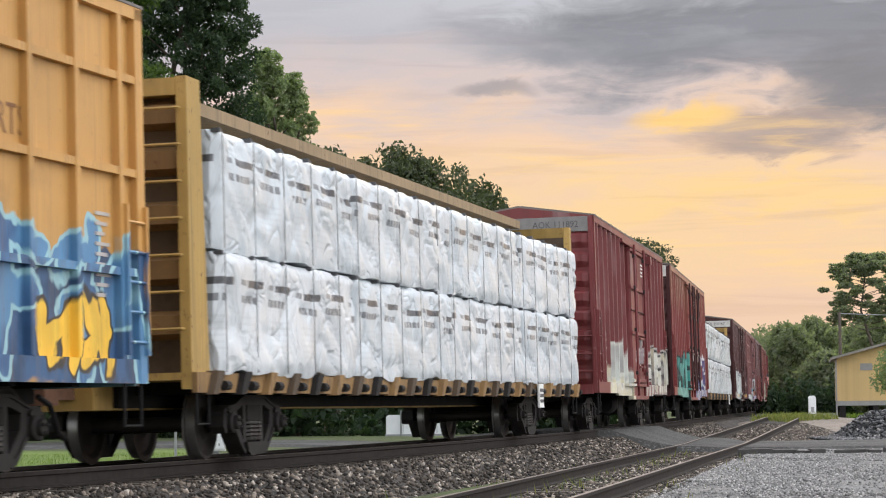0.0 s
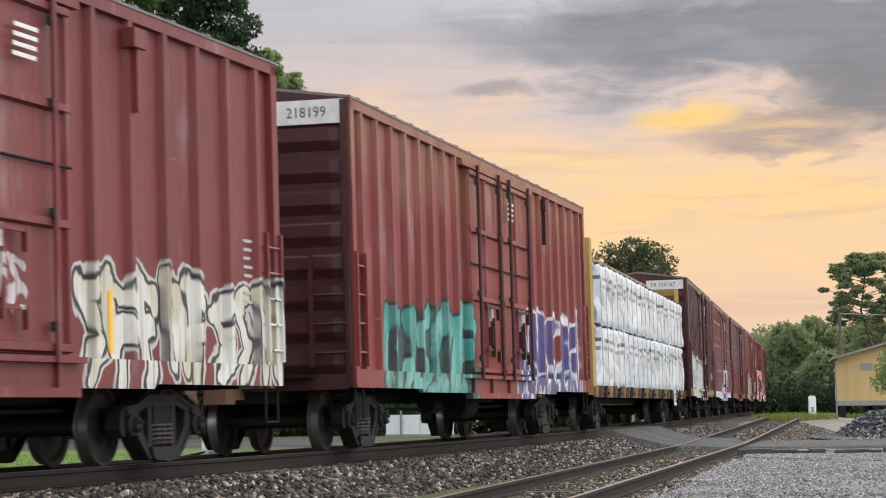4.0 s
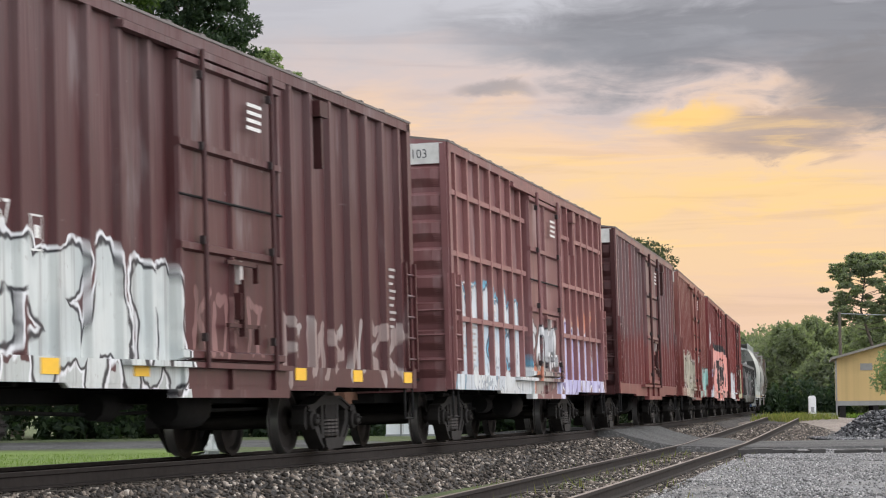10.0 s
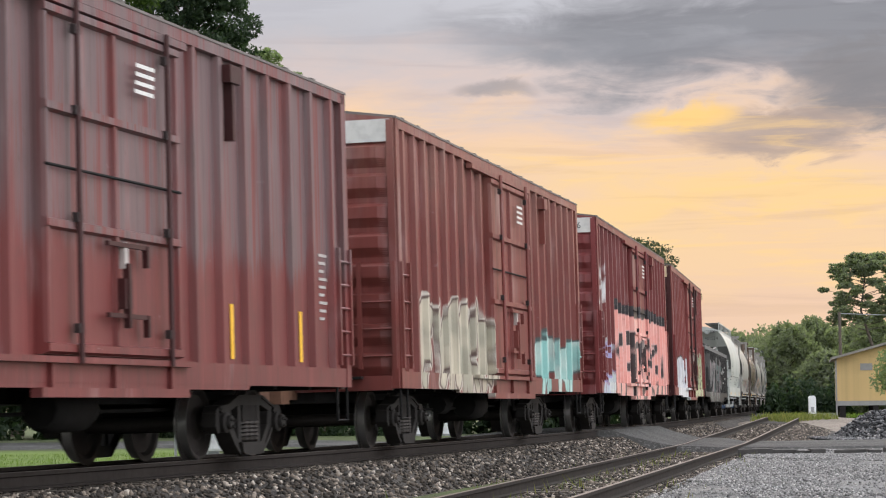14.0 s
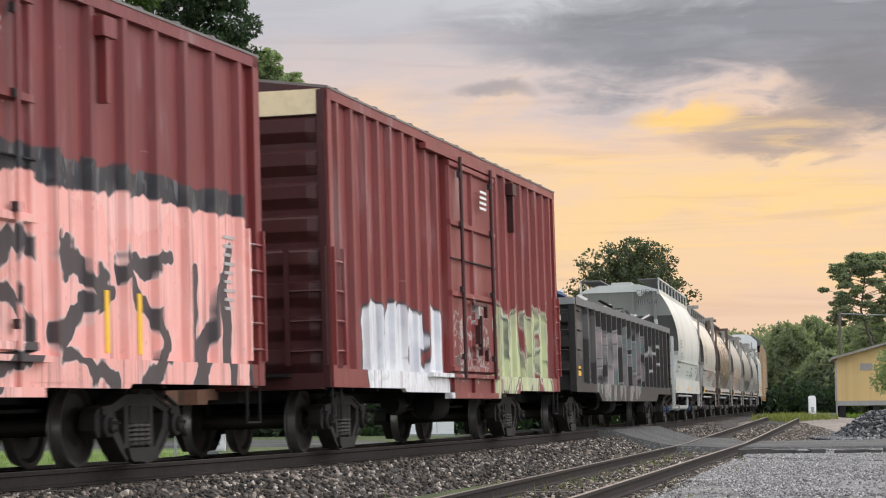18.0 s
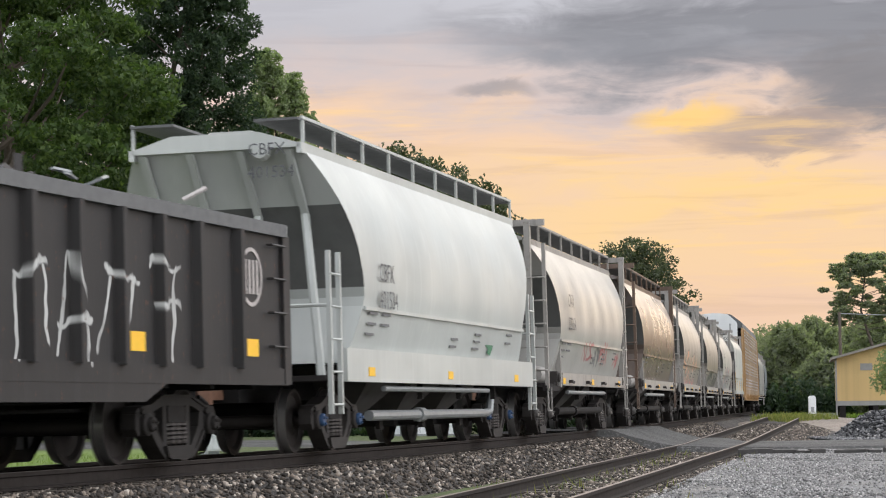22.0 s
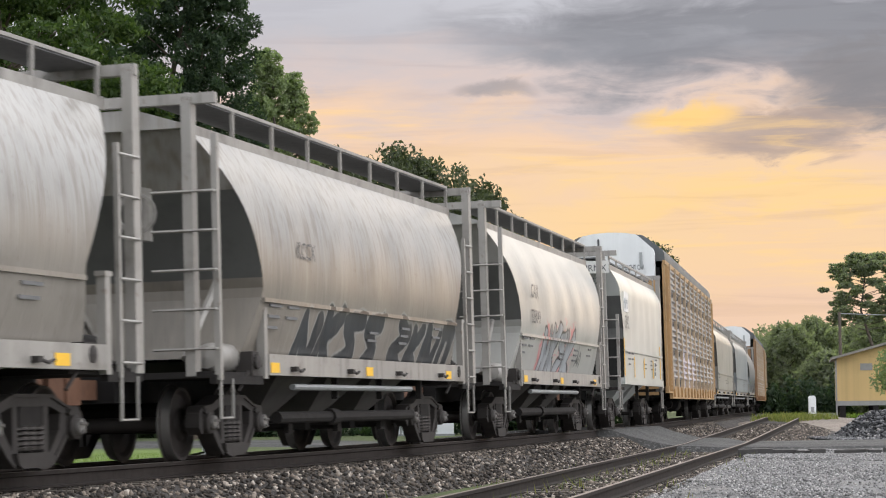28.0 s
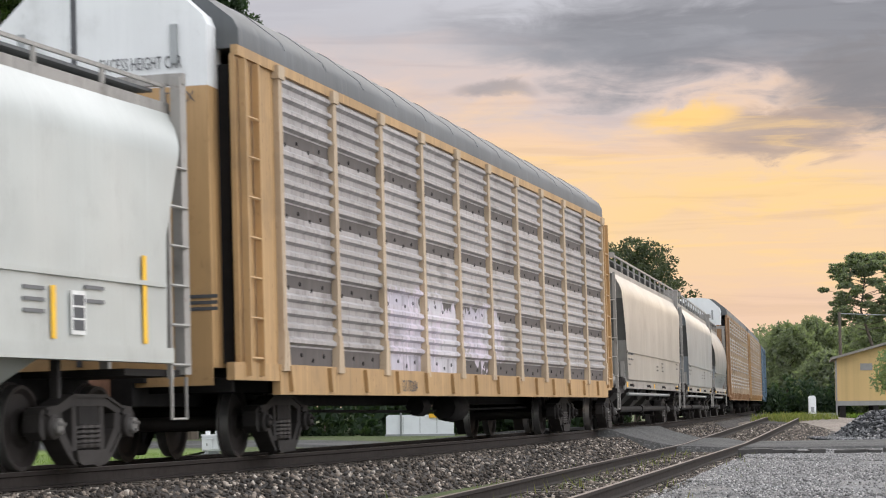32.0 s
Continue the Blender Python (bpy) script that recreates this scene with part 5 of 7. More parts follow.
def gondola(offset, L, label, mat):
    half, b = L / 2, L / 2 - 2.3
    car = begin("gondola_car", offset, b, label, "gondola car", "freight cars of the train")
    mat = mat(car)
    top = 2.68
    for y in (-1, 1):
        obj("side_wall", M().box(-half, half, -0.03, 0.03, 1.0, top), mat, car, "dented black gondola side", (0, y * 1.48, 0))
        obj("top_chord", M().box(-half, half, -0.09, 0.07, top - 0.06, top + 0.09), GRIME if y > 0 else GRATE, car, "bare steel top chord", (0, y * 1.49, 0))
        obj("side_sill", M().box(-half, half, -0.05, 0.05, 0.85, 1.05).prism([(-b + 1.3, 0.86), (b - 1.3, 0.86), (b - 1.9, 0.66), (-b + 1.9, 0.66)], -0.045, 0.045, "y"), mat, car, "", (0, y * 1.5, 0))
        for x in [-8.8] + [-7.6 + 1.0133 * i for i in range(16)] + [8.8]:
            obj("side_post", kept("gondola_post", lambda: M().prism([(-0.085, 0), (-0.055, -0.12), (0.055, -0.12), (0.085, 0)], 1.03, top - 0.06, "z")), mat, car, "", Matrix.Translation((x, y * 1.50, 0)) @ Matrix.Rotation(0 if y < 0 else math.pi, 4, "Z"))
    for e in (-1, 1):
        def end():
            return M().box(-0.04, 0.04, -1.5, 1.5, 0.9, top)
        ew = obj("end_wall", kept("gondola_end", end), mat, car, "", Matrix.Translation((e * half, 0, 0)) @ Matrix.Rotation(0 if e < 0 else math.pi, 4, "Z"))
        for z in (1.35, 1.85, 2.35):
            obj("end_rib", kept("gondola_rib", lambda: M().prism([(-0.04, -0.15), (-0.16, -0.08), (-0.16, 0.08), (-0.04, 0.15)], -1.42, 1.42, "y")), mat, ew, "", (0, 0, z))
        obj("end_cap", kept("gondola_cap", lambda: M().box(-0.1, 0.06, -1.55, 1.55, top - 0.05, top + 0.09)), GALV, ew)
        for y in (-1.49, 1.49):
            obj("end_post", kept("gondola_end_post", lambda: M().box(-0.12, 0.1, -0.07, 0.07, 0.86, top - 0.05)), mat, ew, "", (0, y, 0))
        for z in (1.3, 1.7, 2.1, 2.5):
            obj("grab_iron", rung(0.42), mat, car, "", (e * (half - 0.36), -1.60, z))
            obj("grab_iron", rung(0.42), mat, car, "", Matrix.Translation((e * (half + 0.2), -1.2, z)) @ Matrix.Rotation(radians(90 * e), 4, "Z"))
    obj("floor_plate", M().box(-half, half, -1.45, 1.45, 0.98, 1.04), GRIME, car)
    # scrap load
    rng = random.Random(5)
    scrap = M()
    for i in range(420):
        x, y, z = rng.uniform(-half + 0.4, half - 0.4), rng.uniform(-1.15, 1.15), rng.uniform(2.45, 2.86)
        a, c = rng.uniform(0.06, 0.30), rng.uniform(0.03, 0.14)
        q = Euler((rng.uniform(-0.6, 0.6), rng.uniform(-0.6, 0.6), rng.uniform(0, 3.1))).to_matrix()
        t = M().box(-a, a, -c, c, -0.03, 0.03)
        scrap.add([q @ Vector(p) + Vector((x, y, z)) for p in t.v], t.f)
    scrap.box(-half + 0.4, half - 0.4, -1.4, 1.4, 1.05, 2.15)
    tagged(obj("scrap_load", scrap, SCRAP, car, "heap of mixed dark scrap plates"), kind="stuff")
    for i in range(46):
        x, y = rng.uniform(-half + 0.5, half - 0.5), rng.uniform(-1.15, 0.2)
        obj("scrap_strip", kept(("scrap_strip", i % 3), lambda: M().box(-0.10 - 0.05 * (i % 3), 0.10 + 0.05 * (i % 3), -0.04, 0.04, -0.012, 0.012)), (GALV, DIM_INK, GRIME)[i % 3], car, "", pose(x, y, rng.uniform(2.82, 3.05), rng.uniform(-35, 35), rng.uniform(-35, 35), rng.uniform(0, 180)))
    for i, (x, z) in enumerate(((-6.5, 2.84), (-2.2, 2.82), (0.8, 2.88), (3.4, 2.82), (6.3, 2.92))):
        obj("scrap_sheet", M().box(-0.22, 0.22, -0.16, 0.16, -0.015, 0.015), GALV, car, "bright scrap sheet", pose(x, -0.85, z + 0.02, 14 - 6 * i, 9 * i - 15, 25 * i))
    for k in range(4):
        obj("mark_bar", kept("mark_bar", lambda: M().box(-0.05, 0.05, -0.003, 0.003, 0, 0.2)), WHITE_INK, car, "white stencilled bar", (-half + 1.88 + 0.16 * k, -1.515, 2.12))
        obj("mark_bar", kept("end_mark_bar", lambda: M().box(-0.003, 0.003, -0.05, 0.05, 0, 0.12)), WHITE_INK, car, "", (-half - 0.165, -0.72 - 0.17 * k, 2.30))
    letters("660343", 0.27, car, WHITE_INK, on_side(-half + 1.80, 1.78, 1.515), squeeze=0.72)
    for k in range(7):
        obj("data_line", kept(("gondola_line", k % 2), lambda: M().box(-0.30, 0.30 - 0.16 * (k % 2), -0.003, 0.003, -0.022, 0.022)), DIM_INK, car, "", (-half + 2.16, -1.514, 1.62 - 0.085 * k))
    ring = obj("round_emblem", M().lathe([(0.30, -0.003), (0.345, -0.003), (0.345, 0.003), (0.30, 0.003), (0.30, -0.003)], 20), DIM_INK, car, "worn white ring emblem", (half - 1.05, -1.516, 2.1))
    for k in range(4):
        obj("emblem_bar", kept("emblem_bar", lambda: M().box(-0.03, 0.03, -0.003, 0.003, -0.2, 0.2)), DIM_INK, ring, "", (-0.18 + 0.12 * k, 0, 0))
    letters("660343", 0.2, car, WHITE_INK, on_end(-0.55, 1.98, -half - 0.165))
    for x in (-9.6, -6.2, -2.05, 2.0, 6.05, 9.3):
        obj("reflector", kept("gondola_reflector", lambda: M().box(-0.18, 0.18, -0.004, 0.004, -0.10, 0.10)), YELLOW_INK, car, "yellow reflective patch", (x, -1.515, 1.28))
    underbody(car, half, b)
    coupler(car, half)
    truck(car, -b, offset), truck(car, b, offset)
    return car


# ---------------------------------------------------------------- enclosed car carriers


def auto_rack(offset, label, tags=(), yellow_tone=(0.46, 0.285, 0.13), seed=1, marks=True):
    L, top = 26.9, 4.62
    half, b = L / 2, L / 2 - 3.4
    car = begin("auto_rack_car", offset, b, label, "auto rack car", "freight cars of the train")
    yel = paint("yellow_rack_paint", yellow_tone, car, 0.55, 0.35, 0.35, seed=seed)
    pan = paint("bare_rack_panel", (0.41, 0.385, 0.38), car, 0.42, 0.6, 0.25, tags=tags, seed=seed, grime=0.5)
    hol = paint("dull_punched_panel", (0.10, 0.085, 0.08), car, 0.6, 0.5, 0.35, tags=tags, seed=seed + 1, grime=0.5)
    pst = paint("pale_yellow_posts", (0.50, 0.38, 0.26), car, 0.6, 0.3, 0.3, seed=seed)
    wht = paint("white_rack_end", (0.82, 0.83, 0.83), car, 0.5, 0.1, 0.1, seed=seed)
    grey = paint("grey_rack_roof", (0.105, 0.112, 0.118), car, 0.55, 0.3, 0.1, seed=seed)
    y0 = 1.52
    # added black core, unseen behind the panels, blocks daylight through the car
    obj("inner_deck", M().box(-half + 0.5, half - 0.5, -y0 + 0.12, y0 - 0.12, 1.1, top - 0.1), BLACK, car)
    n = 10
    xs = np.linspace(-half + 1.9, half - 0.75, n + 1)
    for y in (-1, 1):
        for i in range(n):
            wdt = xs[i + 1] - xs[i]
            def slats():
                m, prof = M(), [(0.0, 0.0)]
                for k in range(4):
                    z = 0.02 + 0.175 * k
                    prof += [(0.0, z), (-0.055, z + 0.03), (-0.055, z + 0.075), (0.0, z + 0.11)]
                prof.append((0.0, 0.72))
                return m.sheet([[(-wdt / 2, d, z), (wdt / 2, d, z)] for d, z in prof])

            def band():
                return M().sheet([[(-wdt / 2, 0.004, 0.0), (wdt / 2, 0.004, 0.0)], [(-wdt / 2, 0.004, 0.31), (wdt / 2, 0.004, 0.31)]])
            turn = Matrix.Rotation(0 if y < 0 else math.pi, 4, "Z")
            for k in range(4):
                zb = 1.10 + 0.87 * k
                cx = (xs[i] + xs[i + 1]) / 2
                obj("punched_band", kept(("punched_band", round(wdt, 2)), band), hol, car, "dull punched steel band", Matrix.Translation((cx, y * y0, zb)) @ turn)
                obj("slat_panel", kept(("slat_panel", round(wdt, 2)), slats), pan, car, "corrugated steel screen panel", Matrix.Translation((cx, y * y0, zb + 0.22)) @ turn)
        for i in range(n + 1):
            obj("side_post", kept("rack_post", lambda: M().box(-0.075, 0.075, -0.045, 0.045, 1.08, top - 0.02).prism([(-0.14, 1.02), (0.14, 1.02), (0.075, 1.5), (-0.075, 1.5)], -0.06, 0.04, "y").box(-0.13, 0.13, -0.07, 0.05, top - 0.1, top + 0.06)), pst, car, "", Matrix.Translation((xs[i], y * (y0 + 0.035), 0)) @ Matrix.Rotation(0 if y < 0 else math.pi, 4, "Z"))
            if i < n:
                for k in range(4 if y < 0 else 0):
                    for q in range(4):
                        obj("vent_hole", kept("vent_hole", lambda: M().lathe([(0.0, -0.004), (0.028, -0.004), (0.028, 0.002)], 8)), BLACK, car, "", (xs[i] + 0.4 + 0.5 * q, y * (y0 + 0.004), 1.17 + 0.87 * k + 0.06 * (q % 2)))
        # end bay: plain yellow plates and ladder
        for e in (-1, 1):
            xa, xb = (-half + 0.35, xs[0]) if e < 0 else (xs[-1], half - 0.25)
            obj("end_bay", M().box(xa, xb, -0.03, 0.03, 1.05, top), yel, car, "", (0, y * (y0 - 0.02), 0))
            xl = -half + 0.72 if e < 0 else half - 0.45
            for o in (-0.25, 0.25):
                obj("ladder_rail", kept("rack_ladder_rail", lambda: M().box(-0.03, 0.03, -0.05, 0.03, 0.95, top - 0.05)), yel, car, "", (xl + o, y * (y0 + 0.06), 0))
            for z in np.arange(1.15, top - 0.3, 0.46):
                obj("ladder_rung", rung(0.46), yel, car, "", Matrix.Translation((xl, y * (y0 + 0.09), z)) @ Matrix.Rotation(0 if y < 0 else math.pi, 4, "Z"))
        obj("top_chord", M().box(-half + 0.35, half - 0.2, -0.04, 0.04, top - 0.02, top + 0.10), yel, car, "", (0, y * (y0 + 0.01), 0))
        obj("side_sill", M().box(-half + 1.7, half - 0.6, -0.05, 0.05, 0.74, 1.10).box(-half, half, -0.04, 0.05, 0.90, 1.10), yel, car, "deep yellow side sill", (0, y * 1.53, 0))
        for i in range(14):
            obj("sill_bracket", kept("sill_bracket", lambda: M().prism([(-0.03, 0.78), (0.10, 0.78), (0.03, 1.08), (-0.10, 1.08)], -0.03, 0.03, "y")), yel, car, "", (-half + 2.1 + i * 1.75, y * 1.60, 0))
    # arched roof
    side = [(1.56, 0.0), (1.55, 0.22), (1.49, 0.34), (1.04, 0.70), (0.92, 0.77), (0.5, 0.83), (0.0, 0.85)]
    bow = side + [(-y, h) for y, h in side[-2::-1]]
    arc = [(y, top + 0.08 + h) for y, h in bow]
    obj("roof", M().prism(arc, -half + 0.45, half - 0.45, "x").mesh("roof", 30), grey, car, "grey rounded steel roof")
    for i in range(1, 14):
        x = -half + 0.45 + i * (L - 0.9) / 14
        arc2 = [(y * 1.003, top + 0.084 + h * 1.006) for y, h in bow[1:-1]]
        obj("roof_seam", kept("roof_seam", lambda: M().prism(arc2, -0.03, 0.03, "x")), grey, car, "", (x, 0, 0))
    # end doors: yellow below, white above
    for e in (-1, 1):
        low = [(-1.28, 1.05), (1.28, 1.05), (1.28, 4.24), (-1.28, 4.24)]
        up = [(-1.28, 4.24), (1.28, 4.24), (1.28, top + 0.1)] + [(y * 0.83, top + 0.1 + h * 0.98) for y, h in bow[1:-1]] + [(-1.28, top + 0.1)]
        xe = e * (half - 0.12)
        obj("end_door", M().prism(low, min(xe, xe - e * 0.45), max(xe, xe - e * 0.45), "x"), yel, car, "yellow folding end door")
        obj("end_hood", M().prism(up, min(xe, xe - e * 0.5), max(xe, xe - e * 0.5), "x"), wht, car, "white painted upper end")
        obj("door_seam", M().box(xe - 0.02, xe + 0.02, 0.28, 0.34, 1.1, top + 0.75), DARK_INK, car)
        for y in (-0.9, 0.95):
            obj("door_hinge", M().box(-0.04, 0.04, -0.04, 0.04, 4.5, 4.95), GALV, car, "", (xe, y, 0))
        obj("end_plate", M().box(xe - 0.02, xe + 0.02, -1.28, 1.28, 0.85, 1.06), yel, car)
    if marks:
        letters("EXCESS HEIGHT CAR", 0.21, car, DARK_INK, on_end(0.0, 4.45, -half + 0.098), squeeze=0.50)
        letters("TTGX", 0.17, car, DARK_INK, on_end(-0.75, 4.06, -half + 0.098), squeeze=0.85)
        letters("702684", 0.17, car, DARK_INK, on_end(-0.6, 3.88, -half + 0.098), squeeze=0.85)
        for z in (1.85, 1.78, 1.71):
            obj("data_line", kept("rack_line", lambda: M().box(-0.003, 0.003, -0.25, 0.25, -0.02, 0.02)), DARK_INK, car, "", (-half + 0.115, -1.1, z))
        letters("TTGX 702684", 0.24, car, DARK_INK, on_side(-half + 7.4, 0.80, 1.585), squeeze=0.8)
    underbody(car, half, b, 0.92)
    coupler(car, half)
    truck(car, -b, offset), truck(car, b, offset)
    return car

# ---------------------------------------------------------------- the train, car by car (offset of each middle at 0 s)


def mid(a, b):
    return (a + b) / 2


CREAM, VIOLET, PINK = (0.62, 0.58, 0.42), (0.085, 0.07, 0.19), (0.80, 0.38, 0.33)
PALE, INK, LILAC = (0.74, 0.74, 0.75), (0.02, 0.02, 0.025), (0.42, 0.40, 0.66)


GREY_END = plain("weathered_grey_end_paint", (0.20, 0.19, 0.185), 0.65, 0, 0.4, 6)


def P(name, rgb, **k):
    return lambda car: paint(name, rgb, car, **k)


def old_paint(name, rgb, **k):
    return P(name, rgb, chalk=0.7, **k)


# maroon for car ends with their shade put into the colour
SHADED_END = paint("shaded_maroon_end_paint", (0.055, 0.015, 0.015), spec=0.3)
MAROON, RED, BROWN = (0.185, 0.033, 0.034), (0.225, 0.036, 0.033), (0.082, 0.023, 0.024)
box_car(mid(-35.0, -19.0), 16.0, "yellow box car with faded lettering and blue graffiti", P("yellow_box_paint", (0.56, 0.30, 0.09), rust=0.15, streak=0.25, tags=(dict(x0=1.6, x1=8, z0=0.9, z1=2.35, count=6, fill=(0.09, 0.22, 0.38), third=(0.04, 0.10, 0.22), line=(0.30, 0.50, 0.55), cloud=(0.04, 0.10, 0.21), r=0.13, ew=0.06, seed=3), dict(x0=5.6, x1=7.3, z0=0.95, z1=1.7, count=2, fill=(0.85, 0.50, 0.05), line=(0.04, 0.035, 0.03), r=0.12, seed=8))),
        frame_panels=True, ribs=6, placard=False, dark_marks=(("NG", 2.95, 3.12, 0.42), ("EXPERTS", 4.15, 3.08, 0.42)), cross=True)
center_beam(mid(-17.5, 5.8), 23.3, "yellow center beam car loaded with white wrapped lumber", 1)
box_car(mid(8.2, 23.85), 15.65, "maroon box car with cream graffiti along its sill", old_paint("maroon_paint_a", MAROON, grime=0.12, tags=(dict(x0=-5.6, x1=-1.05, z0=0.55, z1=1.45, fill=CREAM, edge=(0.60, 0.57, 0.48), third=(0.56, 0.53, 0.42), scale=1.2, seed=2, holes=0.02), dict(x0=-5.5, x1=-1.3, z0=1.0, z1=2.05, count=4, fill=(0.52, 0.54, 0.50), third=(0.34, 0.33, 0.32), line=(0.60, 0.60, 0.54), r=0.17, ew=0.07, seed=41, sway=0.6), dict(x0=2.3, x1=7.8, z0=0.8, z1=2.05, count=8, fill=(0.64, 0.63, 0.57), third=(0.52, 0.48, 0.36), line=INK, r=0.11, ew=0.055, rim=(0.5, 0.49, 0.45), seed=5, slant=-0.05), dict(x0=-0.2, x1=1.1, z0=1.5, z1=2.0, count=3, fill=(0.55, 0.5, 0.5), r=0.05, ew=0, seed=42))),
        ribs=7, patch=GREY_END, end_mark="AOK 111892", marks=(("AO K", 0, 2.44, 0.31), ("111 892", 0, 2.02, 0.31)), yellow=(-6.55, -4.65, -3.45, -2.45, 2.95, 7.4))
box_car(mid(26.8, 45.3), 18.5, "long red box car with teal and violet graffiti", old_paint("red_paint_b", RED, fade=(3.2, 4.3, (0.42, 0.30, 0.16), 0.35), tags=(dict(x0=-7.6, x1=-1.8, z0=0.6, z1=2.15, count=6, fill=(0.05, 0.26, 0.23), third=(0.16, 0.42, 0.37), line=(0.012, 0.03, 0.03), cloud=(0.035, 0.075, 0.07), r=0.17, ew=0.07, seed=4), dict(x0=-7.4, x1=-1.9, z0=0.45, z1=0.95, fill=(0.10, 0.38, 0.34), edge=(0.06, 0.25, 0.22), scale=2.0, seed=43, holes=0.4), dict(x0=1.75, x1=8.5, z0=0.5, z1=2.3, count=5, fill=VIOLET, third=(0.11, 0.09, 0.24), line=PALE, r=0.21, ew=0.085, seed=6, slant=0.0), dict(x0=2.2, x1=8.2, z0=0.45, z1=1.3, count=5, fill=VIOLET, line=(0.52, 0.62, 0.64), r=0.13, ew=0.06, seed=44))),
        ribs=8, door_w=2.6, doors=2, end_mat=SHADED_END, patch=WHITE_END, end_mark="218199")
center_beam(mid(47.2, 71.0), 23.8, "yellow center beam car loaded with white wrapped lumber packs", 2)
box_car(mid(73.2, 89.0), 15.8, "dark brown box car with silver graffiti", old_paint("brown_paint_c", BROWN, fade=(2.8, 4.2, (0.24, 0.17, 0.17), 0.25), grime=0.12, streak=0.4, tags=(dict(x0=-6.3, x1=-1.2, z0=0.55, z1=1.0, fill=(0.46, 0.48, 0.46), edge=(0.50, 0.51, 0.49), scale=1.3, seed=45, holes=0.02), dict(x0=-6.1, x1=-1.2, z0=0.65, z1=2.25, count=4, fill=(0.50, 0.53, 0.52), third=(0.60, 0.62, 0.60), line=INK, rim=PALE, r=0.22, ew=0.05, seed=7, slant=0.05), dict(x0=2.2, x1=7.4, z0=0.9, z1=1.8, count=6, fill=(0.36, 0.28, 0.26), third=(0.46, 0.42, 0.40), r=0.075, ew=0, seed=9, dense=0.7), dict(x0=-0.9, x1=1.3, z0=1.1, z1=1.9, count=4, fill=(0.30, 0.16, 0.15), r=0.05, ew=0, seed=46, dense=0.7))),
        ribs=8, patch=None, end_mat=SHADED_END, end_mark="TR 150167", marks=(("TR", 0, 2.68, 0.33), ("15 01 67", 0, 2.26, 0.33)), patches=(-4.53, -2.33, 2.72, 5.07, 7.47))
# its ribs are lighter than the body: gloss put into their colour
box_car(mid(91.3, 107.1), 15.8, "brown box car with framed panels and white blue graffiti", old_paint("brown_paint_d", (0.205, 0.085, 0.085), grime=0.15, tags=(dict(x0=-7.5, x1=-1.3, z0=0.55, z1=2.45, count=6, fill=(0.62, 0.66, 0.68), third=(0.46, 0.58, 0.66), line=(0.06, 0.08, 0.12), rim=(0.13, 0.42, 0.58), r=0.23, ew=0.05, seed=11), dict(x0=-7.3, x1=-1.1, z0=0.55, z1=1.25, fill=(0.60, 0.62, 0.62), edge=(0.30, 0.34, 0.38), third=(0.50, 0.54, 0.58), scale=1.4, seed=47, holes=0.12), dict(x0=-1.2, x1=1.5, z0=0.8, z1=1.4, fill=(0.50, 0.16, 0.07), edge=INK, third=(0.34, 0.30, 0.27), scale=2.0, seed=48, holes=0.45), dict(x0=-1.2, x1=1.4, z0=1.25, z1=2.15, count=5, fill=PALE, line=INK, r=0.09, ew=0.05, seed=49), dict(x0=2.2, x1=7.2, z0=1.75, z1=2.4, fill=(0.52, 0.20, 0.12), edge=(0.50, 0.30, 0.22), scale=2.2, seed=50, holes=0.55), dict(x0=1.7, x1=7.5, z0=0.6, z1=2.2, count=5, fill=(0.46, 0.44, 0.68), third=(0.60, 0.59, 0.74), line=(0.16, 0.12, 0.30), rim=PALE, r=0.21, ew=0.05, seed=12))),
        ribs=7, frame_panels=True, rib_mat=paint("gloss_pink_rib_paint", (0.28, 0.125, 0.12), rust=0.3), patch=WHITE_END, end_mark="300103", marks=(("UC RY", 0, 2.34, 0.33),))
box_car(mid(109.7, 125.45), 15.75, "faded grey-topped maroon box car with yellow stripes", old_paint("maroon_paint_e", (0.19, 0.044, 0.041), fade=(2.05, 2.4, (0.165, 0.135, 0.14), 0.8, 1.3), streak=0.5), end_mat=SHADED_END,
        ribs=8, patch=WHITE_END, end_mark="TR 150173", marks=(("TR", 0, 2.68, 0.34), ("15 01 73", 0, 2.26, 0.34)), yellow=(-7.15, -4.6, -2.3, 3.6, 5.9))
box_car(mid(127.9, 143.2), 15.3, "brick red box car with pale and turquoise graffiti", old_paint("brick_red_paint_f", (0.20, 0.048, 0.040), fade=(3.0, 4.2, (0.40, 0.22, 0.17), 0.35), tags=(dict(x0=-6.3, x1=-1.2, z0=0.7, z1=2.2, count=5, fill=(0.54, 0.49, 0.39), third=(0.36, 0.34, 0.27), line=(0.10, 0.06, 0.05), rim=(0.58, 0.54, 0.48), r=0.17, seed=13), dict(x0=2.5, x1=7.3, z0=0.7, z1=1.9, count=4, fill=(0.28, 0.52, 0.49), third=(0.50, 0.62, 0.58), line=(0.07, 0.11, 0.11), r=0.18, seed=14))),
        ribs=9, patch=WHITE_END)
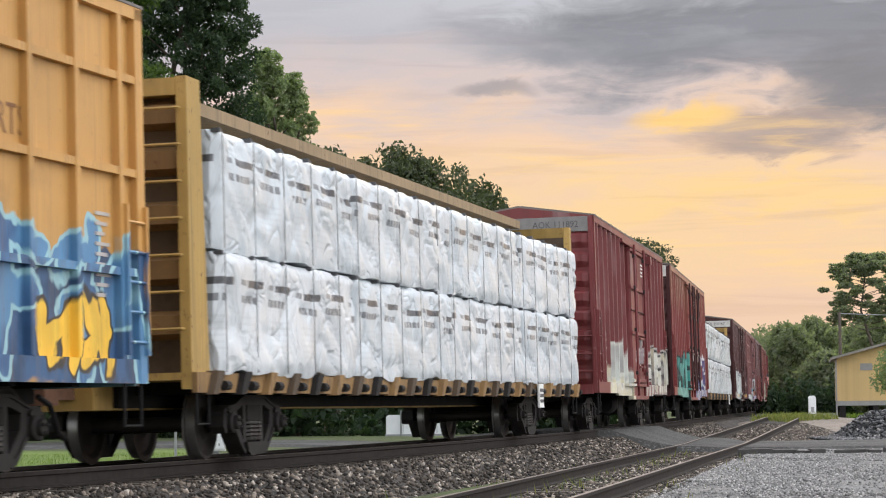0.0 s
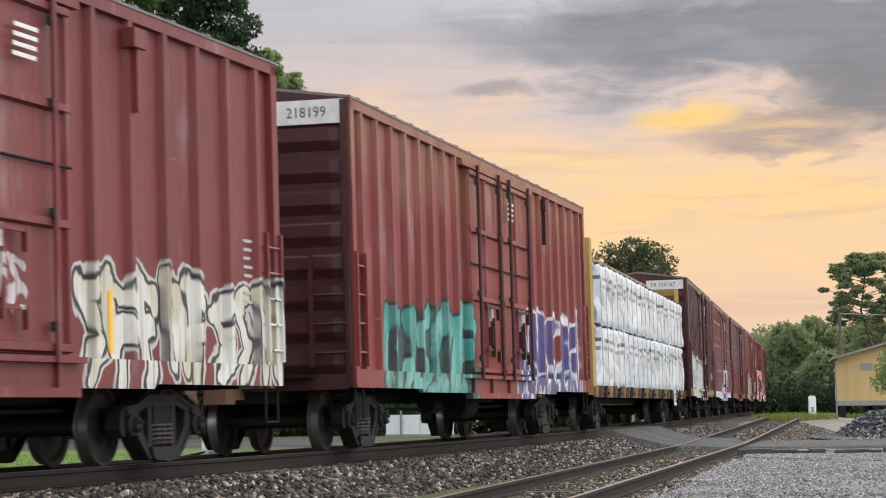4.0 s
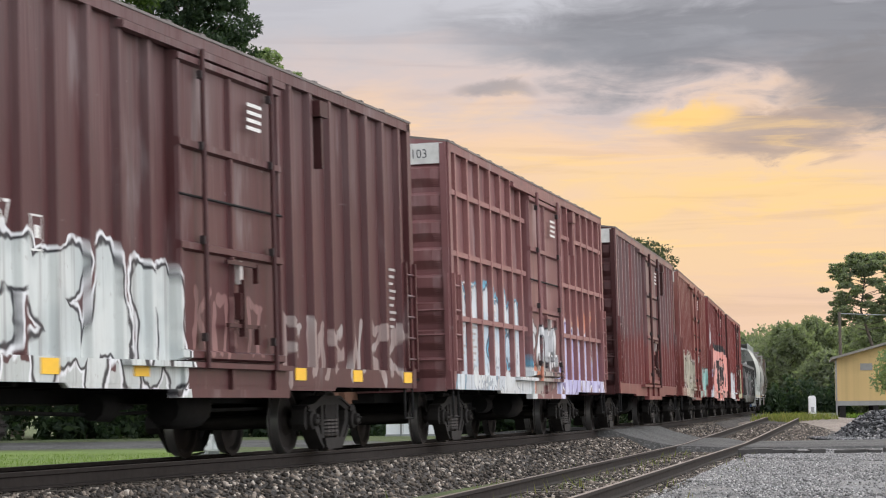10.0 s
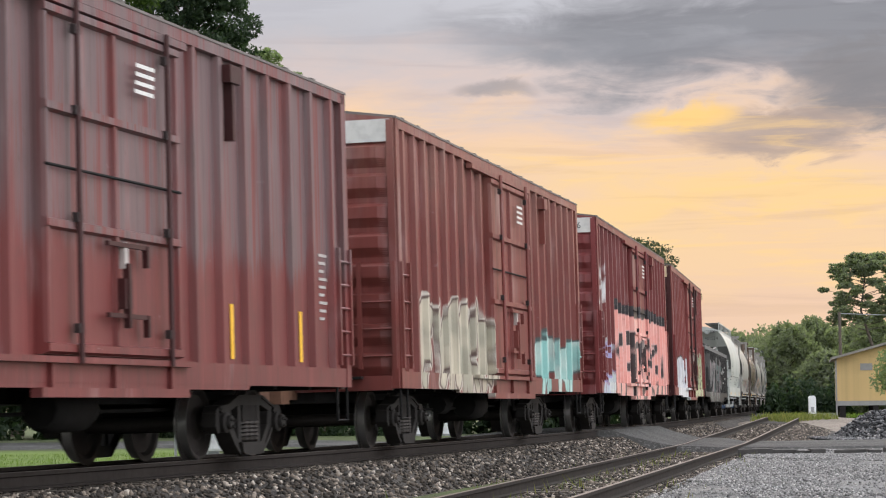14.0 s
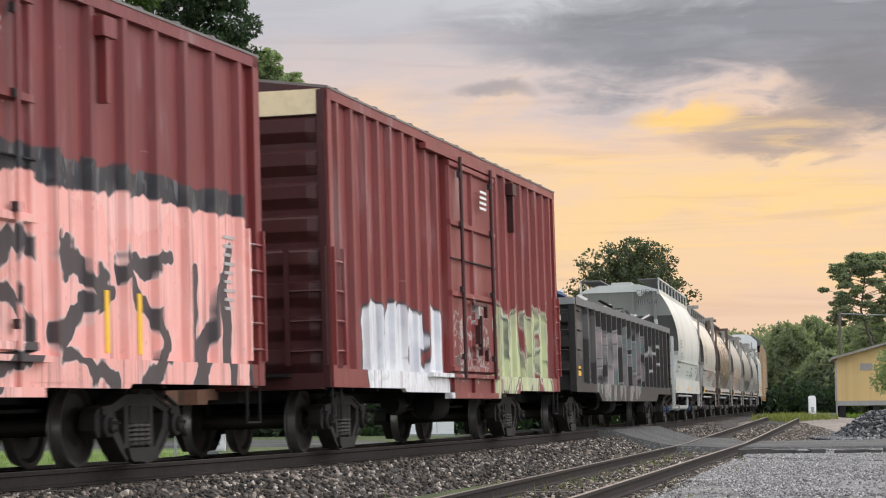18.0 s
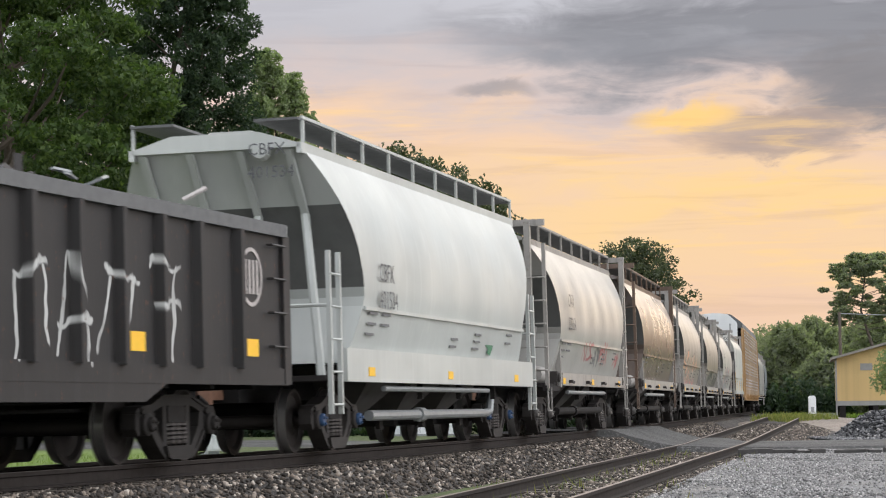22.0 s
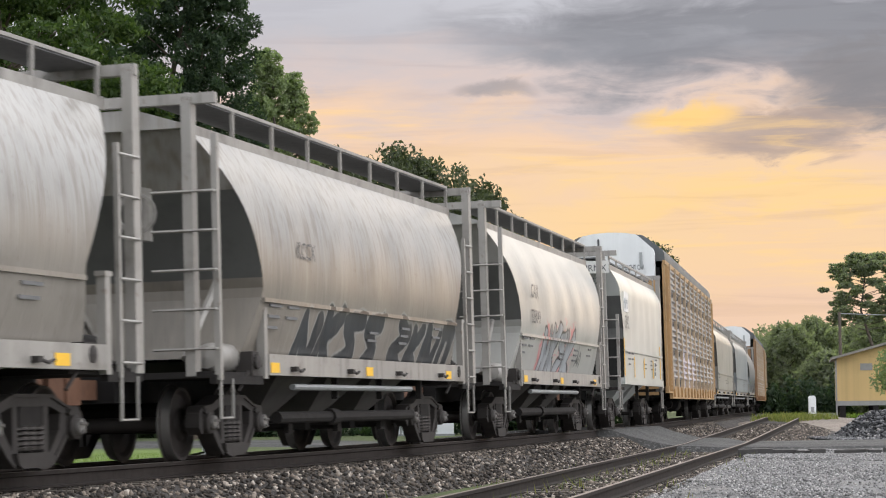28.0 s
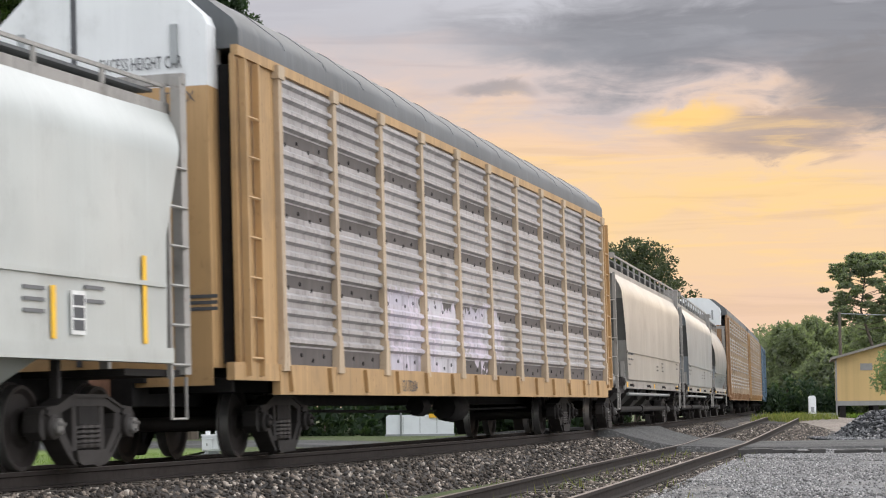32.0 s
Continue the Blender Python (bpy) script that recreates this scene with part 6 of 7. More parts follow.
box_car(mid(146.1, 162.0), 15.9, "dark red box car with large pink graffiti", old_paint("red_paint_g", (0.185, 0.032, 0.032), grime=0.1, tags=(dict(x0=-4.7, x1=7.6, z0=0.5, z1=3.0, fill=INK, edge=INK, scale=0.8, seed=15, holes=0.0, sway=0.4), dict(x0=-4.9, x1=7.5, z0=0.5, z1=2.72, fill=PINK, edge=PINK, third=(0.82, 0.43, 0.38), scale=0.85, seed=16, holes=0.0, sway=0.4), dict(x0=-4.4, x1=7.3, z0=0.5, z1=2.45, count=7, fill=INK, r=0.12, ew=0.02, line=(0.70, 0.50, 0.47), seed=77, slant=0.0, sway=1.3, dense=0.95), dict(x0=-7.5, x1=-5.1, z0=0.6, z1=1.95, fill=(0.45, 0.55, 0.62), edge=LILAC, third=(0.55, 0.60, 0.60), seed=18, holes=0.25), dict(x0=-7.75, x1=-6.6, z0=2.75, z1=3.85, count=2, fill=PALE, r=0.055, ew=0, seed=52))),
        ribs=8, patch=WHITE_END, end_mark="AOK 111946", marks=(("AO K", 0, 2.44, 0.32), ("111 946", 0, 2.02, 0.32)), yellow=(-6.85, -4.2, -1.9, 3.39, 4.54, 7.4))
box_car(mid(164.6, 180.3), 15.7, "red box car with white and green graffiti", old_paint("red_paint_h", (0.215, 0.036, 0.034), grime=0.12, tags=(dict(x0=-6.1, x1=-1.5, z0=0.55, z1=2.05, count=4, fill=(0.70, 0.70, 0.71), third=(0.58, 0.58, 0.62), line=(0.05, 0.05, 0.055), r=0.27, ew=0.05, seed=19, slant=0.0), dict(x0=-6.0, x1=-1.6, z0=0.5, z1=1.15, fill=PALE, edge=(0.62, 0.62, 0.64), scale=1.0, seed=54, holes=0.1), dict(x0=1.9, x1=7.1, z0=0.6, z1=2.3, count=4, fill=(0.50, 0.53, 0.30), third=(0.40, 0.43, 0.28), line=(0.03, 0.04, 0.03), rim=(0.56, 0.58, 0.44), r=0.22, ew=0.045, seed=20, slant=0.0), dict(x0=-1.0, x1=1.5, z0=1.0, z1=2.2, fill=(0.10, 0.07, 0.06), edge=(0.40, 0.38, 0.36), third=(0.36, 0.34, 0.33), scale=2.4, seed=55, holes=0.6))),
        ribs=9, patch=plain("cream_end_paint", (0.66, 0.54, 0.34), 0.6), end_mat=SHADED_END)
gondola(mid(182.95, 203.65), 20.7, "black gondola with scrap and scrawled graffiti", P("black_gondola_paint", (0.021, 0.0185, 0.018), rust=0.45, pale=0.25, grime=0.05, spec=0.4, rough=0.55, tags=(dict(x0=-7.0, x1=-2.6, z0=0.7, z1=2.25, count=5, fill=(0.36, 0.30, 0.30), third=(0.10, 0.17, 0.15), line=(0.04, 0.038, 0.038), rim=(0.50, 0.48, 0.47), r=0.10, ew=0.035, seed=21, dense=0.85), dict(x0=-2.5, x1=2.6, z0=0.7, z1=2.4, count=6, fill=(0.22, 0.17, 0.18), third=(0.13, 0.21, 0.19), line=(0.05, 0.045, 0.045), rim=(0.36, 0.35, 0.34), r=0.11, ew=0.03, seed=56, dense=0.75), dict(x0=3.0, x1=7.2, z0=1.0, z1=2.2, count=4, fill=(0.52, 0.52, 0.50), r=0.032, ew=0, seed=22, dense=0.9), dict(x0=-10.0, x1=-7.6, z0=1.5, z1=2.5, count=3, fill=(0.13, 0.125, 0.12), r=0.14, ew=0, seed=57, dense=0.6))))
LIGHT = (0.49, 0.505, 0.48)
# overhang shade as colour, for the flat-sided hopper's lower end sheets
SHADE = plain("end_shade_dark_grey", (0.022, 0.022, 0.021), 0.8, spec=0.2)
hopper(mid(205.45, 219.1), 13.65, "clean pale grey covered hopper with dark lettering", P("pale_grey_paint", LIGHT, streak=0.06, rust=0.02, rough=0.38, pale=0.1, grime=0.05), SHADE, top=3.98, wide=1.62, marks=(("CBFX", -4.68, 2.30, 0.36), ("401534", -4.68, 1.93, 0.36)), emblem=True, end_mark=("CBFX", "401534"), bays=3, tilt=1.6, frames=False)
hopper(mid(220.25, 232.7), 12.45, "grey covered hopper with red scrawls near its sill", P("grey_paint_i", (0.40, 0.39, 0.36), chalk=0.2, pale=0.06, streak=0.1, rust=0.05, rough=0.30, tags=(dict(x0=-1.35, x1=0.1, z0=1.42, z1=2.0, count=2, fill=(0.34, 0.06, 0.07), r=0.042, ew=0, seed=23), dict(x0=0.35, x1=1.2, z0=1.4, z1=1.9, count=2, fill=(0.08, 0.08, 0.09), r=0.05, ew=0, seed=58), dict(x0=1.2, x1=2.6, z0=1.4, z1=1.95, count=3, fill=(0.38, 0.07, 0.08), r=0.042, ew=0, seed=59), dict(x0=3.6, x1=4.6, z0=1.4, z1=1.85, count=2, fill=(0.38, 0.07, 0.08), r=0.042, ew=0, seed=63))), SHADE, marks=(("CAIX", -3.90, 2.54, 0.36), ("323254", -3.93, 2.08, 0.36)))
hopper(mid(234.75, 247.15), 12.4, "rust-brown streaked covered hopper", P("rusty_grey_paint", (0.125, 0.092, 0.073), fade=(2.2, 2.9, (0.27, 0.237, 0.228), 0.8, 0.55), streak=0.5, rust=0.4, rough=0.26, grime=0.35), SHADE, post_mat=paint("rusty_post_paint", (0.13, 0.085, 0.06)))
hopper(mid(248.95, 261.4), 12.45, "grey covered hopper with pink graffiti on its sill", P("grey_paint_j", (0.27, 0.245, 0.215), fade=(1.9, 2.6, (0.385, 0.372, 0.355), 0.85, 0.55), pale=0.12, streak=0.25, rust=0.15, rough=0.30, tags=(dict(x0=-4.4, x1=2.9, z0=0.9, z1=1.45, fill=(0.62, 0.20, 0.20), edge=(0.55, 0.30, 0.28), third=(0.56, 0.34, 0.30), scale=1.8, seed=24, holes=0.35), dict(x0=-4.4, x1=2.7, z0=1.1, z1=2.3, count=6, fill=(0.42, 0.39, 0.36), third=(0.66, 0.30, 0.16), line=INK, r=0.11, ew=0.05, seed=60))), SHADE)
hopper(mid(263.4, 275.85), 12.45, "weathered grey covered hopper with black graffiti", P("grey_paint_k", (0.25, 0.222, 0.188), fade=(2.0, 2.7, (0.37, 0.357, 0.34), 0.85, 0.55), streak=0.35, rust=0.2, rough=0.30, tags=(dict(x0=-3.2, x1=0.6, z0=0.9, z1=1.95, count=4, fill=(0.018, 0.022, 0.025), third=(0.03, 0.036, 0.04), line=(0.30, 0.29, 0.27), r=0.14, ew=0.03, seed=25, slant=0.22, sway=0.5), dict(x0=1.2, x1=4.7, z0=0.9, z1=1.95, count=4, fill=(0.018, 0.022, 0.025), third=(0.03, 0.036, 0.04), line=(0.30, 0.29, 0.27), r=0.14, ew=0.03, seed=61, slant=0.22, sway=0.5))), SHADE, marks=(("KCCX", -3.55, 2.40, 0.30),))
hopper(mid(278.05, 290.5), 12.45, "pale grey covered hopper with a dark graffiti tag", P("grey_paint_l", (0.42, 0.412, 0.382), pale=0.06, streak=0.12, rust=0.05, rough=0.30, tags=(dict(x0=-2.5, x1=1.5, z0=1.0, z1=2.2, fill=(0.58, 0.12, 0.13), edge=(0.58, 0.20, 0.20), scale=2.0, seed=31, holes=0.6, dense=0.7), dict(x0=-2.3, x1=1.4, z0=0.95, z1=2.15, count=4, fill=(0.34, 0.36, 0.38), third=(0.20, 0.21, 0.23), line=INK, r=0.13, ew=0.055, seed=26, slant=0.15), dict(x0=2.0, x1=2.9, z0=1.3, z1=1.9, count=2, fill=(0.06, 0.06, 0.06), r=0.045, ew=0, seed=62))), SHADE, marks=(("CAIX", -3.85, 2.54, 0.36), ("323049", -3.88, 2.08, 0.36)))
hopper(mid(293.0, 304.45), 11.45, "light grey flat-sided hopper with slanted ends", P("light_grey_paint_m", (0.50, 0.515, 0.49), pale=0.05, streak=0.05, rust=0.04, rough=0.30, grime=0.1), SHADE, round_side=False, wide=1.55, top=3.84, tilt=1.9, walk_h=0.18, compact=True, marks=(("MRMX", -4.72, 2.88, 0.36), ("3142", -4.52, 2.40, 0.46)), end_mark=("MRMX", "3142"), bays=2)
auto_rack(mid(305.3, 332.2), "yellow car carrier with grey slatted side panels", tags=(dict(x0=-6.5, x1=1.5, z0=0.8, z1=2.2, fill=(0.55, 0.52, 0.55), edge=(0.62, 0.55, 0.62), third=(0.48, 0.44, 0.50), scale=1.0, seed=27, holes=0.4),), seed=1)
hopper(mid(334.2, 353.0), 18.8, "streaked light grey covered hopper", P("grey_paint_n", (0.36, 0.35, 0.325), streak=0.55, rust=0.1, rough=0.30), SHADE, bays=4, round_side=False, tilt=1.4)
hopper(mid(354.4, 373.4), 19.0, "blue-grey covered hopper with streaked sides", P("blue_grey_paint", (0.30, 0.325, 0.345), streak=0.35, rust=0.05, rough=0.30), SHADE, bays=4, round_side=False, tilt=1.4)
hopper(mid(374.2, 388.0), 13.8, "dark grey covered hopper car in the train", P("dark_grey_paint", (0.24, 0.25, 0.26), streak=0.4, rough=0.30), SHADE)
auto_rack(mid(389.8, 416.7), "weathered brown and yellow car carrier", yellow_tone=(0.30, 0.17, 0.085), seed=3, marks=False)
auto_rack(mid(418.7, 445.6), "yellow car carrier at the far end", seed=4, marks=False)
box_car(mid(448.0, 464.0), 16.0, "faded blue box car", P("blue_paint", (0.10, 0.16, 0.22)), ribs=9)

# ---------------------------------------------------------------- ground, road, tracks
GROUND_Z = -0.55


def ground():
    m = M()
    # fine in the middle, coarse to the horizon
    xs = [-3000, -1000, -400, -200] + list(np.arange(-120, 121, 6.0)) + [200, 400, 1000, 3000]
    ys = [-3000, -800, -300, -120, -60] + list(np.arange(-30, 271, 6.0)) + [350, 500, 900, 3000]
    rows = []
    for y in ys:
        rows.append([(x, y, GROUND_Z - 0.05 + 0.05 * noise.noise(Vector((x * 0.07, y * 0.07, 1)))) for x in xs])
    m.sheet(rows)
    mat = ground_mat("grassy_earth", (0.075, 0.105, 0.03), (0.055, 0.06, 0.025), (0.11, 0.14, 0.045), 5.0, 0.06)
    return tagged(obj("ground", m, mat), "flat grassy ground beside the railway", "ground", kind="structure")


ground()


def sweep(profile, s0, s1, step=1.0, offset=0.0, canted=True):
    """A profile of (side, z) pairs swept along the main track, open."""
    rows = []
    for s in np.arange(s0, s1 + 0.01, step):
        row = []
        for side, z in profile:
            p, _ = on_line(s, side + offset, z)
            row.append(tuple(p))
        rows.append(row)
    return M().sheet(rows)


BALLAST = ground_mat("ballast_bed", (0.06, 0.052, 0.046), (0.026, 0.022, 0.020), (0.14, 0.125, 0.112), 14.0, 0.06)

# the siding: a straight line that joins the main track beyond the road
SID_A = Vector((0.87 - 0.1836 * 31.2, 0.0))
SID_DIR = Vector((0.1836, 1.0)).normalized()
SID_N = Vector((SID_DIR.y, -SID_DIR.x))
SID_Z = -0.405


def siding_rise(d):
    return 0.38 * min(1.0, max(0.0, (d - 60) / 45.0))


def on_siding(d, side=0.0, z=0.0):
    """d metres along the siding; side from its left rail towards the near side."""
    p = SID_A + SID_DIR * d + SID_N * side
    return (p.x, p.y, SID_Z + z + siding_rise(d))


def bed_height(x, y, m):
    """The stone bed at a point that lies m from the main track's middle: the higher of both tracks' beds."""
    main = -0.205 if abs(m) < 1.45 else -0.205 - 0.5 * (abs(m) - 1.45)
    v = Vector((x, y)) - SID_A
    d, q = v.dot(SID_DIR), v.dot(SID_N)
    out = max(0.0, -0.45 - q, q - 1.95)
    side = SID_Z + siding_rise(d) - 0.185 - 0.22 * out
    return max(main, side, GROUND_Z - 0.08) + 0.012 * noise.noise(Vector((x * 2, y * 2, 0)))


rows = []
for s in np.arange(-120, 420.1, 1.5):
    row = []
    for m in (-4.0, -2.2, -1.45, -0.7, 0.0, 0.7, 1.45, 1.7, 1.95, 2.2, 2.5, 2.8, 3.2, 3.6, 4.0, 4.5, 5.0, 5.5, 6.0, 6.6, 7.2, 8.0):
        p, _ = on_line(s, m, 0)
        row.append((p.x, p.y, bed_height(p.x, p.y, m)))
    rows.append(row)
tagged(obj("ballast_bed", M().sheet(rows), BALLAST), "grey crushed stone railway bed", "railway bed", kind="structure")


def rail_profile(o):
    return [(-0.037, 0.0), (0.037, 0.0), (0.037, -0.038), (0.010, -0.05), (0.010, -0.14), (0.07, -0.155), (0.07, -0.172), (-0.07, -0.172), (-0.07, -0.155), (-0.010, -0.14), (-0.010, -0.05), (-0.037, -0.038), (-0.037, 0.0)]


for side in (-0.755, 0.755):
    r = tagged(obj("main_rail", sweep([(a, z) for a, z in rail_profile(1)], -120, 420, 2.0, side), RAIL_WEB), "rusty steel rail of the main track", "rail", "rails", kind="structure")
    obj("rail_head", sweep([(-0.030, 0.003), (0.030, 0.003), (0.030, -0.006), (-0.030, -0.006), (-0.030, 0.003)], -120, 420, 2.0, side), RAIL_TOP, r, "polished running surface")

tie_mesh = M().box(-0.115, 0.115, -1.3, 1.3, -0.33, -0.165).mesh("tie")
ties = tagged(new("track_ties"), "weathered wooden ties under the main track", "railway ties", kind="structure")
for i, s in enumerate(np.arange(-30, 95, 0.52)):
    p, a = on_line(s, 0, 0)
    obj("tie", tie_mesh, TIE, ties, "", Matrix.Translation(p) @ Matrix.Rotation(a + random.uniform(-0.02, 0.02), 4, "Z"))


def siding_sweep(profile, d0, d1, step, off=0.0):
    return M().sheet([[on_siding(d, a + off, z) for a, z in profile] for d in np.arange(d0, d1 + 0.01, step)])


for side in (0.0, 1.505):
    r = tagged(obj("siding_rail", siding_sweep(rail_profile(1), -40, 112, 2.0, side), RAIL_WEB), "rusty steel rail of the siding", "rail", "rails", kind="structure")
    obj("rail_head", siding_sweep([(-0.028, 0.003), (0.028, 0.003), (0.028, -0.006), (-0.028, -0.006), (-0.028, 0.003)], -40, 112, 2.0, side), plain("dull_rail_head", (0.16, 0.12, 0.10), 0.62, 0.1, 0.4, 3), r, "dull running surface")
side_ties = tagged(new("siding_ties"), "old half-buried ties under the siding", "railway ties", kind="structure")
for d in np.arange(14, 100, 0.56):
    x, y, z = on_siding(d, 0.75 + random.uniform(-0.1, 0.1))
    obj("tie", tie_mesh, TIE, side_ties, "", Matrix.Translation((x, y, z + random.uniform(-0.02, 0.004))) @ Matrix.Rotation(math.atan2(SID_DIR.y, SID_DIR.x) + random.uniform(-0.03, 0.03), 4, "Z"))

# the road over both tracks
ASPHALT = ground_mat("worn_asphalt", (0.082, 0.08, 0.077), (0.04, 0.039, 0.038), (0.15, 0.146, 0.142), 16.0, 0.012, 0.95)


def road_y(x):
    u = min(1.0, max(0.0, (3.0 - x) / 9.0))
    return 61.0 + 0.15 * max(0.0, x - 3.0) + 16.0 * u * u * (3 - 2 * u)


def road_z(x, y):
    m = (x - 2.9 - 0.2 * (y - 56.0)) * 0.98
    v = Vector((x, y)) - SID_A
    d, q = v.dot(SID_DIR), v.dot(SID_N)
    low = SID_Z + siding_rise(d) - 0.016 + 0.27 * max(0.0, -0.12 - q)
    if m > 1.2:
        return min(low, max(-0.47, -0.012 - 0.21 * (m - 1.2)))
    if m < 0:
        return -0.012 if m > -1.5 else max(-0.50, -0.012 - 0.085 * (-m - 1.5))
    return -0.012


rows = []
for x in list(np.arange(-90, -8, 4.0)) + list(np.arange(-8, 26, 0.4)) + list(np.arange(26, 91, 4.0)):
    yc = road_y(x)
    rows.append([(x, yc - 4.85, -0.62)] + [(x, yc + o, road_z(x, yc + o)) for o in (-4.6, -3.0, -1.5, 0.0, 1.5, 3.0, 4.6)] + [(x, yc + 4.85, -0.62)])
tagged(obj("road", M().sheet(rows), ASPHALT), "worn grey asphalt road over the tracks", "road", kind="structure")

# gravel yard on the near side
GRAVEL = ground_mat("pale_gravel", (0.20, 0.197, 0.194), (0.085, 0.083, 0.082), (0.36, 0.352, 0.345), 11.0, 0.05, 0.9, 0.5)
rows = []
for y in np.arange(6, 57.1, 1.5):
    x0 = on_siding(y, 2.3)[0]
    rows.append([(x0 + (60 - x0) * (k / 24) ** 1.5, y, GROUND_Z + 0.02 + 0.03 * noise.noise(Vector((x0 + k, y * 0.4, 4)))) for k in range(25)])
tagged(obj("gravel_yard", M().sheet(rows), GRAVEL), "pale loose gravel yard with damp patches", "gravel", kind="structure")

# loose stones on the beds


def stones(name, count, place, size, mat, label, seed, category="gravel"):
    rng = np.random.default_rng(seed)
    base = np.array([(1, 0, 0), (-1, 0, 0), (0, 1, 0), (0, -1, 0), (0, 0, 1), (0, 0, -1)], float)
    tri = np.array([(0, 2, 4), (2, 1, 4), (1, 3, 4), (3, 0, 4), (2, 0, 5), (1, 2, 5), (3, 1, 5), (0, 3, 5)])
    pts = np.array([place(rng) for _ in range(count)])
    sz = rng.uniform(size[0], size[1], (count, 1, 1)) * rng.uniform(0.55, 1.25, (count, 6, 1))
    ang = rng.uniform(0, 6.28, (count, 3))
    ca, sa = np.cos(ang), np.sin(ang)
    v = base[None] * sz
    x, y, z = v[..., 0], v[..., 1], v[..., 2]
    x, y = x * ca[:, :1] - y * sa[:, :1], x * sa[:, :1] + y * ca[:, :1]
    y, z = y * ca[:, 1:2] - z * sa[:, 1:2], y * sa[:, 1:2] + z * ca[:, 1:2]
    x, y = x * ca[:, 2:] - y * sa[:, 2:], x * sa[:, 2:] + y * ca[:, 2:]
    v = np.stack([x, y, z * 0.8], -1) + pts[:, None]
    f = tri[None] + (np.arange(count) * 6)[:, None, None]
    me = bpy.data.meshes.new(name)
    me.vertices.add(count * 6)
    me.vertices.foreach_set("co", v.ravel())
    me.loops.add(count * 24)
    me.loops.foreach_set("vertex_index", f.ravel().astype(np.int32))
    me.polygons.add(count * 8)
    me.polygons.foreach_set("loop_start", np.arange(0, count * 24, 3, dtype=np.int32))
    me.update(calc_edges=True)
    me.validate()
    return tagged(obj(name, me, mat), label, category, kind="stuff")


STONE = rocks("crushed_stone", [(0.0, (0.014, 0.012, 0.010)), (0.4, (0.048, 0.039, 0.032)), (0.7, (0.125, 0.102, 0.083)), (0.9, (0.30, 0.25, 0.205)), (1.0, (0.58, 0.52, 0.46))])
CHIP = rocks("pale_gravel_chips", [(0.0, (0.11, 0.108, 0.107)), (0.45, (0.24, 0.238, 0.236)), (0.8, (0.33, 0.322, 0.315)), (1.0, (0.56, 0.545, 0.53))], damp=0.75)


def on_bed(rng):
    while True:
        s = -26 + 80 * rng.random() ** 1.2
        m = rng.uniform(-2.4, 7.5)
        p, _ = on_line(s, m, 0)
        v = Vector((p.x, p.y)) - SID_A
        d, q = v.dot(SID_DIR), v.dot(SID_N)
        if min(abs(abs(m) - 0.755), abs(q), abs(q - 1.505)) < 0.13 or q > 3.0 or (0.1 < q < 1.4 and rng.random() < 0.6) or abs(p.y - road_y(p.x)) < 4.9:
            continue
        return p.x, p.y, bed_height(p.x, p.y, m) + 0.005


def on_yard(rng):
    y = 24 + 32 * rng.random()
    x = on_siding(y, 2.2)[0] + 14 * rng.random() ** 1.3
    if noise.noise(Vector((x * 0.45, y * 0.16, 3.3))) < 0.0 and rng.random() < 0.85:
        return on_yard(rng)
    return x, y, GROUND_Z + 0.03


stones("ballast_stones", 80000, on_bed, (0.024, 0.054), STONE, "grey and brown crushed ballast stones", 1, "ballast")
stones("gravel_chips", 46000, on_yard, (0.012, 0.032), CHIP, "pale gravel chips on the yard", 3)

# broken dark edge of old paving between yard and road
edge = M()
for i in range(40):
    x = 6.6 + 0.42 * i + random.uniform(-0.1, 0.1)
    y = 51.6 + 0.09 * i + 0.35 * math.sin(i * 0.9) + random.uniform(-0.12, 0.12)
    a, b2, h = random.uniform(0.16, 0.34), random.uniform(0.25, 0.55), random.uniform(0.03, 0.10)
    edge.prism([(x - a, y - b2), (x + a * 0.7, y - b2 * 0.8), (x + a, y + b2 * 0.6), (x - a * 0.6, y + b2)], GROUND_Z - 0.05, GROUND_Z + 0.05 + h, "z")
tagged(obj("broken_paving", edge, plain("dark_old_tar", (0.045, 0.042, 0.04), 0.8, 0, 0.5, 5)), "broken dark edge of old paving", "paving", kind="stuff")

# rock heap by the road
HEAP = rocks("dark_rubble", [(0.0, (0.045, 0.046, 0.05)), (0.6, (0.125, 0.128, 0.135)), (0.88, (0.26, 0.26, 0.265)), (1.0, (0.46, 0.45, 0.44))])


def on_heap(rng):
    x, y = rng.uniform(-1.2, 10), rng.uniform(-2.6, 2.6)
    h = max(0.0, 0.80 * min(1.0, (x + 1.2) / 1.6) - 0.13 * y * y + 0.16 * math.sin(x * 1.7 + y) - 0.06)
    return 13.0 + x, 74.0 + y, GROUND_Z + h * rng.random() ** 0.35


stones("rubble_heap", 18000, on_heap, (0.03, 0.10), HEAP, "heap of dark broken rubble beside the road", 4, "rubble heap")

# ---------------------------------------------------------------- yellow shed on piers
SHED_Y, SHED_X = 138.0, 23.05


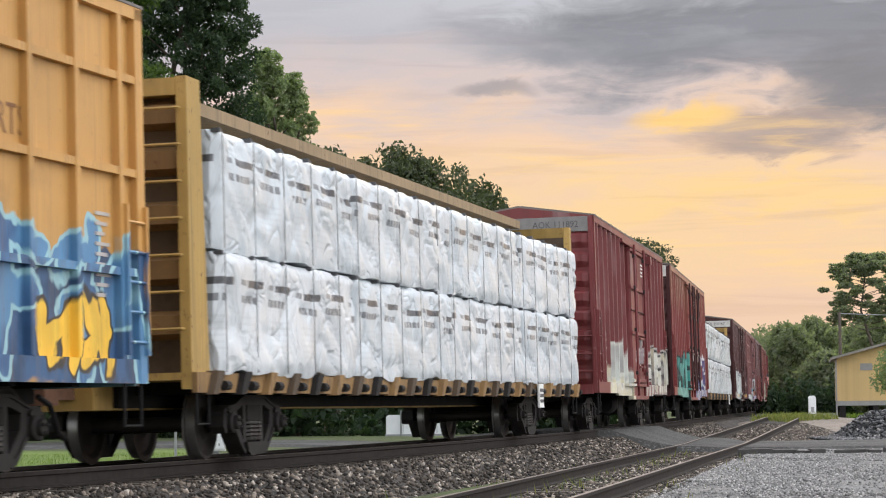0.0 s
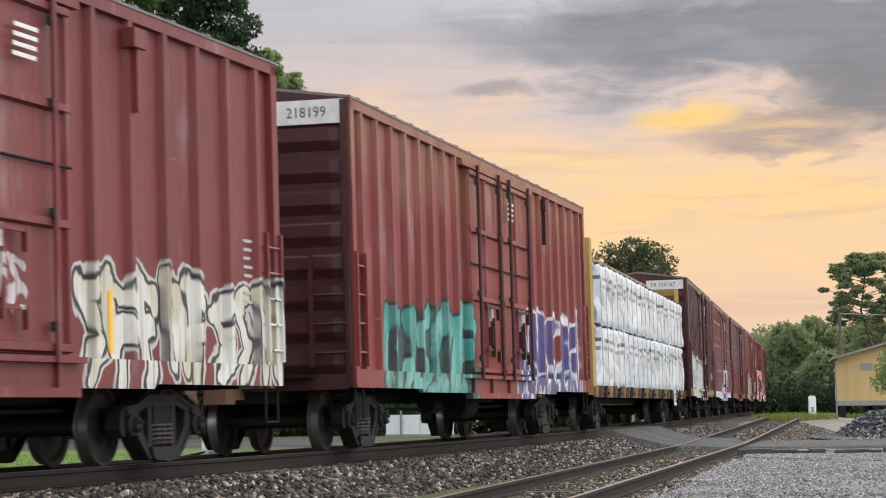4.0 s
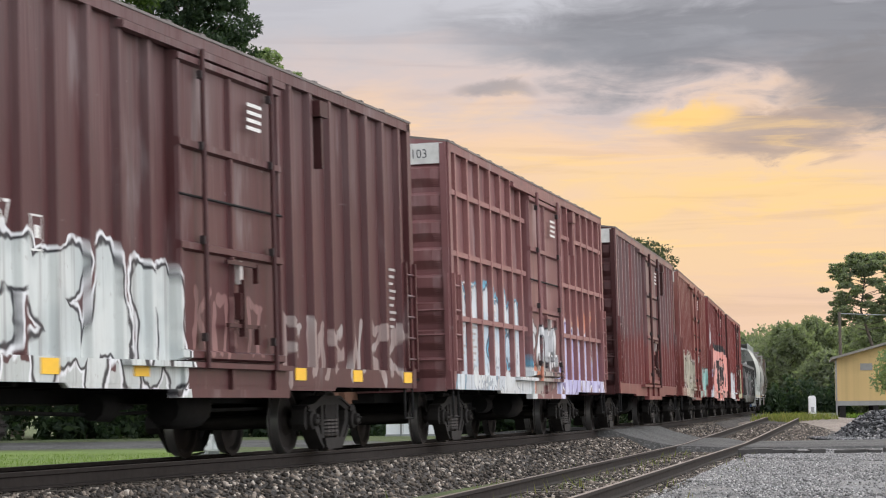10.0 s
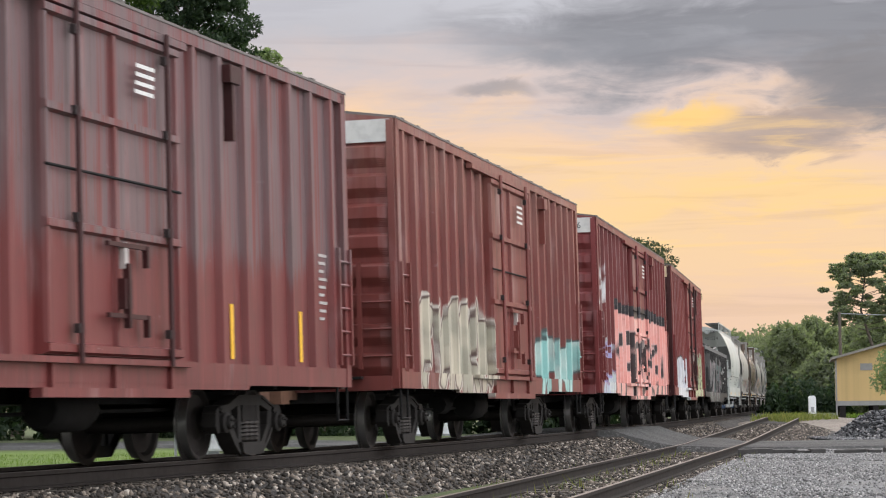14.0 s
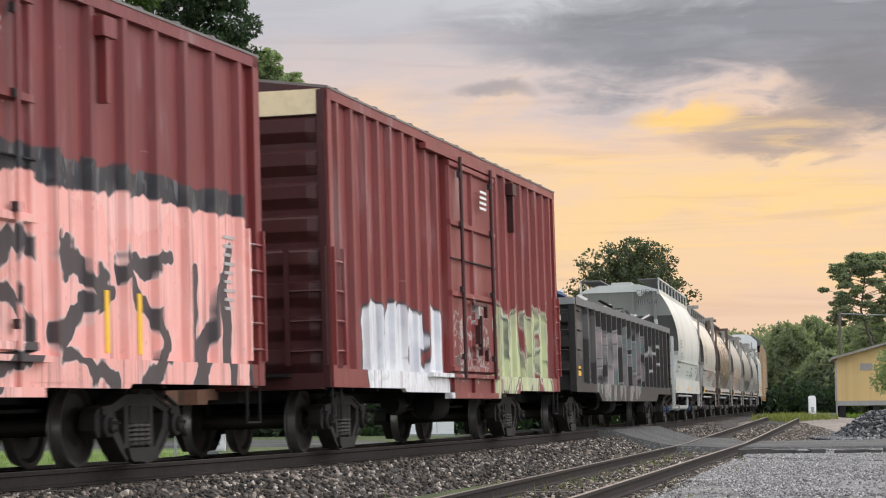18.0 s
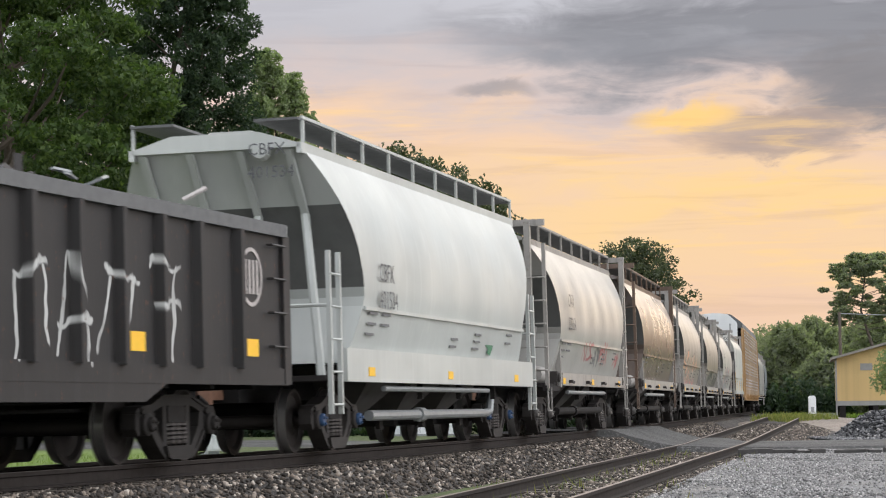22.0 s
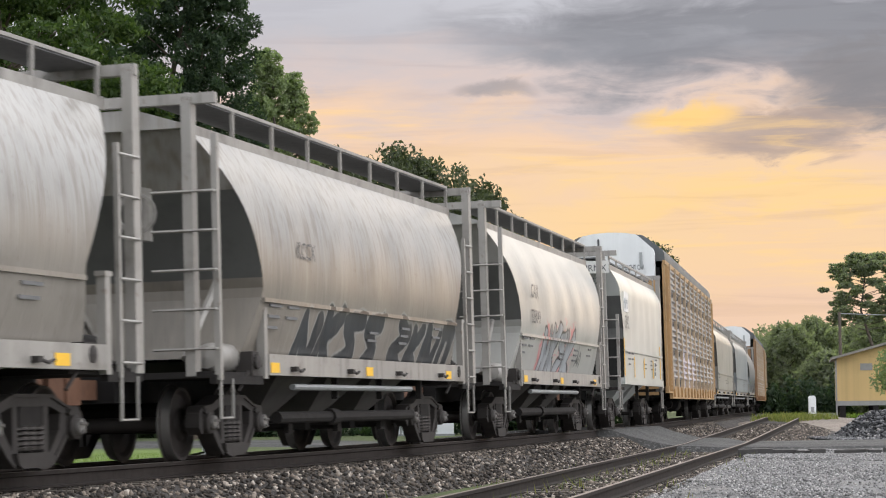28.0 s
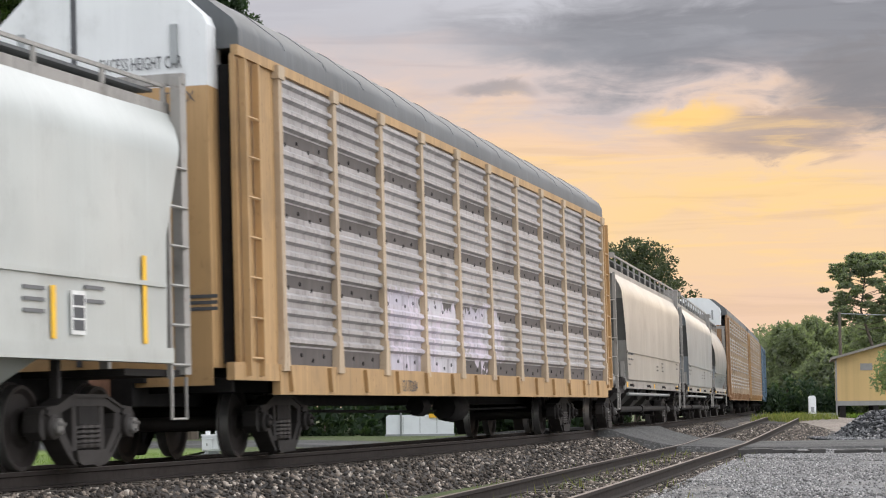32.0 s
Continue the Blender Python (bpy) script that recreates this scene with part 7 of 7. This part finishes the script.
def shed():
    root = tagged(new("shed"), "small yellow wooden shed raised on piers", "shed")
    root.matrix_basis = pose(SHED_X, SHED_Y, GROUND_Z, 0, 0, -8.6)
    wall = plain("yellow_board_paint", (0.62, 0.43, 0.19), 0.7, 0, 0.3, 3)
    trim = plain("grey_trim_paint", (0.30, 0.29, 0.28), 0.7, 0, 0.3, 3)
    tin = plain("dull_tin_roof", (0.25, 0.23, 0.20), 0.6, 0.2, 0.4, 2)
    W, D, z0, z1 = 6.4, 9.0, 1.22, 3.75
    m = M().box(0, W, 0, 0.15, z0, z1).box(0, 0.15, 0.15, D, z0, z1).box(W - 0.15, W, 0.15, D, z0, z1).box(0.15, W - 0.15, D - 0.15, D, z0, z1)
    m.prism([(0, z1), (W, z1), (W / 2, z1 + 0.78)], 0.0, 0.15, "y")
    m.prism([(0, z1), (W, z1), (W / 2, z1 + 0.78)], D - 0.15, D, "y")
    obj("wall", m, wall, root)
    for i in range(26):
        obj("board", kept("shed_board", lambda: M().box(0, W, -0.02, 0.0, 0, 0.09)), wall, root, "", (0, 0, z0 + i * 0.096))
    obj("roof", M().prism([(-0.32, z1 - 0.12), (W / 2, z1 + 0.82), (W + 0.32, z1 - 0.12), (W + 0.32, z1 + 0.02), (W / 2, z1 + 0.96), (-0.32, z1 + 0.02)], -0.6, D + 0.4, "y"), tin, root, "dull metal gable roof")
    obj("corner_board", M().box(-0.10, -0.005, -0.03, 0.14, 0.35, z1 - 0.15), trim, root, "grey corner post")
    obj("sill_beam", M().box(-0.05, W, -0.06, 0.2, z0 - 0.28, z0), trim, root)
    for x in (0.3, 2.2, 4.1, 6.0):
        for y in (0.1, D - 0.3):
            obj("pier", kept("shed_pier", lambda: M().box(-0.16, 0.16, -0.16, 0.16, 0, 0.95)), GRIME, root, "", (x, y, 0))
    obj("sign_board", M().box(1.35, 2.05, -0.06, -0.02, z1 - 0.75, z1 - 0.35), trim, root, "weathered dark board")


shed()


def small_things():
    post = tagged(new("marker_post"), "short white post in the weeds", "marker post")
    post.matrix_basis = pose(16.4, 105.0, 0.1)
    white = plain("white_marker_paint", (0.74, 0.75, 0.76), 0.5, 0, 0.15, 8)
    obj("body", M().box(-0.16, 0.16, -0.1, 0.1, -0.7, 0.72).prism([(-0.16, 0.72), (0.16, 0.72), (0.1, 0.80), (-0.1, 0.80)], -0.1, 0.1, "y"), white, post)
    obj("blank_plate", M().box(-0.07, 0.07, -0.106, -0.1, 0.05, 0.3), GALV, post)
    pole = tagged(new("utility_pole"), "slim grey wooden utility pole", "utility pole")
    pole.matrix_basis = pose(25.3, 150.0, GROUND_Z)
    obj("shaft", M().lathe([(0.0, 0.0), (0.13, 0.0), (0.09, 6.9), (0.0, 6.9)], 10, "z"), TIE, pole)
    wire = tagged(new("overhead_wire"), "pale thin overhead wire from the utility pole", "wire")
    wire.matrix_basis = pose(25.3, 150.0, GROUND_Z + 6.8)
    obj("strand", M().tube([(0, 0, 0), (8, 0, -0.35), (16, 0, -0.4), (24, 0, -0.2), (34, 0, 0.2)], 0.03, 6), GALV, wire)
    box = tagged(new("crossing_signal"), "white railway crossing signal with its gate arm raised", "crossing signal")
    box.matrix_basis = pose(-5.3, 54.0, GROUND_Z)
    obj("cabinet", M().box(-0.26, 0.26, -0.15, 0.15, 0.18, 0.52).box(-0.28, 0.28, -0.19, 0.19, 0.52, 0.56), white, box)
    for x in (-0.14, 0.14):
        obj("side_box", M().box(-0.11, 0.11, -0.06, 0.0, 0.22, 0.46).box(-0.125, 0.125, -0.075, 0.0, 0.46, 0.48), white, box, "", (x, -0.15, 0))
        obj("latch", M().box(-0.015, 0.015, -0.015, 0.0, 0.30, 0.36), GALV, box, "", (x, -0.21, 0))
    obj("foot", M().prism([(-0.34, 0.0), (0.34, 0.0), (0.28, 0.12), (-0.28, 0.12)], -0.2, 0.2, "y"), GALV, box)
    obj("pedestal", M().box(-0.12, 0.12, -0.08, 0.08, 0, 0.18), GALV, box)
    obj("mast", M().lathe([(0.0, 0.1), (0.10, 0.1), (0.055, 0.2), (0.055, 5.3), (0.03, 5.4), (0.0, 5.4)], 12, "z"), white, box, "slim white mast", (-0.14, 0.05, 0))
    arm = obj("gate_arm", M().prism([(-0.07, 0.5), (0.07, 0.5), (0.065, 6.35), (-0.065, 6.35)], -0.02, 0.02, "y"), white, box, "raised white gate arm", (0.11, -0.05, 0))
    for k in range(6):
        obj("stripe", kept("arm_stripe", lambda: M().box(-0.072, 0.072, -0.023, 0.023, -0.18, 0.18)), RED_INK if k % 2 else GALV, arm, "", (0, 0, 0.9 + 0.85 * k))
    for o in (-1, 1):
        blade = M().box(-0.60, 0.60, -0.008, 0.008, -0.11, 0.11).mesh("crossbuck_blade")
        obj("crossbuck_blade", blade, white, box, "white crossbuck blade", Matrix.Translation((-0.36, -0.02 + 0.02 * o, 5.45)) @ Matrix.Rotation(radians(68), 4, "Z") @ Matrix.Rotation(radians(45 * o), 4, "Y"))
    obj("blade_bracket", M().box(-0.24, 0.02, -0.02, 0.02, 5.38, 5.46), GALV, box, "", (-0.14, 0.03, 0))
    stake = tagged(new("metal_stake"), "thin grey metal stake in the grass", "stake")
    stake.matrix_basis = pose(-5.95, 52.0, GROUND_Z)
    obj("shaft", M().box(-0.025, 0.025, -0.025, 0.025, 0, 1.13), GALV, stake)
    white_box = tagged(new("utility_box"), "long low white utility box beside the road", "utility box")
    white_box.matrix_basis = pose(-1.0, 95.0, GROUND_Z)
    obj("housing", M().prism([(-1.36, 0.05), (1.36, 0.05), (1.36, 0.74), (1.28, 0.82), (-1.28, 0.82), (-1.36, 0.74)], -0.5, 0.5, "y"), plain("white_wall_paint", (0.78, 0.80, 0.82), 0.6, 0, 0.15, 2), white_box)
    obj("plinth", M().box(-1.4, 1.4, -0.55, 0.55, -0.05, 0.05), GALV, white_box)
    obj("yellow_board", M().box(0.36, 1.06, -0.56, -0.52, 0.70, 0.86), YELLOW_INK, white_box, "yellow board along its edge")
    obj("pipe", M().bar((-0.76, -0.56, 0.0), (-0.76, -0.56, 1.0), 0.035, 8), GALV, white_box, "grey upright pipe")
    for x in (-0.68, 0.0, 0.68):
        obj("door_seam", M().box(x - 0.012, x + 0.012, -0.506, -0.5, 0.08, 0.72), GALV, white_box)


small_things()

# ---------------------------------------------------------------- trees and undergrowth


def foliage(blobs, count, size, seed, droop=0.25):
    """Leaves as small folded quads in clumps; blobs are (x, y, z, radius, flatness)."""
    rng = np.random.default_rng(seed)
    wts = np.array([b[3] ** 2 for b in blobs])
    wts = wts / wts.sum()
    pick = rng.choice(len(blobs), count, p=wts)
    B = np.array(blobs)[pick]
    d = rng.normal(size=(count, 3))
    d /= np.linalg.norm(d, axis=1)[:, None]
    # twigs: leaves gather round random points of each blob's shell
    tw = rng.integers(0, 54, count)
    tr = np.random.default_rng(seed + 1).normal(size=(len(blobs), 54, 3))
    tr /= np.linalg.norm(tr, axis=2)[..., None]
    twig = tr[pick, tw] * (0.62 + 0.38 * ((tw * 37 % 11) / 11))[:, None]
    p = B[:, :3] + (twig * 1.0 + d * 0.24 * rng.random((count, 1)) ** 0.5) * B[:, 3:4] * np.stack([np.ones(count), np.ones(count), B[:, 4]], 1)
    s = rng.uniform(size[0], size[1], (count, 1))
    a = rng.normal(size=(count, 3))
    a /= np.linalg.norm(a, axis=1)[:, None]
    b = np.cross(a, rng.normal(size=(count, 3)))
    b /= np.linalg.norm(b, axis=1)[:, None]
    v = np.stack([p - a * s, p + b * s * 0.5, p + a * s, p - b * s * 0.5], 1)
    v[:, 2, 2] -= (s[:, 0] * droop)
    me = bpy.data.meshes.new("crown")
    me.vertices.add(count * 4)
    me.vertices.foreach_set("co", v.ravel())
    me.loops.add(count * 4)
    me.loops.foreach_set("vertex_index", np.arange(count * 4, dtype=np.int32))
    me.polygons.add(count)
    me.polygons.foreach_set("loop_start", np.arange(0, count * 4, 4, dtype=np.int32))
    me.update(calc_edges=True)
    return me


def limb(m, p, q, r0, r1, n=7, seed=0):
    p, q = Vector(p), Vector(q)
    rng = random.Random(seed)
    pts = [p.lerp(q, k / 4) + Vector((rng.uniform(-1, 1), rng.uniform(-1, 1), 0)) * (0.05 * (q - p).length * (k not in (0, 4))) for k in range(5)]
    for k in range(4):
        a, b = pts[k], pts[k + 1]
        d = (b - a).normalized()
        u = d.orthogonal().normalized()
        w = d.cross(u)
        ra, rb = r0 + (r1 - r0) * k / 4, r0 + (r1 - r0) * (k + 1) / 4
        vs = [a + (u * math.cos(t) + w * math.sin(t)) * ra for t in np.linspace(0, 6.283, n, False)] + [b + (u * math.cos(t) + w * math.sin(t)) * rb for t in np.linspace(0, 6.283, n, False)]
        m.add(vs, [(i, (i + 1) % n, n + (i + 1) % n, n + i) for i in range(n)])


BARK = plain("grey_brown_bark", (0.10, 0.078, 0.06), 0.9, 0, 0.6, 5)
LEAF_DARK = leaf_mat("dark_broad_leaves", (0.022, 0.038, 0.022), (0.036, 0.058, 0.034), (0.062, 0.088, 0.048))
LEAF_MID = leaf_mat("olive_green_leaves", (0.036, 0.062, 0.020), (0.060, 0.096, 0.030), (0.105, 0.145, 0.045))
# a little haze is mixed into this duller green
LEAF_HAZE = leaf_mat("hazed_dull_green_leaves", (0.050, 0.060, 0.038), (0.075, 0.088, 0.052), (0.11, 0.122, 0.07), 0.3)
# haze over pine and far wood is put into these paler leaf colours
LEAF_PINE = leaf_mat("hazed_pine_needles", (0.16, 0.175, 0.14), (0.21, 0.225, 0.18), (0.26, 0.27, 0.21), 0.6)
LEAF_FAR = leaf_mat("hazed_far_leaves", (0.16, 0.175, 0.135), (0.21, 0.225, 0.172), (0.26, 0.27, 0.205), 0.6)
LEAF_PALE = leaf_mat("pale_green_leaves", (0.17, 0.205, 0.125), (0.23, 0.27, 0.165), (0.30, 0.335, 0.21), 0.5)


def tree(kind, x, y, h, w, mat, label, z=None, seed=1, leaves=9000, size=(0.10, 0.2), trunk=0.28, shape="round", name="tree", turn=0.0):
    root = tagged(new(name), label, "tree")
    root.matrix_basis = pose(x, y, GROUND_Z if z is None else z, 0, 0, turn)
    rng = random.Random(seed)
    blobs, m = [], M()
    base = trunk * h
    limb(m, (0, 0, -0.2), (0.1, 0, h * 0.86), 0.014 * h + 0.05, 0.04, 9, seed)
    n = {"round": 34, "tall": 34, "pine": 64, "layered": 60}[shape]
    for i in range(n):
        u = (i + 0.5) / n
        a = i * 2.4 + rng.uniform(-0.4, 0.4)
        if shape == "pine":
            zc = base + (h - base) * (0.25 + 0.75 * u)
            rr = w / 2 * (0.35 + 0.75 * math.sin(math.pi * (0.25 + 0.7 * u))) * rng.uniform(0.5, 0.95)
            br, fl = w * rng.uniform(0.07, 0.12), 0.45
        elif shape == "layered":
            zc = base + (h - base) * (0.1 + 0.8 * u)
            rr = w / 2 * math.sqrt(1 - u ** 2.6) * rng.uniform(0.45, 0.95)
            br, fl = w * rng.uniform(0.10, 0.17), 0.55
        elif shape == "tall":
            zc = base + (h - base) * (0.1 + 0.85 * u)
            rr = w / 2 * (1.0 - 0.75 * u ** 1.6) * rng.uniform(0.4, 0.95)
            br, fl = w * rng.uniform(0.12, 0.2), 1.1
        else:
            zc = base + (h - base) * (0.2 + 0.68 * u)
            rr = w / 2 * math.sqrt(1 - u ** 2.6) * rng.uniform(0.5, 0.86)
            br, fl = w * rng.uniform(0.16, 0.25), 0.8
        p = (rr * math.cos(a), rr * math.sin(a), min(zc, h - br * fl))
        blobs.append((*p, br, fl))
        limb(m, (0.05, 0, max(base * 0.7, p[2] - rr * (0.25 if shape == "pine" else 0.9))), p, 0.03 if shape == "pine" else 0.004 * h + 0.02, 0.015, 5, seed + i)
    blobs.append((0, 0, h - w * 0.16, w * 0.16, 0.9))
    obj("trunk", m, BARK, root, "tapered trunk and limbs")
    obj("crown", foliage(blobs, leaves, size, seed), mat, root, "leafy uneven crown")
    return root


tree("a", -15.6, 80, 23.0, 13.2, LEAF_MID, "tall broad-leaved tree with lighter leaves", seed=2, leaves=140000, size=(0.075, 0.15), trunk=0.1, shape="layered")
tree("b", -9.95, 92, 21.5, 6.3, LEAF_DARK, "tall dark broad-leaved tree", seed=3, leaves=80000, size=(0.06, 0.12), trunk=0.1)
tree("c", -7.35, 99, 16.5, 3.8, LEAF_PALE, "slender bright green tree", seed=4, leaves=42000, size=(0.055, 0.11), shape="tall", trunk=0.1)
tree("c", -6.3, 100, 15.6, 3.0, LEAF_PALE, "slender bright green tree", seed=14, leaves=26000, size=(0.055, 0.11), shape="tall", trunk=0.1)
tree("d", -5.6, 112, 13.9, 8.0, LEAF_HAZE, "round dull green tree at the wood's edge", seed=15, leaves=32000, size=(0.09, 0.17), trunk=0.12)
tree("d", -1.9, 116, 14.2, 10.0, LEAF_HAZE, "round dark green tree with sky showing through", seed=5, leaves=48000, size=(0.09, 0.17), trunk=0.14)
tree("e", 1.9, 118, 12.8, 6.0, LEAF_HAZE, "smaller green tree beside a dark one", seed=6, leaves=20000, size=(0.09, 0.17), trunk=0.1)
tree("f", 12.9, 158, 12.6, 9.0, LEAF_HAZE, "dark round tree behind the train", seed=7, leaves=32000, size=(0.08, 0.16), trunk=0.08)
tree("f2", 15.6, 166, 9.6, 4.6, LEAF_HAZE, "lower dark tree behind the train", seed=8, leaves=11000, size=(0.08, 0.16), trunk=0.06)
for i, (x, y, h, w) in enumerate(((-24, 90, 20, 12), (-20, 110, 20, 12), (-13, 118, 17, 9), (-6, 126, 12, 8), (5, 160, 8, 7), (9, 175, 8, 7), (-15, 100, 18, 9))):
    tree("g", x, y, h, w, LEAF_DARK, "dark broad-leaved tree behind the road", seed=20 + i, leaves=7000, size=(0.16, 0.30), trunk=0.05)
tree("s", 25.2, 132, 4.3, 2.7, LEAF_PALE, "small leafy tree before the shed", seed=9, leaves=1800, size=(0.07, 0.14), trunk=0.3)
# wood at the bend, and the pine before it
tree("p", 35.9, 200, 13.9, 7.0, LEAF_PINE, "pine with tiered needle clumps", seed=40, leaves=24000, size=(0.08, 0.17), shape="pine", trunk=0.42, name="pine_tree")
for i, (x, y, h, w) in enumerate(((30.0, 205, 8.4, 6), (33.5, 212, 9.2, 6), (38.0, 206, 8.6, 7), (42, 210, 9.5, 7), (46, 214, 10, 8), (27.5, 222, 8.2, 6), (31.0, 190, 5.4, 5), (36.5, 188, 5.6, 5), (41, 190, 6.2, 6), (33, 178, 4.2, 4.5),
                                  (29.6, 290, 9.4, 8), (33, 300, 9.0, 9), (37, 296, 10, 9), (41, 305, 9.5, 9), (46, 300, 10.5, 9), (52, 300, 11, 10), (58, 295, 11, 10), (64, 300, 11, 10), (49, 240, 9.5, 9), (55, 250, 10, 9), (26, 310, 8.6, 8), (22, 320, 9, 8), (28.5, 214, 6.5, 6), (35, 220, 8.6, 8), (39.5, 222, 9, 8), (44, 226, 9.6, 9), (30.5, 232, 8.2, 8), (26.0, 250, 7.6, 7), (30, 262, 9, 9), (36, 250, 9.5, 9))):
    tree("w", x, y, h, w, LEAF_FAR, "haze-paled green tree in the wood at the bend", seed=60 + i, leaves=12000, size=(0.11, 0.23), trunk=0.02)


def tufts(name, count, place, height, mat, label, seed):
    rng = np.random.default_rng(seed)
    p = np.array([place(rng) for _ in range(count)])
    h = rng.uniform(height[0], height[1], (count, 1))
    a = rng.uniform(0, 6.28, count)
    u = np.stack([np.cos(a), np.sin(a), 0 * a], 1) * h * 0.07
    lean = rng.normal(size=(count, 3)) * h * 0.3
    lean[:, 2] = 0
    v = np.stack([p - u, p + u, p + lean + np.array([0, 0, 1]) * h], 1)
    me = bpy.data.meshes.new(name)
    me.vertices.add(count * 3)
    me.vertices.foreach_set("co", v.ravel())
    me.loops.add(count * 3)
    me.loops.foreach_set("vertex_index", np.arange(count * 3, dtype=np.int32))
    me.polygons.add(count)
    me.polygons.foreach_set("loop_start", np.arange(0, count * 3, 3, dtype=np.int32))
    me.update(calc_edges=True)
    return tagged(obj(name, me, mat), label, "grass", kind="stuff")


tagged(obj("verge_bank", M().sheet([[(13.4 + 6.4 * i / 10, 92 + 28 * j / 10, GROUND_Z - 0.1 + 0.62 * math.sin(math.pi * i / 10) ** 0.5 * math.sin(math.pi * j / 10) ** 0.5) for i in range(11)] for j in range(11)]), ground_mat("stony_earth", (0.23, 0.19, 0.16), (0.14, 0.115, 0.09), (0.34, 0.29, 0.25), 8.0, 0.05)), "low stony bank between the tracks", "bank", kind="structure")
GRASS = leaf_mat("lawn_grass", (0.10, 0.155, 0.025), (0.14, 0.205, 0.035), (0.19, 0.26, 0.055))
LAWN = ground_mat("mown_lawn", (0.115, 0.17, 0.03), (0.08, 0.125, 0.025), (0.17, 0.22, 0.05), 6.0, 0.04)
tagged(obj("lawn", M().sheet([[(x, y, GROUND_Z + 0.02) for x in np.linspace(-60, -6.4, 12)] for y in np.linspace(28, 66, 12)]), LAWN), "bright mown lawn beyond the track", "lawn", kind="structure")
WEED = leaf_mat("dry_weeds", (0.09, 0.12, 0.03), (0.16, 0.17, 0.05), (0.24, 0.22, 0.09))
tufts("lawn_grass", 30000, lambda r: (-16 + 9.6 * r.random(), 30 + 30 * r.random(), GROUND_Z - 0.03), (0.05, 0.13), GRASS, "bright mown grass beyond the track", 7)
tufts("verge_weeds", 5000, lambda r: (14.3 + 2.3 * r.random() ** 0.8, 99 + 12 * r.random(), GROUND_Z + 0.22 + 0.25 * r.random()), (0.10, 0.34), WEED, "yellowish weeds between the tracks", 8)
tufts("far_verge", 9000, lambda r: (21 + 21 * r.random(), 142 + 36 * r.random(), GROUND_Z + 0.1 * r.random()), (0.12, 0.4), GRASS, "rough grass below the wood", 11)
tufts("track_weeds", 700, lambda r: on_siding(26 + 30 * r.random(), r.choice([-2.4, -2.0, -0.3, 0.4, 2.3]) + 0.3 * r.normal(), -0.2), (0.06, 0.2), WEED, "sparse weeds by the siding", 9)
hedge_rng = random.Random(3)
hedge_blobs = [(-34 + 0.95 * i + hedge_rng.uniform(-0.4, 0.4), 101 + hedge_rng.uniform(-2, 3), GROUND_Z + hedge_rng.uniform(0.5, 1.9), hedge_rng.uniform(1.1, 1.9), 0.9) for i in range(44)] + [(-34 + 0.95 * i + hedge_rng.uniform(-0.4, 0.4), 99 + hedge_rng.uniform(-2, 2), GROUND_Z + hedge_rng.uniform(0.1, 0.7), hedge_rng.uniform(0.8, 1.2), 0.8) for i in range(44)] + [(22 + 0.9 * i, 184 + hedge_rng.uniform(-3, 3), GROUND_Z + hedge_rng.uniform(0.2, 1.6), hedge_rng.uniform(1.4, 2.4), 0.9) for i in range(30)]
tagged(obj("hedge", foliage(hedge_blobs, 50000, (0.13, 0.28), 10), LEAF_DARK), "dark green undergrowth beyond the road", "hedge", kind="stuff")


# ---------------------------------------------------------------- the train's run


def motions():
    for car, offset, half in CARS:
        walk(car, [(t, car_pose(offset, half, t)) for t in np.arange(0, 32.01, 1.0)])
    for ws, e, s0 in WHEELSETS:
        times = [t for t in np.arange(0, 32.01, 0.05) if -26 < s0 + e - run(t) < 42]
        rows = [(0.0, None)] + [(float(t), None) for t in times if 0 < t < 32] + [(32.0, None)]
        ref = run(times[0]) if times else 0.0
        out = []
        for t, _ in rows:
            g = min(max(run(t), ref), run(times[-1]) if times else 0.0) - ref
            out.append((t, Matrix.Translation((e, 0, 0.427)) @ Matrix.Rotation(-g / 0.427, 4, "Y")))
        walk(ws, out)


motions()
